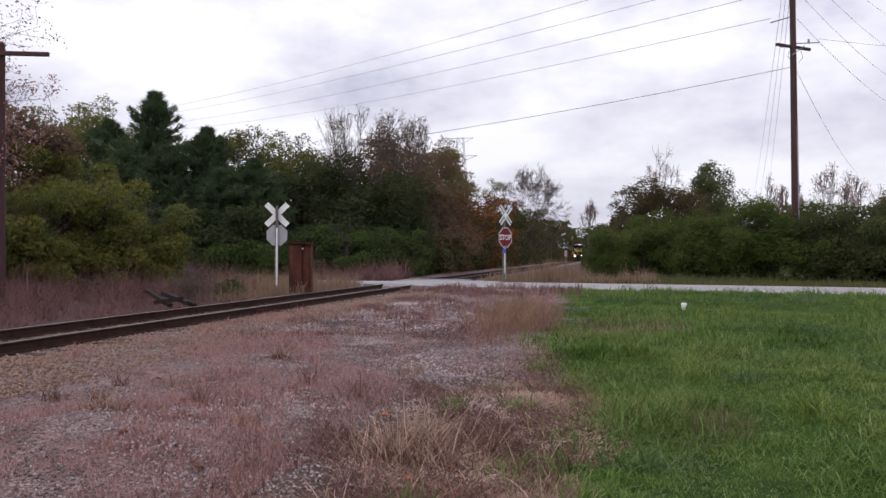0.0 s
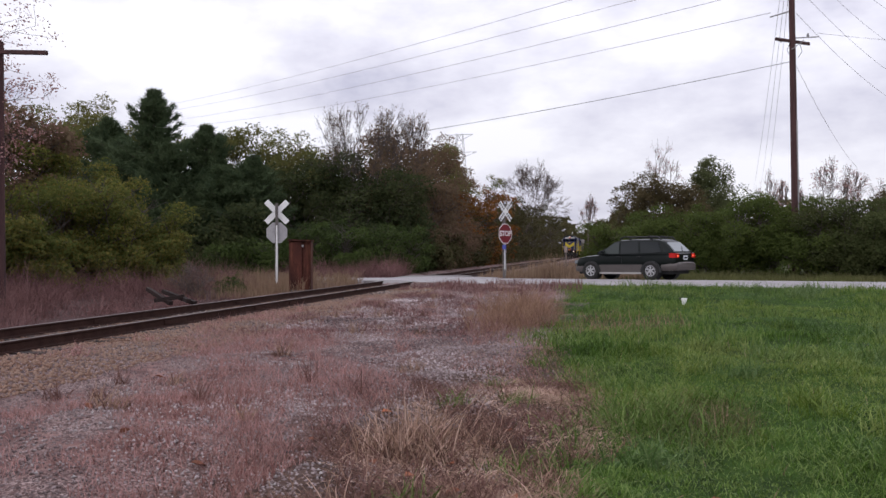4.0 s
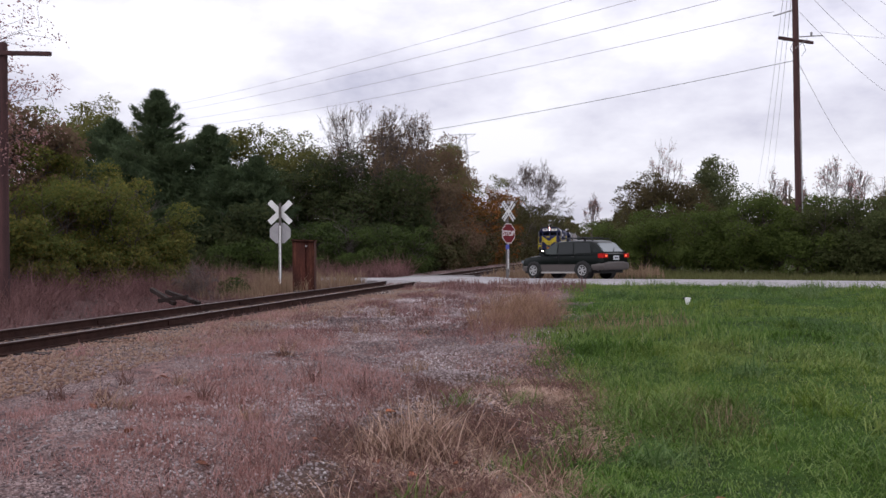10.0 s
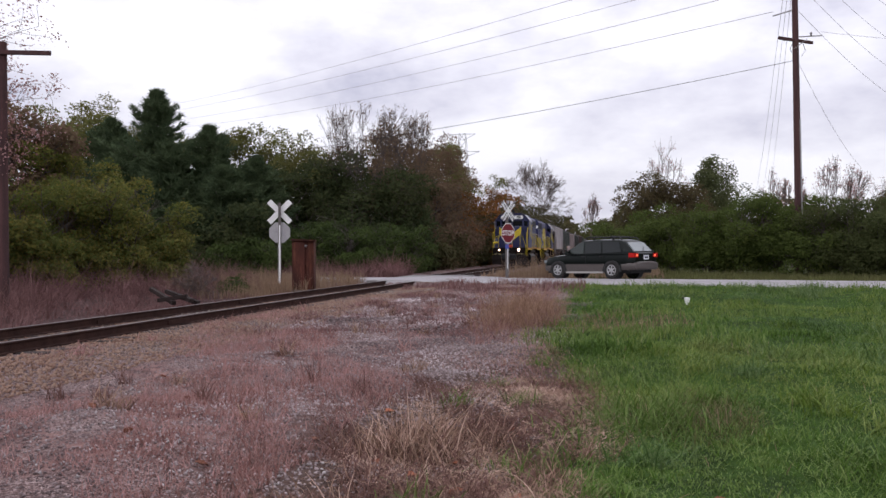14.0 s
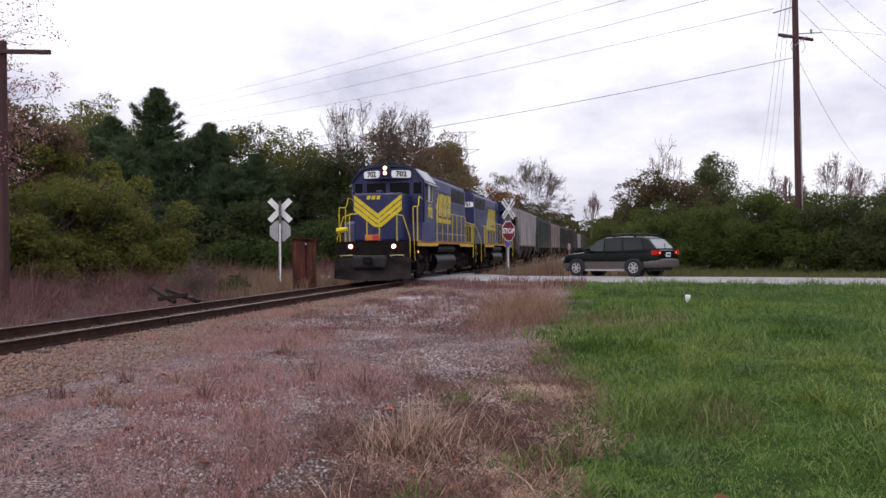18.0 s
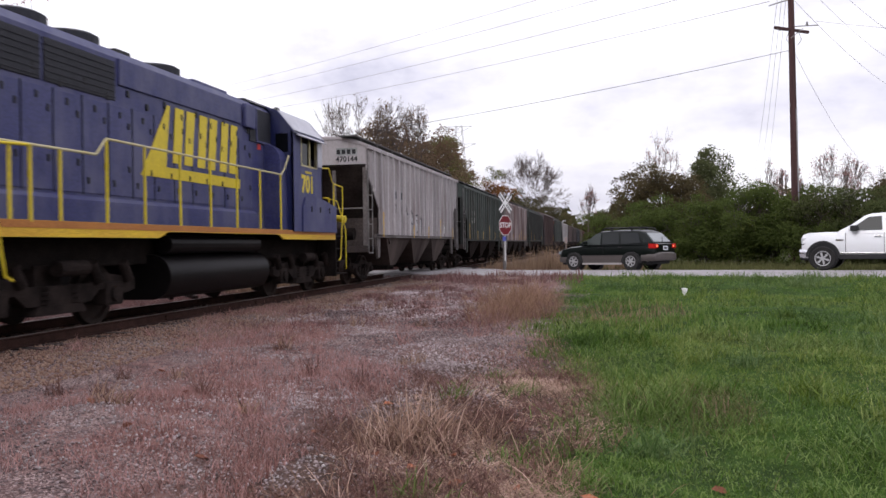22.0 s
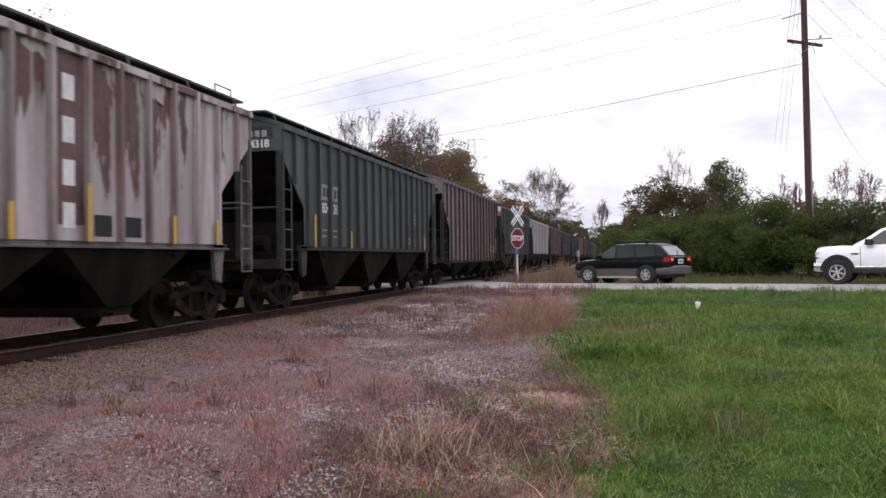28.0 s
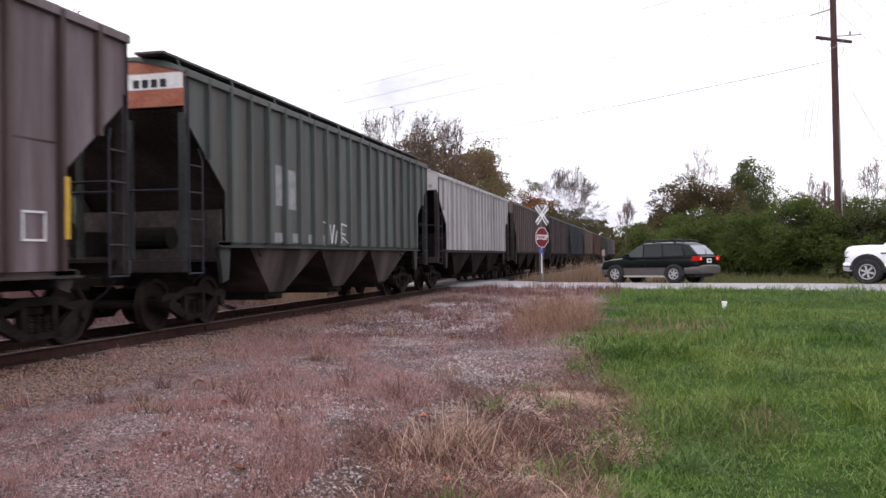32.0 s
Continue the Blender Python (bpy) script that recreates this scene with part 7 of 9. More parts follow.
for _i, (_label, _paint, _ribs, _more, _shift) in enumerate(HOPPERS):
    TRAIN.append((hopper(_label, PAINTS[_paint], _ribs, **_more), 2 * ENGINE_LEN + _i * CAR_LEN + _shift, 0))


# ---- the two road-switcher engines ----
def engine_truck(eng, y):
    g = Geo()
    for s in (-1, 1):
        x0, x1 = (0.98, 1.16) if s > 0 else (-1.16, -0.98)
        g.prism([(-2.0, 0.55), (-2.0, 0.75), (-1.0, 0.86), (-0.75, 0.70), (0.75, 0.70), (1.0, 0.86), (2.0, 0.75), (2.0, 0.55), (1.72, 0.50), (1.0, 0.60), (0.75, 0.42), (-0.75, 0.42), (-1.0, 0.60), (-1.72, 0.50)],
                "x", x0, x1)
        for o in (-1.37, 1.37):
            g.rbox(x0 - 0.03, x1 + 0.03, o - 0.24, o + 0.24, 0.32, 0.70, 0.03)
            g.tube((s * 1.14, o, 0.508), (s * 1.24, o, 0.508), 0.15, 0.13, 14)
        g.prism([(-0.62, 0.28), (0.62, 0.28), (0.5, 0.42), (-0.5, 0.42)], "x", x0 - 0.02, x1 + 0.04)
        for o in (-0.35, 0.35):
            for k in range(4):
                g.tube((s * 1.12, o, 0.44 + k * 0.07), (s * 1.12, o, 0.485 + k * 0.07), 0.10, 0.10, 10)
        for o in (-1.75, -0.9, 0.9, 1.75):
            g.tube((s * 1.2, o, 0.72), (s * 1.2, o + 0.18, 1.02), 0.09, 0.09, 10)
        g.tube((s * 1.2, -0.55, 0.95), (s * 1.2, 0.15, 0.95), 0.12, 0.12, 12)
    g.box(-0.95, 0.95, -0.3, 0.3, 0.6, 1.0)
    tr = part("truck", g, TRUCK, eng)
    tr.matrix_basis = pose(0, y, 0)
    for o in (-1.37, 1.37):
        w = part("wheelset", ENGINE_WHEELS, WHEEL, eng)
        w.matrix_basis = pose(0, y + o, 0.508)
        AXLES.append((w, 0.508, y + o))


def logo_side(eng, s, x, y, z):
    """A slanting yellow emblem: a tall wedge, three leaning blocks with slits, and a bar under them."""
    d = s  # reads the same way on both sides

    def yy(v):
        return y + v * d * 1.55

    def plate(name, pts, parent):
        return part(name, Geo().prism([(yy(p), z + q * 1.12) for p, q in pts], "x", min(x, x + 0.006 * s), max(x, x + 0.006 * s)), YELLOW, parent)
    em = plate("emblem", [(-1.15, -0.36), (1.5, -0.36), (1.51, -0.17), (-0.58, -0.17), (-0.47, 0.88), (-0.53, 0.88)], eng)
    em["label"] = "slanting yellow painted emblem"
    # two leaning bars in the place of each letter
    for k in range(3):
        o, lean = -0.42 + k * 0.64, 0.085
        for p in (o, o + 0.29):
            plate("emblem_bar", [(p, -0.08), (p + 0.21, -0.08), (p + 0.21 + lean, 0.88), (p + lean, 0.88)], em)


def round_board(w, h, depth=0.02, n=6):
    """A flat board with round ends, facing -y."""
    r = h * 0.62
    pts = []
    for cx, cz, a0 in ((w - r, h - r, 0), (-w + r, h - r, 90), (-w + r, -h + r, 180), (w - r, -h + r, 270)):
        for k in range(n):
            a = radians(a0 + 90 * k / (n - 1))
            pts.append((cx + r * math.cos(a), cz + r * math.sin(a)))
    return Geo().prism(pts, "y", -depth, depth)


def engine(number, label, lights):
    """A four-axle hood engine with a low nose; its nose coupler at y = 0."""
    L = ENGINE_LEN
    deck = 1.61
    eng = thing("locomotive", pose(0, 0, 0), label, "locomotive", "cars of the train")
    # frame, walkway, yellow sill
    part("underframe", Geo().rbox(-0.9, 0.9, 0.85, L - 0.85, 0.95, 1.42, 0.03), UNDER, eng)
    part("walkway", Geo().box(-1.5, 1.5, 2.05, L - 2.05, deck - 0.07, deck).box(-0.95, 0.95, 0.95, 2.05, deck - 0.07, deck).box(-0.95, 0.95, L - 2.05, L - 0.95, deck - 0.07, deck), UNDER, eng)
    for s in (-1, 1):
        x = 1.5 * s
        a, b = min(x, x - 0.04 * s), max(x, x - 0.04 * s)
        part("side_sill", Geo().prism([(2.05, deck - 0.20), (5.9, deck - 0.20), (6.2, deck - 0.09), (11.3, deck - 0.09), (11.6, deck - 0.20), (L - 2.05, deck - 0.20), (L - 2.05, deck + 0.03), (2.05, deck + 0.03)],
                                      "x", a, b), SILL_YELLOW, eng, "yellow walkway sill")
        part("sill_stripe", Geo().box(min(x, x + 0.006 * s), max(x, x + 0.006 * s), 2.07, L - 2.07, deck - 0.075, deck + 0.026), SILL_ORANGE, eng, "worn orange stripe along the sill")
        # step wells at the four corners
        for e in (0, 1):
            def yy(v):
                return v if e == 0 else L - v
            for k in range(4):
                z = 0.42 + 0.36 * k
                part("step", Geo().box(min(s * 0.98, s * 1.5), max(s * 0.98, s * 1.5), min(yy(1.0 + k * 0.09), yy(1.98)), max(yy(1.0 + k * 0.09), yy(1.98)), z, z + 0.04), TRUCK, eng)
            part("step_side", Geo().prism([(yy(1.98), 0.38), (yy(2.06), 0.38), (yy(2.06), deck), (yy(1.98), deck)], "x", min(s * 0.96, s * 1.5), max(s * 0.96, s * 1.5)), UNDER, eng)
            part("step_back", Geo().box(min(s * 0.94, s * 0.98), max(s * 0.94, s * 0.98), min(yy(0.95), yy(2.05)), max(yy(0.95), yy(2.05)), 0.38, deck - 0.05), UNDER, eng)
            # grab rails at the steps
            grab = [(s * 1.5, yy(2.3), deck - 0.78), (s * 1.5, yy(2.16), deck - 0.72), (s * 1.5, yy(2.1), deck - 0.45), (s * 1.5, yy(1.9), deck + 0.6), (s * 1.5, yy(1.92), deck + 1.0), (s * 1.5, yy(2.65), deck + 1.04)]
            if e == 0:
                grab += [(s * 1.5, yy(2.85), deck + 1.1), (s * 1.48, yy(3.05), deck + 1.45), (s * 1.46, yy(3.75), deck + 1.40)]
                # at the nose they stand forward and tall
                grab = [(x, y - 0.55, z + (0.33 if z > deck else 0.0)) for x, y, z in grab]
            part("grab_rail", Geo().rail(grab, 0.020), YELLOW, eng)
            py, pz = (2.13, deck + 1.37) if e == 0 else (L - 2.68, deck + 1.04)
            part("rail_post", Geo().rail([(s * 1.49, py, deck), (s * 1.49, py, pz)], 0.026), YELLOW, eng)
            part("grab_rail", Geo().rail([(s * 1.46, yy(0.98), 0.55), (s * 1.46, yy(0.98), deck + 0.1), (s * 1.2, yy(0.96), deck + 0.95), (s * 0.85, yy(0.95), deck + 1.05)], 0.018), YELLOW, eng)
        rail_x = 1.47 * s
        hr = part("handrail", Geo().rail([(rail_x, 5.45, 3.45), (rail_x, 5.72, 3.12), (rail_x, 5.95, 2.95), (rail_x, 13.1, 2.95), (rail_x, 13.38, 2.68), (rail_x, L - 1.25, 2.65)], 0.021), RAILGREY, eng, "worn yellow side handrail")
        for y, z in ((6.0, 2.95), (7.2, 2.95), (8.4, 2.95), (9.6, 2.95), (10.8, 2.95), (12.0, 2.95), (13.1, 2.95), (14.25, 2.67), (15.3, 2.66)):
            part("post", Geo().rbox(rail_x - 0.016, rail_x + 0.016, y - 0.023, y + 0.023, deck, z, 0.006), YELLOW, hr)
        # fuel tank side and air reservoirs
        part("air_reservoir", Geo().tube((s * 1.18, 6.9, 1.30), (s * 1.18, 10.9, 1.30), 0.17, 0.17, 14), TANK, eng)
    for e in (0, 1):
        def yy(v):
            return v if e == 0 else L - v
        part("end_rail", Geo().rail([(-0.95, yy(0.97), deck), (-0.95, yy(0.97), deck + 1.05), (-0.25, yy(0.97), deck + 1.08), (-0.25, yy(0.97), deck)], 0.021), YELLOW, eng)
        part("end_rail", Geo().rail([(0.95, yy(0.97), deck), (0.95, yy(0.97), deck + 1.05), (0.25, yy(0.97), deck + 1.08), (0.25, yy(0.97), deck)], 0.021), YELLOW, eng)
        part("end_plate", Geo().box(-1.45, 1.45, min(yy(0.88), yy(0.95)), max(yy(0.88), yy(0.95)), 0.95, deck - 0.02), UNDER, eng)
        part("tread_plate", Geo().rbox(-0.28, 0.30, min(yy(0.80), yy(0.9)), max(yy(0.80), yy(0.9)), deck + 0.02, deck + 0.24, 0.02), ORANGE, eng, "orange drop plate between the end rails")
        part("red_plate", Geo().box(0.02, 0.28, min(yy(0.785), yy(0.80)), max(yy(0.785), yy(0.80)), deck + 0.04, deck + 0.22), RED, eng, "red warning plate")
        c = part("coupler", COUPLER, UNDER, eng)
        c.matrix_basis = pose(0, 0, 0) if e == 0 else pose(0, L, 0, 0, 0, 180)
        part("air_hoses", Geo().rail([(0.5, yy(0.86), 1.0), (0.55, yy(0.7), 0.7), (0.35, yy(0.55), 0.5)], 0.03).rail([(-0.5, yy(0.86), 1.0), (-0.6, yy(0.7), 0.65), (-0.4, yy(0.55), 0.45)], 0.03)
             .rail([(0.85, yy(0.86), 1.05), (0.8, yy(0.72), 0.75), (0.62, yy(0.6), 0.6)], 0.025), BLACK, eng)
        for s in (-1, 1):
            part("step_lamp_bracket", Geo().rail([(s * 1.25, yy(0.86), 0.98), (s * 1.25, yy(0.7), 1.06), (s * 0.75, yy(0.7), 1.06), (s * 0.75, yy(0.86), 0.98)], 0.018), RAILGREY, eng)
    # plow
    g = Geo()
    g.add([(-1.52, 0.90, 0.98), (-0.62, 0.62, 0.98), (0.62, 0.62, 0.98), (1.52, 0.90, 0.98), (-1.52, 0.72, 0.16), (-0.5, 0.32, 0.10), (0.5, 0.32, 0.10), (1.52, 0.72, 0.16)],
          [(0, 1, 5, 4), (1, 2, 6, 5), (2, 3, 7, 6)])
    g.add([(-1.52, 0.94, 0.98), (-0.62, 0.68, 0.98), (0.62, 0.68, 0.98), (1.52, 0.94, 0.98), (-1.52, 0.78, 0.16), (-0.5, 0.38, 0.10), (0.5, 0.38, 0.10), (1.52, 0.78, 0.16)],
          [(4, 5, 1, 0), (5, 6, 2, 1), (6, 7, 3, 2)])
    if lights:
        part("plow", g, PLOW, eng, "worn steel snow plow")
        part("plow_opening", Geo().rbox(-0.66, 0.66, 0.30, 0.66, 0.56, 1.06, 0.10), BLACK, eng)
        part("coupler_pocket", Geo().rbox(-0.30, 0.30, 0.30, 0.5, 0.70, 0.98, 0.05), BLACK, eng)
    # tank
    part("fuel_tank", Geo().prism([(u * (1.0 + 0.37 * math.cos(q)), 0.71 + 0.41 * math.sin(q)) for u, qs in ((-1, range(90, -91, -15)), (1, range(-90, 91, 15))) for q in map(math.radians, qs)], "y", 6.5, 11.0), TANK, eng, "grimy fuel tank", True)
    # nose with its yellow chevron
    ny, nw, nz = 1.65, 0.99, 3.51
    part("nose", Geo().rbox(-nw, nw, ny, 3.4, deck, nz, 0.07), BLUE, eng)
    # three stripes a side, cut level at the foot
    foot = nz - 1.34
    for k in range(3):
        for s in (-1, 1):
            top, w, wide, fall = nz - 0.05 - k * 0.225, nw - 0.01, 0.178, 0.77
            pts = [(w, top), (w, top - wide)]
            low = top - wide - fall
            if low < foot:
                pts.append((w * (foot - low) / fall, foot))
                mid = top - fall
                pts += [(w * (foot - mid) / fall, foot)] if mid < foot else [(0.0, foot), (0.0, mid)]
            else:
                pts += [(0.0, low), (0.0, top - fall)]
            part("chevron_stripe", Geo().prism([(s * px, pz) for px, pz in pts], "y", ny - 0.012 - 0.0015 * (s > 0), ny), YELLOW, eng)
    g = Geo()
    for k in range(3):
        g.prism([(-0.46 + k * 0.20, nz - 0.25), (-0.32 + k * 0.20, nz - 0.25), (-0.28 + k * 0.20, nz - 0.10), (-0.42 + k * 0.20, nz - 0.10)], "y", ny - 0.008, ny)
    part("nose_emblem", g, YELLOW, eng)
    part("nose_hatch", Geo().rbox(-0.12, 0.12, ny + 0.2, ny + 0.5, nz - 0.01, nz + 0.12, 0.02), BLUE, eng)
    # cab: walls with openings
    c0, c1, hw, ez = 3.2, 5.35, 1.53, 4.08
    for y in (c0, c1 - 0.06):
        g = Geo()
        front = y == c0
        # wall pieces round the window band
        g.box(-hw, hw, y, y + 0.06, deck, 3.56 if front else 3.56)
        g.prism([(-hw, 4.02), (hw, 4.02), (hw, ez), (1.15, 4.54), (0.75, 4.70), (-0.75, 4.70), (-1.15, 4.54), (-hw, ez)], "y", y, y + 0.06)
        for a, b in ((-hw, -1.42), (-1.08, -0.92), (-0.08, 0.08), (0.92, 1.08), (1.42, hw)):
            g.box(a, b, y, y + 0.06, 3.56, 4.02)
        part("cab_wall", g, BLUE, eng)
        for a, b in ((-1.42, -1.08), (-0.92, -0.08), (0.08, 0.92), (1.08, 1.42)):
            part("window_pane", Geo().box(a, b, y + 0.02, y + 0.03, 3.56, 4.02), DARKGLASS, eng)
    for s in (-1, 1):
        a, b = min(s * hw, s * (hw - 0.05)), max(s * hw, s * (hw - 0.05))
        g = Geo().box(a, b, c0, c1, deck, 3.30).box(a, b, c0, c1, 3.98, ez).box(a, b, c0, c0 + 0.42, 3.30, 3.98).box(a, b, c0 + 1.55, c1, 3.30, 3.98)
        part("cab_side", g, HOODBLUE, eng)
        part("window_pane", Geo().box(s * (hw - 0.03) - 0.004, s * (hw - 0.03) + 0.004, c0 + 0.95, c0 + 1.55, 3.30, 3.98), DARKGLASS, eng)
        part("window_frame", Geo().box(a - 0.01, b + 0.01, c0 + 0.40, c0 + 0.44, 3.28, 4.00).box(a - 0.01, b + 0.01, c0 + 0.92, c0 + 0.97, 3.28, 4.00).box(a - 0.01, b + 0.01, c0 + 1.54, c0 + 1.58, 3.28, 4.00)
             .box(a - 0.01, b + 0.01, c0 + 0.40, c0 + 1.58, 3.26, 3.30), RAILGREY, eng)
        part("window_wing", Geo().rbox(s * (hw + 0.10) - 0.012, s * (hw + 0.10) + 0.012, c0 + 0.30, c0 + 0.62, 3.31, 3.98, 0.01), ROOFGREY, eng, "pale wind deflector beside the cab window")
        part("sun_visor", Geo().prism([(s * (hw + 0.01), 4.01), (s * (hw + 0.20), 3.93), (s * (hw + 0.21), 3.95), (s * (hw + 0.01), 4.06)], "y", c0 + 0.2, c1 - 0.2), ROOFGREY, eng, "pale visor over the cab window")
        letters("cab_number", number, 0.60, YELLOW, eng, pose(s * (hw + 0.002), c0 + 1.12, 2.80, 90, 0, 90 * s), 0.004, "yellow painted number", 0.022)
        g = Geo()
        for k in range(4):
            g.box(min(s * hw, s * (hw + 0.006)), max(s * hw, s * (hw + 0.006)), c0 + 0.82 + k * 0.12, c0 + 0.91 + k * 0.12, 3.10, 3.16)
        part("small_lettering", g, YELLOW, eng)
    part("cab_roof", Geo().prism([(-hw - 0.04, ez), (-1.16, 4.58), (-0.75, 4.74), (0.75, 4.74), (1.16, 4.58), (hw + 0.04, ez), (hw + 0.04, ez - 0.05), (1.13, 4.52), (0.72, 4.68), (-0.72, 4.68), (-1.13, 4.52), (-hw - 0.04, ez - 0.05)],
                                 "y", c0 - 0.12, c1 + 0.05), BLUE, eng)
    for s in (-1, 1):
        # pale sheet that puts the sky's reflection on the blue roof slope
        part("roof_sheet", Geo().prism([(s * 1.17, 4.585), (s * (hw + 0.045), ez + 0.005), (s * (hw + 0.055), ez + 0.015), (s * 1.17, 4.60)], "y", c0 + 0.1, c1 + 0.04), ROOFGREY, eng, "pale sky reflection on the cab's sloping roof")
    # number boards, turned outwards on a wedge
    part("board_housing", Geo().prism([(-1.06, c0), (-0.17, c0 - 0.36), (0.17, c0 - 0.36), (1.06, c0)], "z", 4.17, 4.57), BLUE, eng)
    for s in (-1, 1):
        face = pose(s * 0.62, c0 - 0.20, 4.36, 0, 0, 22 * s)
        bd = part("number_board", round_board(0.40, 0.15), BOARD, eng, "white lit number board with black figures")
        bd.matrix_basis = face
        letters("board_number", number, 0.30, BLACK, bd, pose(0, -0.025, -0.005, 90, 0, 0), 0.004, "", 0.012)
    part("headlight_housing", Geo().rbox(-0.16, 0.16, c0 - 0.42, c0, 4.26, 4.74, 0.04), BLACK, eng)
    for z in (4.60, 4.39):
        hl = part("headlight", Geo().lathe([(0.02, -0.02), (0.085, -0.02), (0.09, 0.0)], (0, c0 - 0.425, z), "y", 16), LAMP_RING if lights else GLASSLENS, eng, "glowing headlight reflector" if lights else "unlit headlight")
        part("bulb", Geo().lathe([(0.01, -0.035), (0.04, -0.03), (0.05, 0.0)], (0, c0 - 0.425, z), "y", 12), LAMP if lights else GLASSLENS, hl)
    for s in (-1, 1):
        dl = part("ditch_light", Geo().lathe([(0.02, -0.02), (0.085, -0.02), (0.095, 0.05), (0.095, 0.12)], (s * 0.86, 0.80, 1.40), "y", 16), LAMP_RING if lights else GLASSLENS, eng, "glowing ditch light reflector" if lights else "unlit ditch light")
        part("bulb", Geo().lathe([(0.01, -0.035), (0.055, -0.03), (0.06, 0.0)], (s * 0.86, 0.80, 1.40), "y", 12), LAMP if lights else GLASSLENS, dl)
        part("ditch_light_mount", Geo().rbox(s * 0.86 - 0.13, s * 0.86 + 0.13, 0.84, 0.98, 1.20, 1.52, 0.02), UNDER, eng)
    part("horn", Geo().lathe([(0.03, 0.45), (0.05, 0.2), (0.09, 0.06), (0.15, 0.0), (0.13, 0.02)], (0.12, c0 - 0.1, 4.95), "y", 14).lathe([(0.03, 0.45), (0.05, 0.2), (0.08, 0.06), (0.12, 0.0), (0.1, 0.02)], (-0.28, c0 + 0.1, 4.90), "y", 14)
         .box(-0.35, 0.2, c0 + 0.3, c0 + 0.38, 4.70, 4.86), BLACK, eng, smooth=True)
    # long hood
    h0, h1, w, top = 5.35, L - 1.62, 0.95, 4.70
    sec = [(-w, deck), (w, deck), (w, top - 0.22), (w - 0.10, top - 0.07), (w - 0.30, top), (-w + 0.30, top), (-w + 0.10, top - 0.07), (-w, top - 0.22)]
    part("long_hood", Geo().prism(sec, "y", h0, h1), HOODBLUE, eng, "blue hood with dusty chalky panels, sky sheen in the colour")
    # rounded bulge of the blower beside the cab
    for s in (-1, 1):
        bulge = [(s * w, deck)] + [(s * (w + 0.42 * math.cos(radians(a))), 3.30 + 0.42 * math.sin(radians(a))) for a in (0, 18, 36, 54, 72, 90)]
        bulge.insert(1, (s * (w + 0.42), deck))
        part("blower_housing", Geo().prism(bulge, "y", h0, h0 + (0.95 if s > 0 else 0.40)), HOODBLUE, eng, "rounded blower housing", True)
        a, b = min(s * w, s * (w + 0.02)), max(s * w, s * (w + 0.02))

        def proud(d0, d1):
            return min(s * (w + d0), s * (w + d1)), max(s * (w + d0), s * (w + d1))
        part("air_intake", Geo().box(*proud(0, 0.03), h0 + 0.02, h0 + 1.25, 3.70, 4.50), GRILLE, eng, "black intake screen behind the cab")
        part("intake_frame", Geo().rbox(*proud(0, 0.05), h0 + 0.86, h0 + 0.92, 3.72, 4.50, 0.01).rbox(*proud(0, 0.05), h0 + 0.02, h0 + 0.92, 3.70, 3.76, 0.01), HOODBLUE, eng)
        part("filter_box", Geo().rbox(*proud(0, 0.10), h0 + 1.05, h0 + 1.62, 3.98, 4.52, 0.03), HOODBLUE, eng, "raised filter box on the hood side")
        # upper hood cover with its lower lip
        part("upper_cover", Geo().rbox(*proud(0, 0.035), h0 + 1.70, h1 - 4.05, 4.02, 4.49, 0.02), HOODBLUE, eng)
        for y in (h1 - 3.95, h1 - 2.02):
            rg = part("radiator_grille", Geo().rbox(*proud(0, 0.02), y, y + 1.86, 3.74, 4.40, 0.015), GRILLE, eng, "black radiator grille")
            for k in range(6):
                part("slat", Geo().box(*proud(0.02, 0.032), y + 0.03, y + 1.83, 3.79 + k * 0.10, 3.815 + k * 0.10), GRILLE, rg)
        # access doors with seams and latches
        for k in range(12):
            y = h0 + 1.15 + k * 0.72
            if y > h1 - 0.75:
                break
            d = part("hood_door", Geo().rbox(*proud(0, 0.016), y, y + 0.685, deck + 0.52, 3.66, 0.008), HOODBLUE, eng)
            part("seam", Geo().box(*proud(0.0, 0.0175), y + 0.687, y + 0.703, deck + 0.5, 3.68), SEAM, d)
            for zz, dy in ((3.30, 0.08), (3.46, 0.34), (2.55, 0.08), (2.28, 0.54)):
                part("latch", Geo().rbox(*proud(0.016, 0.034), y + dy, y + dy + 0.055, zz, zz + 0.11, 0.008), BLACK, d)
        for k in range(13):
            y = h0 + 1.3 + k * 0.62
            if y < h1 - 0.3:
                part("lifting_lug", Geo().rbox(*proud(0, 0.03), y, y + 0.07, 3.86 - 0.14 * (k % 2), 3.98 - 0.14 * (k % 2), 0.01), BLACK, eng)
        part("hood_sill_box", Geo().prism([(s * w, deck), (s * (w + 0.09), deck), (s * (w + 0.09), deck + 0.40), (s * w, deck + 0.47)], "y", h0 + 1.0, h1 - 0.05), HOODBLUE, eng, "low box along the hood's foot")
        logo_side(eng, s, s * (w + 0.02), 9.5, 2.95)
    # battery box along the cab on the driver's side
    part("battery_box", Geo().prism([(2.12, deck), (4.75, deck), (4.75, deck + 0.62), (4.55, deck + 0.88), (3.6, deck + 0.92), (2.12, deck + 0.72)], "x", -1.56, -0.98), HOODBLUE, eng, "chalky blue battery box on the walkway, sky sheen in the colour")
    part("battery_box", Geo().prism([(2.72, deck), (5.3, deck), (5.3, deck + 0.78), (2.72, deck + 0.76)], "x", 0.98, 1.55), HOODBLUE, eng, "chalky blue battery box on the walkway, sky sheen in the colour")
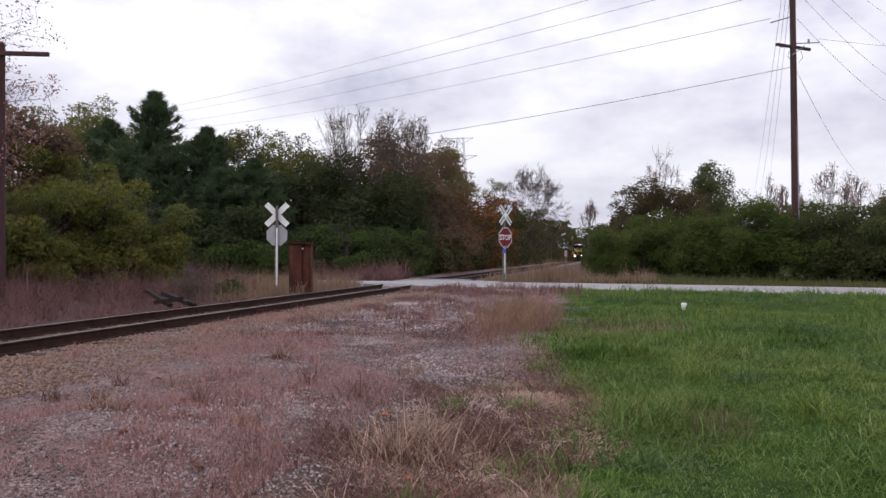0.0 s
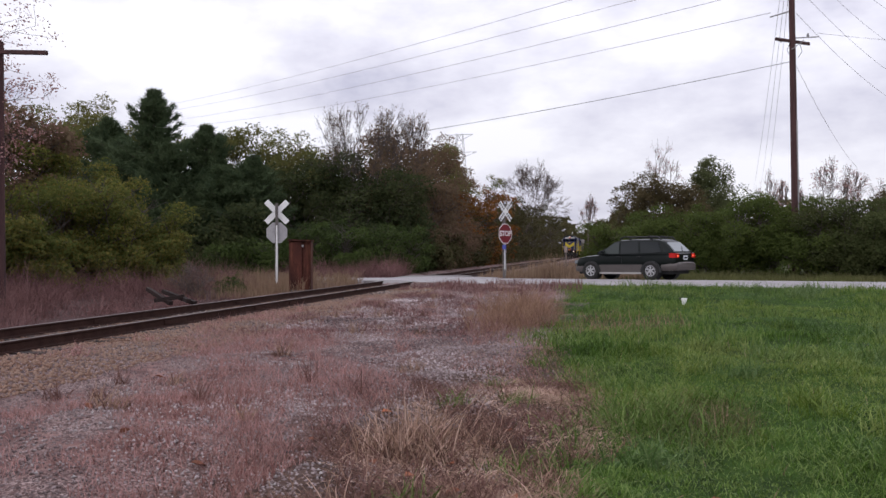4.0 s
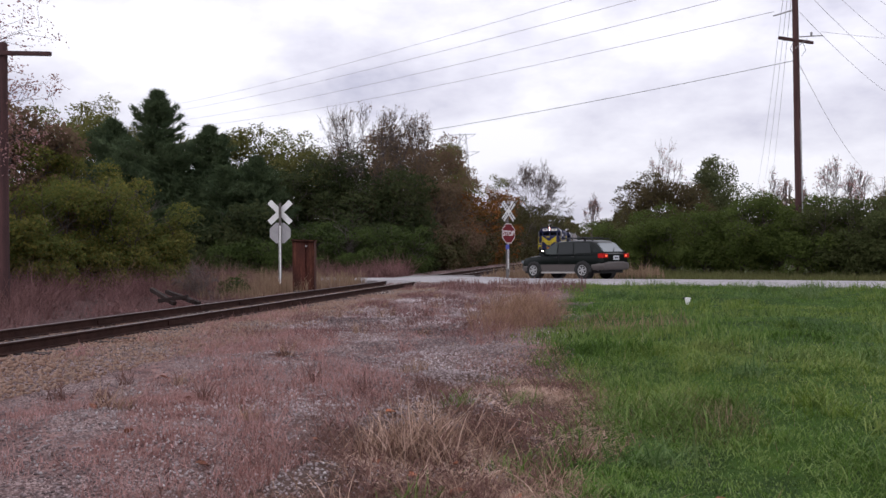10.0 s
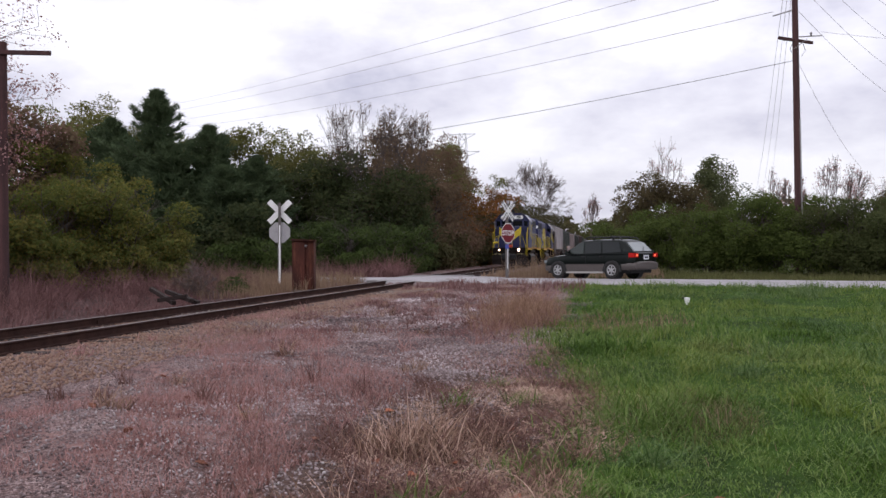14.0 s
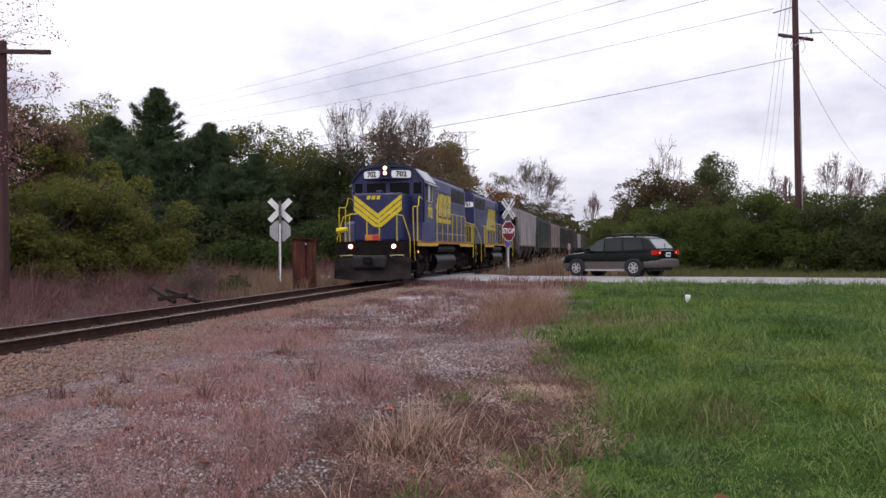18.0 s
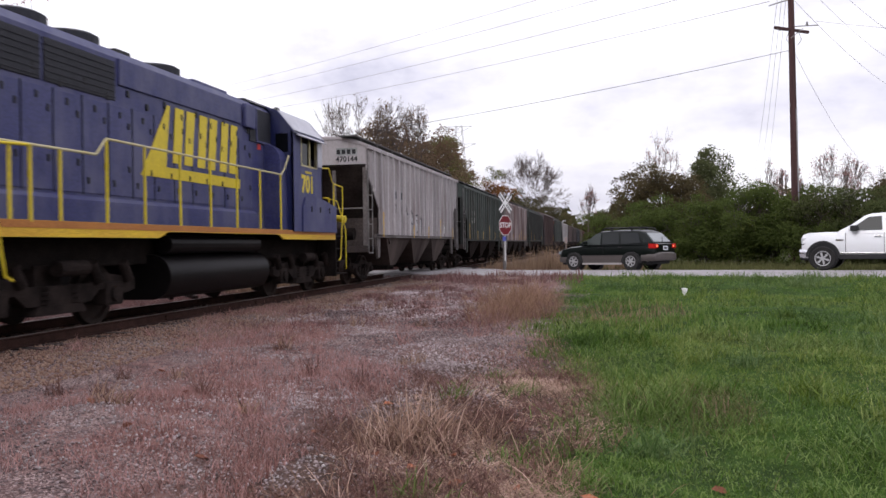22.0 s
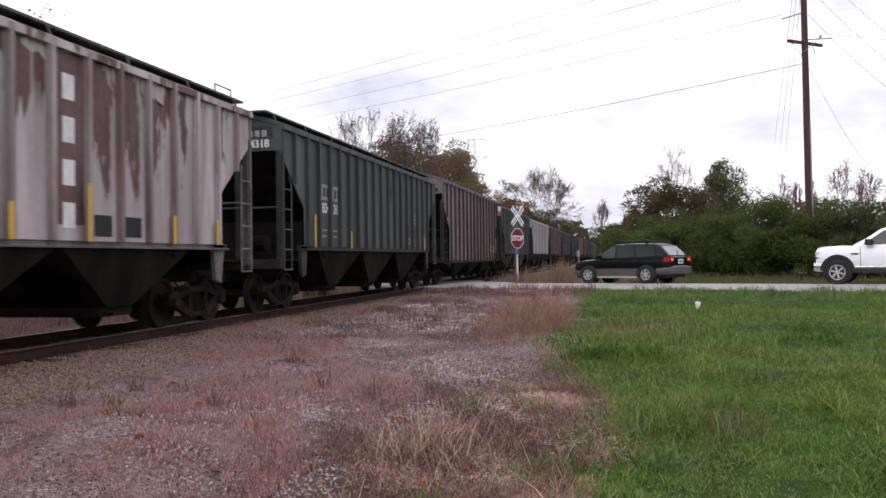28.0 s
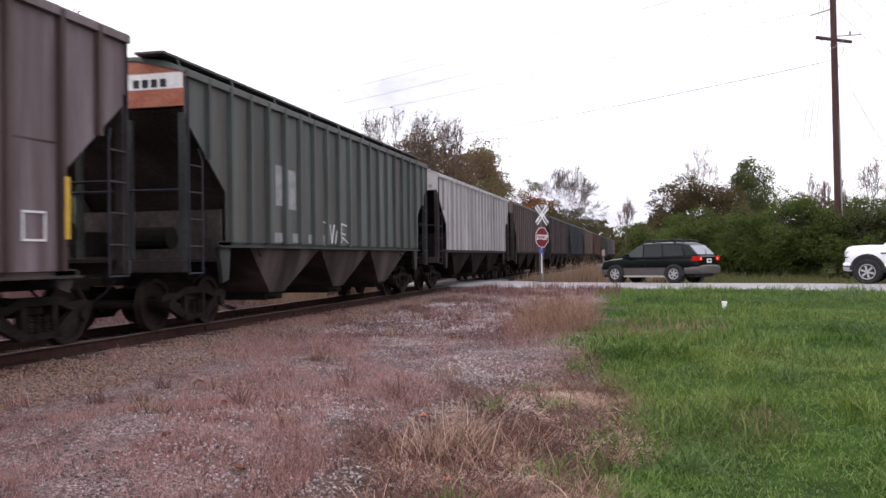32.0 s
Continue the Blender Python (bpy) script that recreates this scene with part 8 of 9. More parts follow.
    for y in (2.7, 3.45, 4.1):
        part("box_latch", Geo().rbox(-1.58, -1.56, y, y + 0.05, deck + 0.52, deck + 0.66, 0.006), BLACK, eng)
    part("cab_plate", Geo().box(-w - 0.012, -w, h0 + 0.6, h0 + 0.78, 3.55, 3.68), RED, eng, "small red warning plate")
    for k, y in enumerate((h1 - 1.2, h1 - 2.6, h1 - 4.0, h0 + 3.8)):
        part("roof_fan", Geo().lathe([(0.52, 0.0), (0.55, 0.05), (0.55, 0.20), (0.48, 0.24), (0.1, 0.22)], (0, y, top), "z", 20), GRILLE, eng)
    part("exhaust", Geo().rbox(-0.25, 0.25, h0 + 5.0, h0 + 5.5, top, top + 0.25, 0.03), BLACK, eng)
    part("dynamic_brake_hatch", Geo().rbox(-0.6, 0.6, h0 + 1.6, h0 + 3.2, top - 0.02, top + 0.10, 0.04), HOODBLUE, eng)
    part("intake_roof", Geo().prism([(-w + 0.05, top - 0.06), (w - 0.05, top - 0.06), (w - 0.22, top + 0.05), (-w + 0.22, top + 0.05)], "y", h0, h0 + 1.0), GRILLE, eng, "black roof over the air intake")
    # end of the long hood
    part("hood_end", Geo().prism([(-w - 0.0, deck), (w, deck), (w, top - 0.25), (w - 0.3, top - 0.02), (-w + 0.3, top - 0.02), (-w, top - 0.25)], "y", h1, h1 + 0.10), BLUE, eng)
    for s in (-1, 1):
        bd = part("number_board", round_board(0.36, 0.15, 0.035), BOARD, eng, "white number board with black figures")
        bd.matrix_basis = pose(s * 0.56, h1 + 0.13, 3.93)
        letters("board_number", number, 0.30, BLACK, bd, pose(0, 0.04, -0.005, 90, 0, 180), 0.004, "", 0.012)
        part("headlight", Geo().lathe([(0.02, 0.03), (0.085, 0.03), (0.095, 0.0), (0.095, -0.05)], (s * 0.12, h1 + 0.13, 4.32), "y", 14), GLASSLENS, eng, "unlit headlight")
    g = Geo()
    for k in range(3):
        g.prism([(0.30 - k * 0.21, 3.38), (0.14 - k * 0.21, 3.38), (0.12 - k * 0.21, 3.54), (0.28 - k * 0.21, 3.54)], "y", h1 + 0.10, h1 + 0.108)
    part("end_emblem", g, YELLOW, eng)
    for k in range(7):
        part("end_grab", Geo().rail([(0.78, h1 + 0.1, 1.95 + k * 0.36), (0.78, h1 + 0.2, 1.95 + k * 0.36), (0.48, h1 + 0.2, 1.95 + k * 0.36), (0.48, h1 + 0.1, 1.95 + k * 0.36)], 0.014), YELLOW, eng)
    part("bell", Geo().tube((-1.42, 0.86, 2.02), (-1.02, 0.86, 2.08), 0.11, 0.09, 14), YELLOW, eng, "yellow lamp can on the end rail", True)
    part("step_lamp", Geo().lathe([(0.02, 0.02), (0.05, 0.02), (0.05, 0.0)], (1.3, 3.0, 1.18), "x", 10), MARKER, eng, "small lit amber ground lamp")
    engine_truck(eng, 3.75)
    engine_truck(eng, L - 3.75)
    return eng


GLASSLENS = mat("unlit_lens", (0.55, 0.55, 0.58), (0.45, 0.45, 0.5), rough=0.15, amount=0.2, bump=0.0)
TRAIN.append((engine("702", "dark blue locomotive with yellow chevron nose and lit lamps", True), 0.0, 0))
TRAIN.append((engine("701", "dark blue locomotive running long hood forward", False), 2 * ENGINE_LEN, 180))

# ---- road vehicles ----
DRIVEN = []
CAR_GREEN = mat("dark_green_car_paint", (0.0036, 0.0060, 0.0050), (0.0028, 0.0048, 0.0040), rough=0.28, scale=2, fine=60, amount=0.3, bump=0.0, coat=0.0, alpha_spec=0.16)
CAR_BEIGE = mat("grey_beige_cladding", (0.086, 0.074, 0.070), (0.066, 0.057, 0.054), rough=0.45, scale=3, fine=40, amount=0.4, bump=0.02)
CAR_WHITE = mat("white_truck_paint", (0.80, 0.81, 0.83), (0.74, 0.75, 0.78), rough=0.3, scale=2, fine=50, amount=0.3, bump=0.0, coat=0.6)
CAR_GLASS = glass_mat("car_window_glass", (0.018, 0.021, 0.021), 0.05, 0.0, 0.3)
# Paler colours put seen-through light and reflected sky into opaque glass.
CAR_GLASS_FRONT = glass_mat("front_window_glass", (0.042, 0.050, 0.047), 0.05, 0.0, 0.3)
CAR_GLASS_LIGHT = glass_mat("rear_window_glass", (0.17, 0.19, 0.20), 0.06, 0.0, 0.6)
RUBBER = mat("tyre_rubber", (0.018, 0.017, 0.017), (0.03, 0.028, 0.027), rough=0.85, scale=5, fine=60, amount=0.5, bump=0.1)
ALLOY = mat("alloy_rim", (0.42, 0.42, 0.43), (0.32, 0.32, 0.33), rough=0.4, metal=0.3, scale=4, fine=40, amount=0.3, bump=0.0)
SILL_BRIGHT = mat("pale_sill_strip", (0.34, 0.32, 0.31), (0.28, 0.26, 0.25), rough=0.4, amount=0.3, bump=0.0)
TRIM = mat("black_plastic_trim", (0.02, 0.02, 0.021), (0.028, 0.028, 0.028), rough=0.6, scale=4, fine=60, amount=0.3, bump=0.0)
CHROME = mat("chrome", (0.62, 0.62, 0.64), (0.5, 0.5, 0.52), rough=0.18, metal=1.0, amount=0.2, bump=0.0)
TAIL_LIT = mat("lit_tail_lamp", (0.42, 0.014, 0.012), (0.36, 0.013, 0.011), rough=0.25, amount=0.2, bump=0.0, emit=0.02)
BRAKE_LIT = mat("lit_brake_lamp", (1.0, 0.16, 0.07), (1.0, 0.16, 0.07), rough=0.25, amount=0.0, bump=0.0, emit=0.8)
LENS = mat("clear_lamp_lens", (0.55, 0.56, 0.58), (0.4, 0.41, 0.44), rough=0.12, amount=0.3, bump=0.0)
PLATE = mat("licence_plate_white", (0.62, 0.64, 0.68), (0.5, 0.52, 0.58), rough=0.4, amount=0.3, bump=0.0)


def loft(rows):
    """A shell through cross-sections: rows of (x, [(y, z), ...]) with equal counts; the outline is closed."""
    g = Geo()
    n = len(rows[0][1])
    vs = [(x, y, z) for x, sec in rows for y, z in sec]
    fs = []
    for k in range(len(rows) - 1):
        for i in range(n):
            j = (i + 1) % n
            fs.append((k * n + i, k * n + j, (k + 1) * n + j, (k + 1) * n + i))
    fs += [tuple(range(n - 1, -1, -1)), tuple(range((len(rows) - 1) * n, len(rows) * n))]
    return g.add(vs, fs)


def section(w, z0, z1, tuck=0.06, crown=0.03):
    """Half-rounded cross-section of a car body, full width 2 w."""
    h = z1 - z0
    half = [(w - tuck, z0), (w - 0.015, z0 + 0.22 * h), (w, z0 + 0.5 * h), (w - 0.02, z0 + 0.78 * h), (w - 0.07, z1 - 0.02), (w * 0.6, z1 + crown * 0.7), (0.0, z1 + crown)]
    return half + [(-y, z) for y, z in half[-2::-1]]


def road_wheel(r, width, rim_r, spokes, name="wheel"):
    """Tyre, dark dish, bright spokes and hub about the y axis, centre at the origin."""
    tyre = Geo().lathe([(rim_r, -width / 2 + 0.01), (r - 0.035, -width / 2), (r - 0.008, -width / 2 + 0.03), (r, -width / 4), (r, width / 4), (r - 0.008, width / 2 - 0.03), (r - 0.035, width / 2), (rim_r, width / 2 - 0.01)],
                       (0, 0, 0), "y", 28).mesh("tyre", True)
    tyre.materials.append(RUBBER)
    rim = Geo().lathe([(rim_r - 0.03, width / 2 - 0.06), (rim_r - 0.02, width / 2 - 0.004), (rim_r + 0.006, width / 2 + 0.004), (rim_r + 0.008, width / 2 - 0.02), (rim_r + 0.005, -width / 2 + 0.02)], (0, 0, 0), "y", 24).mesh("rim", True)
    rim.materials.append(ALLOY)
    dish = Geo().lathe([(0.01, width / 2 - 0.055), (rim_r - 0.015, width / 2 - 0.05), (rim_r - 0.015, width / 2 - 0.07), (0.01, width / 2 - 0.075)], (0, 0, 0), "y", 20).mesh("brake_disc")
    dish.materials.append(TRIM)
    g = Geo().tube((0, width / 2 - 0.06, 0), (0, width / 2 + 0.004, 0), 0.07, 0.055, 14)
    for k in range(spokes):
        a = 2 * math.pi * (k + 0.25) / spokes
        c, s = math.cos(a), math.sin(a)
        ring = [(u * c - v * s, y, u * s + v * c) for u, v, y in ((0.04, -0.026, width / 2), (rim_r - 0.01, -0.036, width / 2 - 0.012), (rim_r - 0.01, 0.036, width / 2 - 0.012), (0.04, 0.026, width / 2))]
        back = [(x, y - 0.035, z) for x, y, z in ring]
        g.add(ring + back, [(0, 1, 2, 3), (7, 6, 5, 4), (0, 4, 5, 1), (1, 5, 6, 2), (2, 6, 7, 3), (3, 7, 4, 0)])
    sp = g.mesh("spokes")
    sp.materials.append(ALLOY)
    return tyre, rim, sp, dish


def put_wheels(car, meshes, r, xs, half):
    out = []
    for x in xs:
        for s in (1, -1):
            hub = part("wheel", meshes[0], RUBBER, car)
            m = pose(x, s * half, r, 0, 0, 0 if s > 0 else 180)
            hub.matrix_basis = m
            part("rim", meshes[1], ALLOY, hub)
            part("spokes", meshes[2], ALLOY, hub, "silver alloy spokes")
            part("brake_disc", meshes[3], TRIM, hub, "dark disc behind the spokes")
            out.append((hub, x, s))
    return out


def arch_band(g, xc, zc, r0, r1, y0, y1, n=12):
    """A half ring over a wheel, in one piece."""
    v, f = [], []
    for k in range(n + 1):
        t = math.pi * k / n
        for r, y in ((r0, y0), (r1, y0), (r1, y1), (r0, y1)):
            v.append((xc + r * math.cos(t), y, zc + r * math.sin(t)))
    for k in range(n):
        for j in range(4):
            f.append((4 * k + j, 4 * k + (j + 1) % 4, 4 * k + 4 + (j + 1) % 4, 4 * k + 4 + j))
    f += [(3, 2, 1, 0), (4 * n, 4 * n + 1, 4 * n + 2, 4 * n + 3)]
    return g.add(v, f)


def station_wagon():
    """A 1990s estate car, 4.7 m long; x forwards from its middle, y to its left."""
    car = thing("station_wagon", pose(0, 0, 0), "dark green estate car with grey lower cladding, roof rack", "car")
    W = 0.85
    # lower body: rows from tail to nose
    rows = [(-2.30, section(W - 0.10, 0.42, 0.94)), (-2.22, section(W - 0.04, 0.36, 0.99)), (-1.9, section(W, 0.32, 1.00)), (-1.0, section(W, 0.30, 0.99)), (0.2, section(W, 0.30, 0.97)), (0.95, section(W, 0.30, 0.955)),
            (1.1, section(W - 0.005, 0.30, 0.94)), (1.6, section(W - 0.02, 0.30, 0.90)), (2.05, section(W - 0.06, 0.32, 0.845)), (2.27, section(W - 0.13, 0.38, 0.78)), (2.34, section(W - 0.22, 0.44, 0.72))]
    part("body", loft(rows), CAR_GREEN, car, smooth=True)
    # cabin with sloping pillars
    def cab(w, z):
        return [(w, 0.95), (w - 0.03, 1.05), (w - 0.13, z - 0.10), (w - 0.20, z - 0.02), (w * 0.5, z + 0.015), (0, z + 0.025), (-w * 0.5, z + 0.015), (-w + 0.20, z - 0.02), (-w + 0.13, z - 0.10), (-w + 0.03, 1.05), (-w, 0.95)]
    part("cabin", loft([(-2.20, cab(0.80, 1.02)), (-1.78, cab(0.83, 1.42)), (-1.55, cab(0.84, 1.50)), (-0.6, cab(0.845, 1.525)), (0.15, cab(0.84, 1.50)), (0.36, cab(0.835, 1.44)), (1.08, cab(0.80, 0.98))]), CAR_GREEN, car, smooth=True)
    # grey cladding with wheel arches
    for s in (1, -1):
        # strips between arches, flares over them
        a, b = min(s * (W - 0.02), s * (W + 0.02)), max(s * (W - 0.02), s * (W + 0.02))
        part("cladding", Geo().prism([(-0.93, 0.27), (0.93, 0.27), (0.95, 0.575), (-0.95, 0.585)], "y", a, b), CAR_BEIGE, car, "grey lower door cladding")
        part("sill_trim", Geo().prism([(-0.93, 0.22), (0.93, 0.22), (0.93, 0.29), (-0.93, 0.29)], "y", b - 0.01 if s > 0 else a - 0.012, b + 0.012 if s > 0 else a + 0.01), SILL_BRIGHT, car, "pale sill strip")
        part("cladding_lip", Geo().box(-0.94, 0.94, b - 0.004 if s > 0 else a - 0.006, b + 0.006 if s > 0 else a + 0.004, 0.575, 0.592), TRIM, car)
        part("door_seam", Geo().box(-0.06, -0.045, s * (W + 0.001) - 0.004, s * (W + 0.001) + 0.004, 0.58, 0.96), BLACK, car)
        for xc in (-1.315, 1.315):
            g = Geo()
            arch_band(g, xc, 0.28, 0.345, 0.43, a - (0.0 if s > 0 else 0.02), b + (0.02 if s > 0 else 0.0))
            part("wheel_arch", g, TRIM, car)
            part("wheel_well", Geo().tube((xc, s * (W - 0.28), 0.31), (xc, s * (W + 0.004), 0.31), 0.345, 0.345, 22), BLACK, car)
        # side windows
        def pane(pts, name="side_window", glass=CAR_GLASS):
            # points as (x, z); the glass leans with the cabin side
            g = Geo()
            vo, vi = [], []
            for x, z in pts:
                y = 0.83 - 0.11 * max(0, (z - 1.02)) / 0.38 + 0.004
                vo.append((x, s * (y + 0.008), z))
                vi.append((x, s * (y - 0.03), z))
            n = len(pts)
            g.add(vo + vi, [tuple(range(n)), tuple(range(2 * n - 1, n - 1, -1))] + [(i, (i + 1) % n, n + (i + 1) % n, n + i) for i in range(n)])
            part(name, g, glass, car, "side window")
        pane([(0.07, 0.99), (0.90, 0.99), (0.36, 1.40), (0.10, 1.435)], "side_window", CAR_GLASS_FRONT)
        pane([(-0.80, 1.0), (0.0, 0.99), (0.03, 1.44), (-0.72, 1.45)])
        pane([(-1.72, 1.03), (-0.88, 1.0), (-0.80, 1.45), (-1.56, 1.40)])
        part("wing_mirror", Geo().rbox(0.68, 0.84, s * 0.86 - 0.08 if s < 0 else 0.86, s * 0.86 if s < 0 else 0.98, 1.0, 1.12, 0.03), CAR_GREEN, car)
        part("door_handle", Geo().rbox(-0.02, 0.16, min(s * W, s * (W + 0.03)), max(s * W, s * (W + 0.03)), 0.86, 0.89, 0.01), TRIM, car)
        part("door_handle", Geo().rbox(-0.92, -0.74, min(s * W, s * (W + 0.03)), max(s * W, s * (W + 0.03)), 0.86, 0.89, 0.01), TRIM, car)
        # lamps
        part("tail_lamp", Geo().prism([(s * 0.84, 0.82), (s * 0.84, 0.99), (s * 0.52, 0.97), (s * 0.52, 0.82)], "x", -2.31, -2.06), TAIL_LIT, car, "lit red tail lamp")
        part("brake_lamp", Geo().rbox(-2.325, -2.29, min(s * 0.58, s * 0.68), max(s * 0.58, s * 0.68), 0.86, 0.93, 0.01), BRAKE_LIT, car, "bright lit brake lamp")
        part("headlamp", Geo().prism([(s * 0.34, 0.60), (s * 0.64, 0.60), (s * 0.74, 0.64), (s * 0.72, 0.75), (s * 0.34, 0.74)], "x", 2.18, 2.355), CAR_GLASS_LIGHT, car, "clear headlamp")
        # roof rack
        rk = part("roof_rail", Geo().rail([(-1.60, s * 0.58, 1.50), (-1.48, s * 0.58, 1.60), (0.02, s * 0.58, 1.62), (0.15, s * 0.58, 1.52)], 0.024), TRIM, car)
        for x in (-1.2, -0.3):
            part("rail_foot", Geo().rbox(x - 0.05, x + 0.05, s * 0.56 - 0.02, s * 0.56 + 0.02, 1.49, 1.58, 0.008), TRIM, rk)
    for x in (-1.15, -0.15):
        part("roof_bar", Geo().rbox(x - 0.035, x + 0.035, -0.66, 0.66, 1.615, 1.655, 0.012), TRIM, car, "black roof rack bar")
    # rear window, windscreen, bumpers, plate
    g = Geo()
    g.add([(-2.19, -0.62, 1.06), (-2.19, 0.62, 1.06), (-1.84, 0.56, 1.40), (-1.84, -0.56, 1.40), (-2.16, -0.62, 1.03), (-2.16, 0.62, 1.03), (-1.80, 0.56, 1.37), (-1.80, -0.56, 1.37)],
          [(0, 1, 2, 3), (7, 6, 5, 4), (0, 4, 5, 1), (1, 5, 6, 2), (2, 6, 7, 3), (3, 7, 4, 0)])
    part("rear_window", g, CAR_GLASS_LIGHT, car, "rear window with the sky's reflection in its colour")
    g = Geo()
    g.add([(1.06, -0.66, 1.01), (1.06, 0.66, 1.01), (0.42, 0.58, 1.42), (0.42, -0.58, 1.42), (1.02, -0.66, 0.99), (1.02, 0.66, 0.99), (0.38, 0.58, 1.40), (0.38, -0.58, 1.40)],
          [(0, 1, 2, 3), (7, 6, 5, 4), (0, 4, 5, 1), (1, 5, 6, 2), (2, 6, 7, 3), (3, 7, 4, 0)])
    part("windscreen", g, CAR_GLASS, car)
    part("rear_bumper", loft([(-2.38, section(W - 0.13, 0.40, 0.60)), (-2.34, section(W - 0.04, 0.36, 0.64)), (-2.1, section(W + 0.012, 0.34, 0.66)), (-1.72, section(W + 0.012, 0.34, 0.64))]), CAR_BEIGE, car, "grey rear bumper", True)
    part("front_bumper", loft([(1.72, section(W + 0.012, 0.30, 0.56)), (2.1, section(W - 0.04, 0.30, 0.56)), (2.34, section(W - 0.16, 0.32, 0.55)), (2.40, section(W - 0.28, 0.36, 0.52))]), CAR_BEIGE, car, "grey front bumper", True)
    part("grille", Geo().rbox(2.30, 2.37, -0.28, 0.28, 0.60, 0.72, 0.02), TRIM, car)
    part("number_plate", Geo().box(-2.325, -2.305, -0.17, 0.17, 0.74, 0.90), PLATE, car, "white number plate with a plain bar")
    part("plate_bar", Geo().box(-2.331, -2.326, -0.12, 0.12, 0.79, 0.85), BLACK, car)
    part("rear_wiper", Geo().tube((-2.2, 0.02, 1.06), (-2.03, -0.25, 1.24), 0.012, 0.01, 5), BLACK, car)
    part("tailgate_garnish", Geo().rbox(-2.30, -2.27, -0.5, 0.5, 0.93, 0.97, 0.01), TRIM, car)
    part("underside", Geo().box(-2.1, 2.1, -0.7, 0.7, 0.22, 0.40), BLACK, car)
    # short overhangs before and behind the axles
    for ob in car.children_recursive:
        for v in ob.data.vertices:
            if v.co.x > 1.6:
                v.co.x = 1.6 + (v.co.x - 1.6) * 0.70
            elif v.co.x < -1.65:
                v.co.x = -1.65 + (v.co.x + 1.65) * 0.95
            if v.co.x > -0.9:
                v.co.x = -0.9 + (v.co.x + 0.9) * 0.955 if v.co.x < 0.9 else v.co.x - 0.081
    return car, put_wheels(car, road_wheel(0.345, 0.20, 0.195, 6), 0.345, (-1.315, 1.234), 0.815)


def pickup():
    """A white crew-cab pickup, 5.85 m long; x forwards from its middle, y to its left."""
    car = thing("pickup_truck", pose(0, 0, 0), "clean white crew-cab pickup truck", "truck")
    W = 1.0
    part("body", loft([(0.35, section(W, 0.52, 1.22)), (1.0, section(W, 0.50, 1.22)), (1.35, section(W, 0.50, 1.21)), (1.5, section(W, 0.50, 1.20)), (2.1, section(W - 0.005, 0.52, 1.21)), (2.62, section(W - 0.03, 0.56, 1.19)),
                       (2.80, section(W - 0.07, 0.62, 1.16)), (2.86, section(W - 0.12, 0.66, 1.10))]), CAR_WHITE, car, smooth=True)
    part("cab_lower", loft([(-1.35, section(W, 0.50, 1.23)), (-0.4, section(W, 0.50, 1.23)), (0.36, section(W, 0.50, 1.22))]), CAR_WHITE, car, smooth=True)
    part("bed", loft([(-2.88, section(W - 0.04, 0.55, 1.25)), (-2.8, section(W, 0.52, 1.28)), (-1.40, section(W, 0.52, 1.28))]), CAR_WHITE, car, smooth=True)

    def cab(w, z):
        return [(w, 1.17), (w - 0.03, 1.25), (w - 0.15, z - 0.10), (w - 0.24, z - 0.01), (w * 0.5, z + 0.02), (0, z + 0.03), (-w * 0.5, z + 0.02), (-w + 0.24, z - 0.01), (-w + 0.15, z - 0.10), (-w + 0.03, 1.25), (-w, 1.17)]
    part("cabin", loft([(-1.38, cab(0.95, 1.35)), (-1.30, cab(0.96, 1.78)), (-1.1, cab(0.965, 1.85)), (-0.2, cab(0.97, 1.88)), (0.35, cab(0.965, 1.85)), (0.55, cab(0.96, 1.78)), (1.32, cab(0.94, 1.23))]), CAR_WHITE, car, smooth=True)
    for s in (1, -1):
        a, b = min(s * (W - 0.01), s * (W + 0.018)), max(s * (W - 0.01), s * (W + 0.018))

        def pane(pts):
            g = Geo()
            vo, vi = [], []
            for x, z in pts:
                y = 0.945 - 0.125 * max(0, (z - 1.24)) / 0.5 + 0.004
                vo.append((x, s * (y + 0.008), z))
                vi.append((x, s * (y - 0.03), z))
            n = len(pts)
            g.add(vo + vi, [tuple(range(n)), tuple(range(2 * n - 1, n - 1, -1))] + [(i, (i + 1) % n, n + (i + 1) % n, n + i) for i in range(n)])
            part("side_window", g, CAR_GLASS, car, "dark side window")
        pane([(0.02, 1.27), (1.02, 1.27), (0.42, 1.74), (0.04, 1.76)])
        pane([(-1.12, 1.28), (-0.10, 1.27), (-0.08, 1.76), (-1.0, 1.74)])
        part("wing_mirror", Geo().rbox(0.72, 0.95, 0.98 if s > 0 else -1.22, 1.22 if s > 0 else -0.98, 1.24, 1.44, 0.04), TRIM, car, "black wing mirror")
        for x in (0.05, -0.95):
            part("door_handle", Geo().rbox(x, x + 0.2, min(s * W, s * (W + 0.035)), max(s * W, s * (W + 0.035)), 1.08, 1.12, 0.01), CHROME, car)
        for x in (-0.04, 1.10, -1.25):
            part("door_seam", Geo().box(x, x + 0.014, s * (W + 0.001) - 0.004, s * (W + 0.001) + 0.004, 0.60, 1.20), TRIM, car)
        part("rocker_trim", Geo().rbox(-1.35, 1.6, a, b, 0.56, 0.60, 0.01), CHROME, car, "bright rocker strip")
        part("rocker", Geo().rbox(-1.35, 1.65, min(s * 0.80, s * 0.995), max(s * 0.80, s * 0.995), 0.38, 0.54, 0.02), TRIM, car, "black side step")
        part("badge", Geo().box(1.16, 1.40, b if s > 0 else a - 0.004, b + 0.004 if s > 0 else a, 0.98, 1.02), CHROME, car)
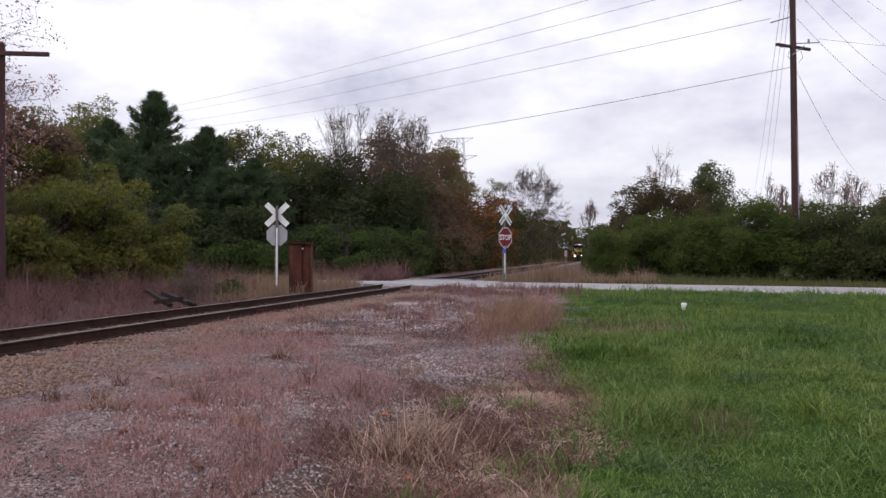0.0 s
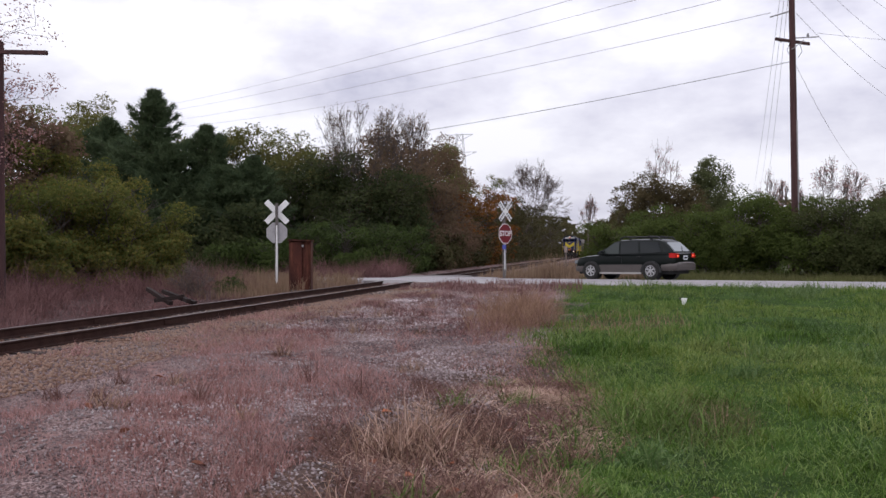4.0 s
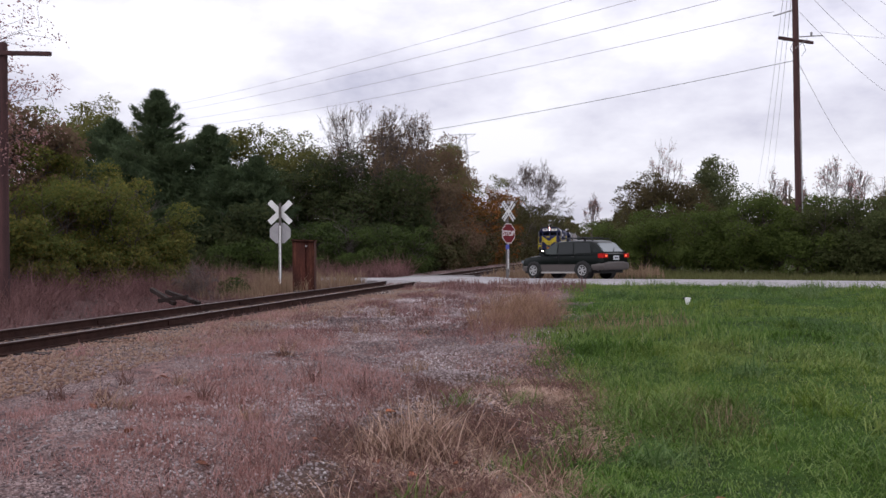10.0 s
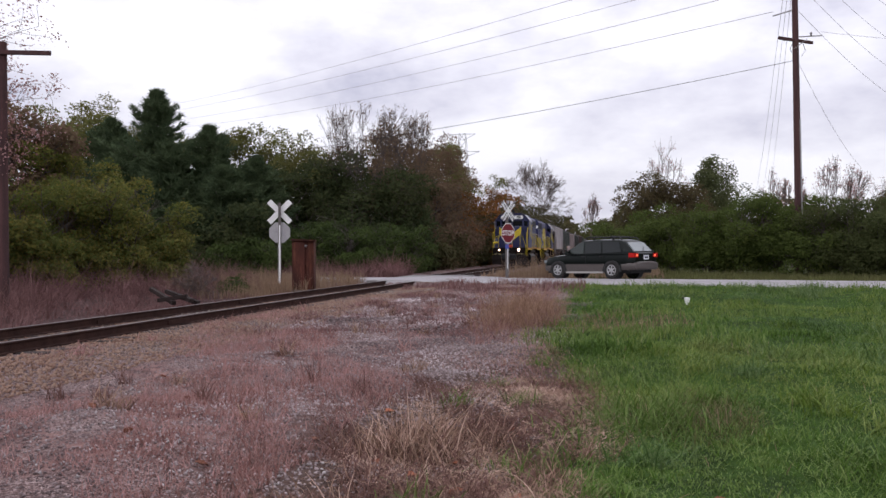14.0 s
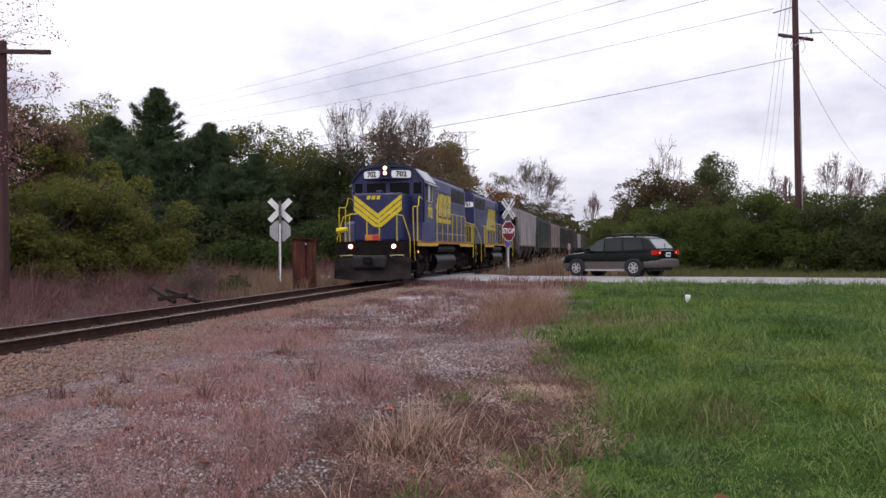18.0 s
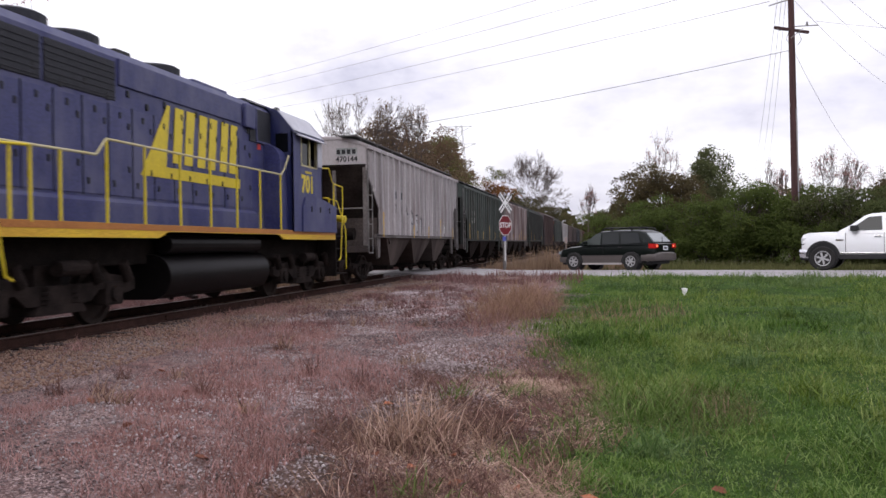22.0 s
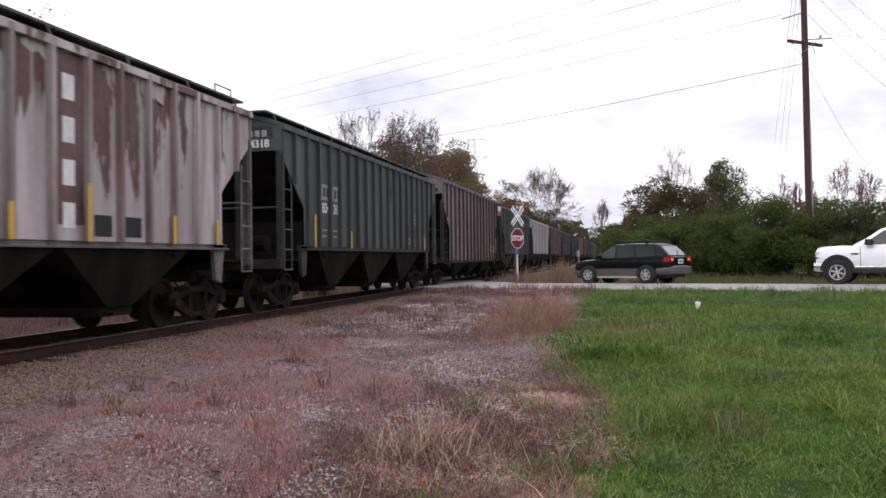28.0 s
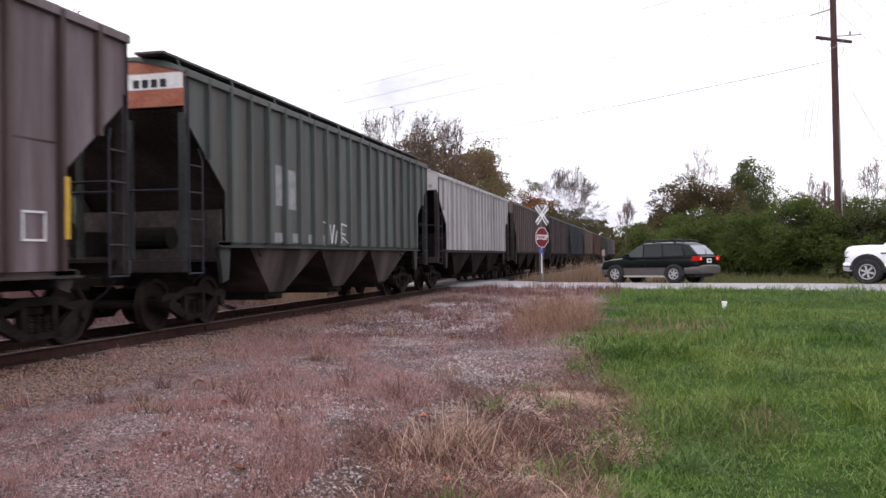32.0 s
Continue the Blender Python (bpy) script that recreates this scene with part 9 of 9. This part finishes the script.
        for xc in (-1.72, 2.12):
            part("wheel_well", Geo().tube((xc, s * (W - 0.35), 0.46), (xc, s * (W + 0.006), 0.46), 0.46, 0.46, 24), BLACK, car)
            g = Geo()
            arch_band(g, xc, 0.46, 0.455, 0.53, a - (0 if s > 0 else 0.015), b + (0.015 if s > 0 else 0))
            part("wheel_arch", g, TRIM if xc > 0 else CAR_WHITE, car)
        part("headlamp", Geo().prism([(s * 0.62, 0.86), (s * 0.90, 0.88), (s * 0.94, 1.06), (s * 0.62, 1.04)], "x", 2.60, 2.87), LENS, car, "clear headlamp in a dark bezel")
        part("lamp_bezel", Geo().prism([(s * 0.60, 0.84), (s * 0.93, 0.86), (s * 0.96, 0.90), (s * 0.60, 0.88)], "x", 2.58, 2.875), TRIM, car)
        part("tail_lamp", Geo().rbox(-2.90, -2.78, min(s * 0.82, s * 1.005), max(s * 0.82, s * 1.005), 0.85, 1.2, 0.02), TAIL_LIT, car)
    part("windscreen", Geo().add([(1.31, -0.76, 1.26), (1.31, 0.76, 1.26), (0.60, 0.66, 1.75), (0.60, -0.66, 1.75), (1.27, -0.76, 1.24), (1.27, 0.76, 1.24), (0.56, 0.66, 1.73), (0.56, -0.66, 1.73)],
                                 [(0, 1, 2, 3), (7, 6, 5, 4), (0, 4, 5, 1), (1, 5, 6, 2), (2, 6, 7, 3), (3, 7, 4, 0)]), CAR_GLASS, car)
    part("grille", Geo().rbox(2.80, 2.90, -0.60, 0.60, 0.72, 1.06, 0.03), TRIM, car)
    part("front_bumper", loft([(2.45, section(W + 0.01, 0.42, 0.74)), (2.80, section(W - 0.03, 0.42, 0.74)), (2.98, section(W - 0.16, 0.46, 0.72))]), CHROME, car, "chrome front bumper", True)
    part("bumper_lip", Geo().rbox(2.4, 2.92, -0.85, 0.85, 0.34, 0.45, 0.03), TRIM, car)
    part("rear_bumper", Geo().rbox(-3.02, -2.84, -0.95, 0.95, 0.52, 0.74, 0.03), CHROME, car)
    part("underside", Geo().box(-2.7, 2.6, -0.75, 0.75, 0.40, 0.60), BLACK, car)
    # a tall bonnet, and a cab that stands well forward
    for ob in car.children_recursive:
        upper = ob.name.split(".")[0] in ("cabin", "windscreen", "side_window", "wing_mirror", "door_handle", "door_seam", "badge")
        for v in ob.data.vertices:
            if upper:
                v.co.x += 0.42 * min(1.0, max(0.0, (v.co.x + 1.4) / 1.2))
            else:
                v.co.x += 0.10 * min(1.0, max(0.0, (v.co.x - 0.5) / 0.9)) * min(1.0, max(0.0, (2.98 - v.co.x) / 0.33))
            if v.co.z > 0.95:
                v.co.z = 0.95 + min(v.co.z - 0.95, 0.3) * 1.2 + max(v.co.z - 1.25, 0.0) * 0.92
    return car, put_wheels(car, road_wheel(0.405, 0.26, 0.245, 6), 0.405, (-1.72, 2.22), 0.94)


# the lane: the line that the left wheels follow
LANE = ROAD_LINE[:, :3]
LANE_S = np.r_[0, np.cumsum(np.linalg.norm(np.diff(LANE[:, :2], axis=0), axis=1))]


def lane_pose(s, side, yaw=0.0):
    """The pose of a vehicle whose middle is s metres along the lane; side: from its middle to its left wheels."""
    def at(v):
        return np.array([np.interp(v, LANE_S, LANE[:, i]) for i in range(3)])
    a, b = at(s - 1.3), at(s + 1.3)
    d = (b - a) / np.linalg.norm((b - a)[:2])
    c = (a + b) / 2
    return pose(c[0], c[1], c[2] - 0.012, 0, -math.degrees(math.atan2(d[2], 1)), math.degrees(math.atan2(d[1], d[0])) + yaw) @ pose(0, -side, 0)


def along(x):
    """Metres along the lane at which it has the given x."""
    return float(np.interp(-x, -LANE[:, 0], LANE_S))


def drive(vehicle, wheels, keys, side, r, yaw=0.0):
    """keys: (seconds, x of the middle of the left wheels). The wheels turn with the way made."""
    ts = np.array([k[0] for k in keys])
    ss = np.array([along(k[1]) for k in keys])
    DRIVEN.append((vehicle, [(t, lane_pose(s, side, yaw)) for t, s in zip(ts, ss)]))
    total = [(ts[0], 0.0)]
    for i in range(len(ts) - 1):
        turn = (ss[i + 1] - ss[i]) / r
        n = max(1, int(abs(turn) / 1.2) + 1)
        n = min(n, max(1, int((ts[i + 1] - ts[i]) * 29)))
        for k in range(1, n + 1):
            total.append((ts[i] + (ts[i + 1] - ts[i]) * k / n, (ss[i] + (ss[i + 1] - ss[i]) * k / n) / r))
    for hub, x, s in wheels:
        base = hub.matrix_basis.copy()
        DRIVEN.append((hub, [(t, base @ pose(0, 0, 0, 0, math.degrees(a) * s, 0)) for t, a in total]))


WAGON_WAY = [(0.0, 29.5), (1.0, 19.0), (1.6, 13.6), (2.2, 9.3), (2.5, 7.22), (3.0, 4.37), (3.5, 2.02), (4.0, 0.28), (4.5, -1.1), (5.0, -2.0), (5.5, -2.34), (5.9, -2.36), (9.0, -2.36), (10.0, -2.30), (10.5, -2.25), (11.0, -2.16),
             (11.5, -2.04), (12.0, -1.91), (13.0, -1.56), (14.0, -1.20), (14.5, -1.01), (15.5, -0.68), (16.5, -0.47), (17.0, -0.45), (21.0, -0.43), (32.0, -0.27)]
PICKUP_WAY = [(0.0, 50.0), (12.0, 40.0), (16.0, 22.5), (17.0, 17.3), (18.0, 13.1), (18.5, 11.7), (19.0, 10.6), (19.5, 9.92), (20.0, 9.45), (20.5, 9.15), (21.0, 9.02), (21.5, 9.0), (32.0, 9.0)]
_car, _wheels = station_wagon()
drive(_car, _wheels, WAGON_WAY, 0.76, 0.325, -4.0)
_car, _wheels = pickup()
drive(_car, _wheels, PICKUP_WAY, 0.86, 0.405)

# ---- signs, box, poles and wires ----
SIGN_WHITE = mat("sign_white", (0.78, 0.78, 0.78), (0.68, 0.67, 0.66), rough=0.5, scale=5, fine=40, amount=0.4, bump=0.0)
SIGN_BACK = mat("bare_aluminium", (0.40, 0.39, 0.40), (0.32, 0.31, 0.32), rough=0.45, metal=0.5, scale=4, fine=40, amount=0.5, bump=0.02)
SIGN_RED = mat("stop_sign_red", (0.150, 0.009, 0.016), (0.128, 0.008, 0.014), rough=0.5, scale=5, fine=40, amount=0.3, bump=0.0)
SIGN_BLUE = mat("small_blue_plate", (0.08, 0.10, 0.38), (0.07, 0.08, 0.28), rough=0.5, scale=5, fine=40, amount=0.3, bump=0.0)
POST = mat("weathered_post", (0.14, 0.125, 0.12), (0.09, 0.08, 0.078), rough=0.9, scale=3, fine=30, amount=0.6, bump=0.3, stretch=(3, 3, 0.5))
RUST_RED = mat("red_brown_cabinet_paint", (0.080, 0.026, 0.019), (0.034, 0.014, 0.011), alpha_spec=0.15, rough=0.8, scale=1.4, fine=28, amount=0.9, bump=0.2, stretch=(2, 2, 0.5), dirt=(0.19, 0.078, 0.044), dirt_amount=0.5, dirt_scale=2.5,
               dirt_stretch=(2, 2, 0.3))
POLE_WOOD = mat("reddish_pole_wood", (0.080, 0.038, 0.037), (0.042, 0.023, 0.024), rough=0.9, scale=2, fine=30, amount=0.8, bump=0.3, stretch=(4, 4, 0.3))
WIRE = mat("wire", (0.36, 0.34, 0.37), (0.30, 0.28, 0.31), rough=0.6, amount=0.2, bump=0.0)
CABLE = mat("black_cable", (0.03, 0.03, 0.032), (0.025, 0.025, 0.026), rough=0.6, amount=0.2, bump=0.0)
INSULATOR = mat("grey_insulator", (0.30, 0.29, 0.30), (0.2, 0.2, 0.2), rough=0.35, amount=0.3, bump=0.0)


def crossing_sign(label, x, y, z, turn, octagon, arm, zc_stop, zc_buck, lettered, plate=False):
    """A crossbuck over an octagonal stop sign on a square post; the faces look along -y before the turn."""
    sign = thing("crossing_sign", pose(x, y, z, 0, 0, turn), label, "road sign", "signs at the crossing")
    top = zc_buck + 0.36
    part("post", Geo().rbox(-0.055, 0.055, 0.02, 0.13, -0.4, top, 0.01), POST, sign)
    part("reflective_strip", Geo().box(0.058, 0.066, 0.02, 0.12, 0.10, zc_stop - octagon / 2 - 0.02).box(-0.03, 0.03, 0.131, 0.136, 0.05, zc_stop + 0.3).box(-0.05, 0.0, 0.012, 0.018, 0.35, zc_stop - octagon / 2 - 0.02), SIGN_WHITE, sign, "white reflective strip")
    r = octagon / 2 / math.cos(math.pi / 8)
    oct8 = [(r * math.cos(math.pi / 8 + k * math.pi / 4), zc_stop + r * math.sin(math.pi / 8 + k * math.pi / 4)) for k in range(8)]
    plate_ob = part("stop_sign", Geo().prism(oct8, "y", 0.0, 0.004), SIGN_BACK, sign, "octagonal stop sign")
    part("white_border", Geo().prism(oct8, "y", -0.002, 0.0), SIGN_WHITE, plate_ob)
    part("red_face", Geo().prism([(x0 * 0.94, zc_stop + (z0 - zc_stop) * 0.94) for x0, z0 in oct8], "y", -0.004, -0.002), SIGN_RED, plate_ob)
    if lettered:
        letters("stop_lettering", "STOP", octagon * 0.37, SIGN_WHITE, plate_ob, pose(0, -0.0065, zc_stop - 0.005, 90, 0, 0), 0.002)
    for k, a in enumerate((45, -45)):
        m = pose(0, -0.012 - 0.010 * k, zc_buck) @ pose(0, 0, 0, 0, a, 0)
        g = Geo().box(-arm / 2, arm / 2, 0, 0.008, -0.114, 0.114)
        b = part("crossbuck_arm", g, SIGN_WHITE, sign)
        b.matrix_basis = m
        if lettered:
            for u in (-1, 1):
                for j in range(4):
                    c = u * (0.16 + j * 0.115)
                    part("arm_bar", Geo().box(c - 0.032, c + 0.032, -0.003, 0.0, -0.06, 0.06), BLACK, b, "black bar of lettering")
    if plate:
        part("blue_plate", Geo().rbox(-0.2, 0.04, -0.004, 0.004, zc_stop - octagon / 2 - 0.27, zc_stop - octagon / 2 - 0.06, 0.01), SIGN_BLUE, sign, "small blue plate under the stop sign")
    return sign


crossing_sign("white crossbuck above a red stop sign beside the road", -4.82, 38.82, 0.10, 57, 0.90, 1.12, 1.98, 3.0, True, True)
crossing_sign("crossbuck and stop sign seen from behind, bare metal", -13.52, 33.0, -0.05, 200, 0.84, 1.22, 2.13, 2.98, True)


def relay_cabinet():
    cab = thing("relay_cabinet", pose(-11.42, 30.2, -0.15, 0, 0, 14) @ Matrix.Diagonal((1.12, 1.12, 1.06, 1)), "rusty red-brown steel cabinet with open side beside the track", "cabinet")
    part("back", Geo().rbox(-0.36, 0.36, 0.30, 0.34, 0.0, 1.74, 0.008), RUST_RED, cab)
    for s in (-1, 1):
        part("side_panel", Geo().rbox(min(s * 0.36, s * 0.32), max(s * 0.36, s * 0.32), -0.30, 0.30, 0.0, 1.74, 0.008), RUST_RED, cab)
    part("door", Geo().rbox(-0.32, 0.06, -0.30, -0.27, 0.03, 1.70, 0.008), RUST_RED, cab, "rust-streaked door")
    part("inner_door", Geo().rbox(0.06, 0.32, -0.22, -0.19, 0.03, 1.70, 0.008), RUST_RED, cab, "recessed darker door")
    part("lid", Geo().prism([(-0.40, 1.74), (0.40, 1.72), (0.40, 1.76), (-0.40, 1.80)], "y", -0.36, 0.36), RUST_RED, cab, "sloping lid")
    part("handle", Geo().tube((0.09, -0.32, 1.56), (0.09, -0.24, 1.56), 0.035, 0.03, 10), INSULATOR, cab, "round pale handle")
    part("base", Geo().rbox(-0.40, 0.40, -0.34, 0.36, -0.15, 0.0, 0.02), POST, cab)


relay_cabinet()


def old_ties():
    wood = mat("old_timber", (0.018, 0.0115, 0.0105), (0.034, 0.022, 0.020), rough=0.95, scale=3, fine=30, amount=0.8, bump=0.5, stretch=(0.5, 3, 3))
    for x, y, z, rz, ry, ln in [(-13.45, 23.6, -0.04, -28, 18, 1.3), (-12.85, 23.7, -0.08, -20, 13, 1.45), (-13.0, 23.4, -0.10, 12, -8, 0.9), (-12.6, 23.55, -0.12, -48, 5, 1.0)]:
        g = Geo().rbox(-ln / 2, ln / 2, -0.07, 0.07, -0.06, 0.06, 0.015)
        solid("discarded_tie", g, wood, "broken dark railway tie dumped in the weeds", "railway tie", "discarded ties", m=pose(x, y, z, 0, ry, rz))


old_ties()


def white_cup():
    z = float(ground_z(np.array([1.78]), np.array([22.6]))[0])
    cup = thing("utility_marker", pose(1.78, 22.6, z), "small white plastic pipe cap standing in the lawn", "pipe cap")
    part("cup", Geo().lathe([(0.055, 0.0), (0.06, 0.10), (0.075, 0.17), (0.07, 0.185), (0.02, 0.19)], (0, 0, 0), "z", 16), SIGN_WHITE, cup, smooth=True)
    part("dark_top", Geo().lathe([(0.07, 0.0), (0.075, 0.03), (0.02, 0.04)], (-0.05, 0.10, 0.15), "z", 12), BLACK, cup)


white_cup()


def marker_post():
    z = float(ground_z(np.array([-2.4]), np.array([44.8]))[0])
    post = thing("marker_post", pose(-2.4, 44.8, z), "thin roadside marker post with a pale head", "marker post")
    part("stem", Geo().rbox(-0.04, 0.04, -0.03, 0.03, -0.2, 1.35, 0.008), POST, post)
    part("head", Geo().rbox(-0.075, 0.075, -0.04, 0.04, 1.35, 1.66, 0.03), mat("weathered_pale_plastic", (0.34, 0.27, 0.26), (0.25, 0.19, 0.185), rough=0.6), post, "pale marker head")


marker_post()


def utility_pole():
    """The tall wooden pole among the shrubs right of the road."""
    p = thing("utility_pole", pose(8.34, 42.21, 0.05), "tall reddish wooden utility pole with short crossarm", "utility pole", "utility poles")
    part("pole", Geo().tube((0.05, 0, -0.5), (-0.12, 0, 18.6), 0.20, 0.14, 14), POLE_WOOD, p, smooth=True)
    part("conduit", Geo().tube((0.20, -0.10, 0), (0.10, -0.10, 8.2), 0.05, 0.05, 8), INSULATOR, p, "grey conduit")
    part("crossarm", Geo().rbox(-0.06, 0.06, -1.25, 1.25, 12.30, 12.45, 0.01), POLE_WOOD, p).matrix_basis = pose(-0.05, 0, 0, 0, 0, -52)
    part("brace", Geo().tube((-0.15, -0.2, 11.9), (0.45, -0.3, 12.35), 0.02, 0.02, 5), INSULATOR, p)
    for dx, dy in ((-0.55, 0.4), (0.6, -0.5)):
        part("insulator", Geo().lathe([(0.03, 0), (0.07, 0.05), (0.04, 0.1), (0.07, 0.15), (0.02, 0.2)], (dx, dy, 12.45), "z", 10), INSULATOR, p)
    part("dead_end", Geo().tube((-0.1, 0, 14.0), (-1.2, -0.1, 13.7), 0.035, 0.035, 6), INSULATOR, p, "strung insulator")
    part("dead_end", Geo().tube((0, 0, 12.55), (1.3, 0.2, 12.6), 0.03, 0.03, 6), INSULATOR, p, "strung insulator")
    part("drop_loop", Geo().rail([(-0.2, -0.1, 12.3), (-0.35, -0.1, 11.9), (-0.2, -0.1, 11.6)], 0.012), CABLE, p)
    part("drop_loop", Geo().rail([(0.25, -0.1, 12.3), (0.4, -0.1, 11.8), (0.2, -0.1, 11.5)], 0.012), CABLE, p)
    for ob in p.children_recursive:
        ob.data.transform(ob.matrix_basis)
        ob.matrix_basis = pose(0, 0, 0)
        for v in ob.data.vertices:
            v.co *= 0.885


def old_pole():
    p = thing("telegraph_pole", pose(-16.95, 21.15, -0.3), "old dark wooden pole with a bare crossarm", "utility pole", "utility poles")
    part("pole", Geo().tube((0, 0, -0.3), (0, 0, 7.55), 0.15, 0.11, 12), POLE_WOOD, p, smooth=True)
    arm = part("crossarm", Geo().rbox(-1.25, 1.25, -0.05, 0.05, 7.17, 7.29, 0.01), POLE_WOOD, p)
    arm.matrix_basis = pose(0, -0.12, 0, 0, 1.5, 11)


utility_pole()
old_pole()


def wire(name, a, b, sag, r, material, label, group):
    # ends on the tall pole are brought to where it stands
    a, b = ((Vector(p) + Vector((0.14, 0, -1.22))) * 0.885 + Vector((0, 0, 1.22)) if 8.0 < p[0] < 11.0 else Vector(p) for p in (a, b))
    pts = []
    n = 24
    for k in range(n + 1):
        t = k / n
        p = a.lerp(b, t)
        p.z -= 4 * sag * t * (1 - t)
        pts.append(p)
    way = (b - a).normalized()
    u = way.orthogonal().normalized()
    w = way.cross(u)
    g = Geo()
    vs = [p + (u * math.cos(k * math.pi / 2) + w * math.sin(k * math.pi / 2)) * r for p in pts for k in range(4)]
    g.add(vs, [(i * 4 + k, i * 4 + (k + 1) % 4, i * 4 + 4 + (k + 1) % 4, i * 4 + 4 + k) for i in range(n) for k in range(4)])
    solid(name, g, material, label, "wire", group)


for _a, _b, _s in (((-66.5, 112.0, 22.1), (9.20, 47.6, 17.9), 0.75), ((-66.0, 112.3, 21.4), (9.20, 47.6, 16.7), 0.75), ((-65.0, 112.7, 20.2), (9.22, 47.6, 15.4), 0.75), ((-62.0, 113.5, 19.6), (8.10, 47.5, 13.8), 0.75)):
    wire("power_line", _a, _b, _s, 0.014, WIRE, "thin overhead power line against the sky", "overhead wires")
wire("telephone_cable", (-21.6, 46.0, 6.7), (9.15, 47.6, 11.2), 0.30, 0.014, CABLE, "dark overhead telephone cable against the sky", "overhead wires")
for _a, _b in (((9.39, 47.65, 13.77), (26.0, 84.0, 14.3)), ((9.25, 47.65, 15.4), (26.0, 84.0, 16.7)), ((9.2, 47.65, 16.9), (26.0, 84.0, 19.3)), ((9.2, 47.65, 18.4), (26.0, 84.0, 22.3)), ((9.3, 47.7, 11.2), (21.0, 80.0, 8.4)), ((10.5, 47.9, 12.7), (40.0, 84.0, 19.5))):
    wire("power_line", _a, _b, 0.5, 0.010, WIRE, "thin overhead power line against the sky", "overhead wires")
for _i in range(3):
    wire("service_line", (9.0 + 0.12 * _i, 47.8, 17.6 - 0.5 * _i), (25.6 + 1.2 * _i, 168.0, 11.5), 1.5, 0.014, WIRE, "thin service wire to the next pole", "overhead wires")


def pylon():
    p = thing("transmission_tower", pose(-52.5, 295.0, 0), "distant grey steel lattice transmission tower", "pylon")
    steel = mat("galvanised_steel", (0.38, 0.38, 0.40), (0.3, 0.3, 0.32), rough=0.6, metal=0.3, amount=0.3, bump=0.0)
    top = 43.0
    for sx in (-1, 1):
        for sy in (-1, 1):
            part("leg", Geo().tube((sx * 4.0, sy * 4.0, 0), (sx * 1.0, sy * 1.0, top), 0.14, 0.12, 4), steel, p)
    for k in range(14):
        z0, z1 = top * k / 14, top * (k + 1) / 14
        w0, w1 = 4.0 - 3.0 * k / 14, 4.0 - 3.0 * (k + 1) / 14
        part("lattice_brace", Geo().tube((-w0, -w0, z0), (w1, -w1, z1), 0.09, 0.09, 4).tube((w0, -w0, z0), (-w1, -w1, z1), 0.09, 0.09, 4), steel, p)
    for z, w in ((top - 0.3, 4.6), (top - 6.5, 6.0)):
        part("tower_arm", Geo().tube((-w, 0, z), (w, 0, z), 0.12, 0.12, 4).tube((-w, 0, z), (0, 0, z - 2.2), 0.1, 0.1, 4).tube((w, 0, z), (0, 0, z - 2.2), 0.1, 0.1, 4), steel, p)


pylon()

# ---- motion ----
def train_front(t):
    """Where the front coupler of the leading engine is along the track."""
    return float(np.interp(t, [k[0] for k in TRAIN_RUN], [k[1] for k in TRAIN_RUN]))


def run_rows(offset, x=TRACK, turn=0):
    return [(t, pose(x, s + offset, 0, 0, 0, turn)) for t, s in TRAIN_RUN]


def motions():
    for ob, offset, turn in TRAIN:
        walk(ob, run_rows(offset, turn=turn))
    turning = {ob: (offset, turn) for ob, offset, turn in TRAIN}
    for wheels, r, y in AXLES:
        offset, turn = turning[wheels.parent]
        if offset > 130:
            continue
        s = offset + (-y if turn else y)
        t0 = float(np.interp(s + 0.0, [-k[1] + 48 for k in TRAIN_RUN], [k[0] for k in TRAIN_RUN]))
        t1 = min(32.0, float(np.interp(s, [-k[1] - 3 for k in TRAIN_RUN], [k[0] for k in TRAIN_RUN])))
        if t1 - t0 < 0.2:
            continue
        base = wheels.matrix_basis.copy()
        steps = int((t1 - t0) * 15)
        rows, a = [], 0.0
        for k in range(steps + 1):
            t = round(t0 * 30) / 30 + k / 15
            a = (train_front(t0) - train_front(t)) / r * (-1 if turn else 1)
            rows.append((min(t, 32.0), base @ pose(0, 0, 0, math.degrees(a), 0, 0)))
        if rows[0][0] > 0.1:
            rows.insert(0, (0.0, rows[0][1]))
        if rows[-1][0] < 31.9:
            rows.append((32.0, rows[-1][1]))
        walk(wheels, rows)
    for ob, rows in DRIVEN:
        walk(ob, rows)


motions()
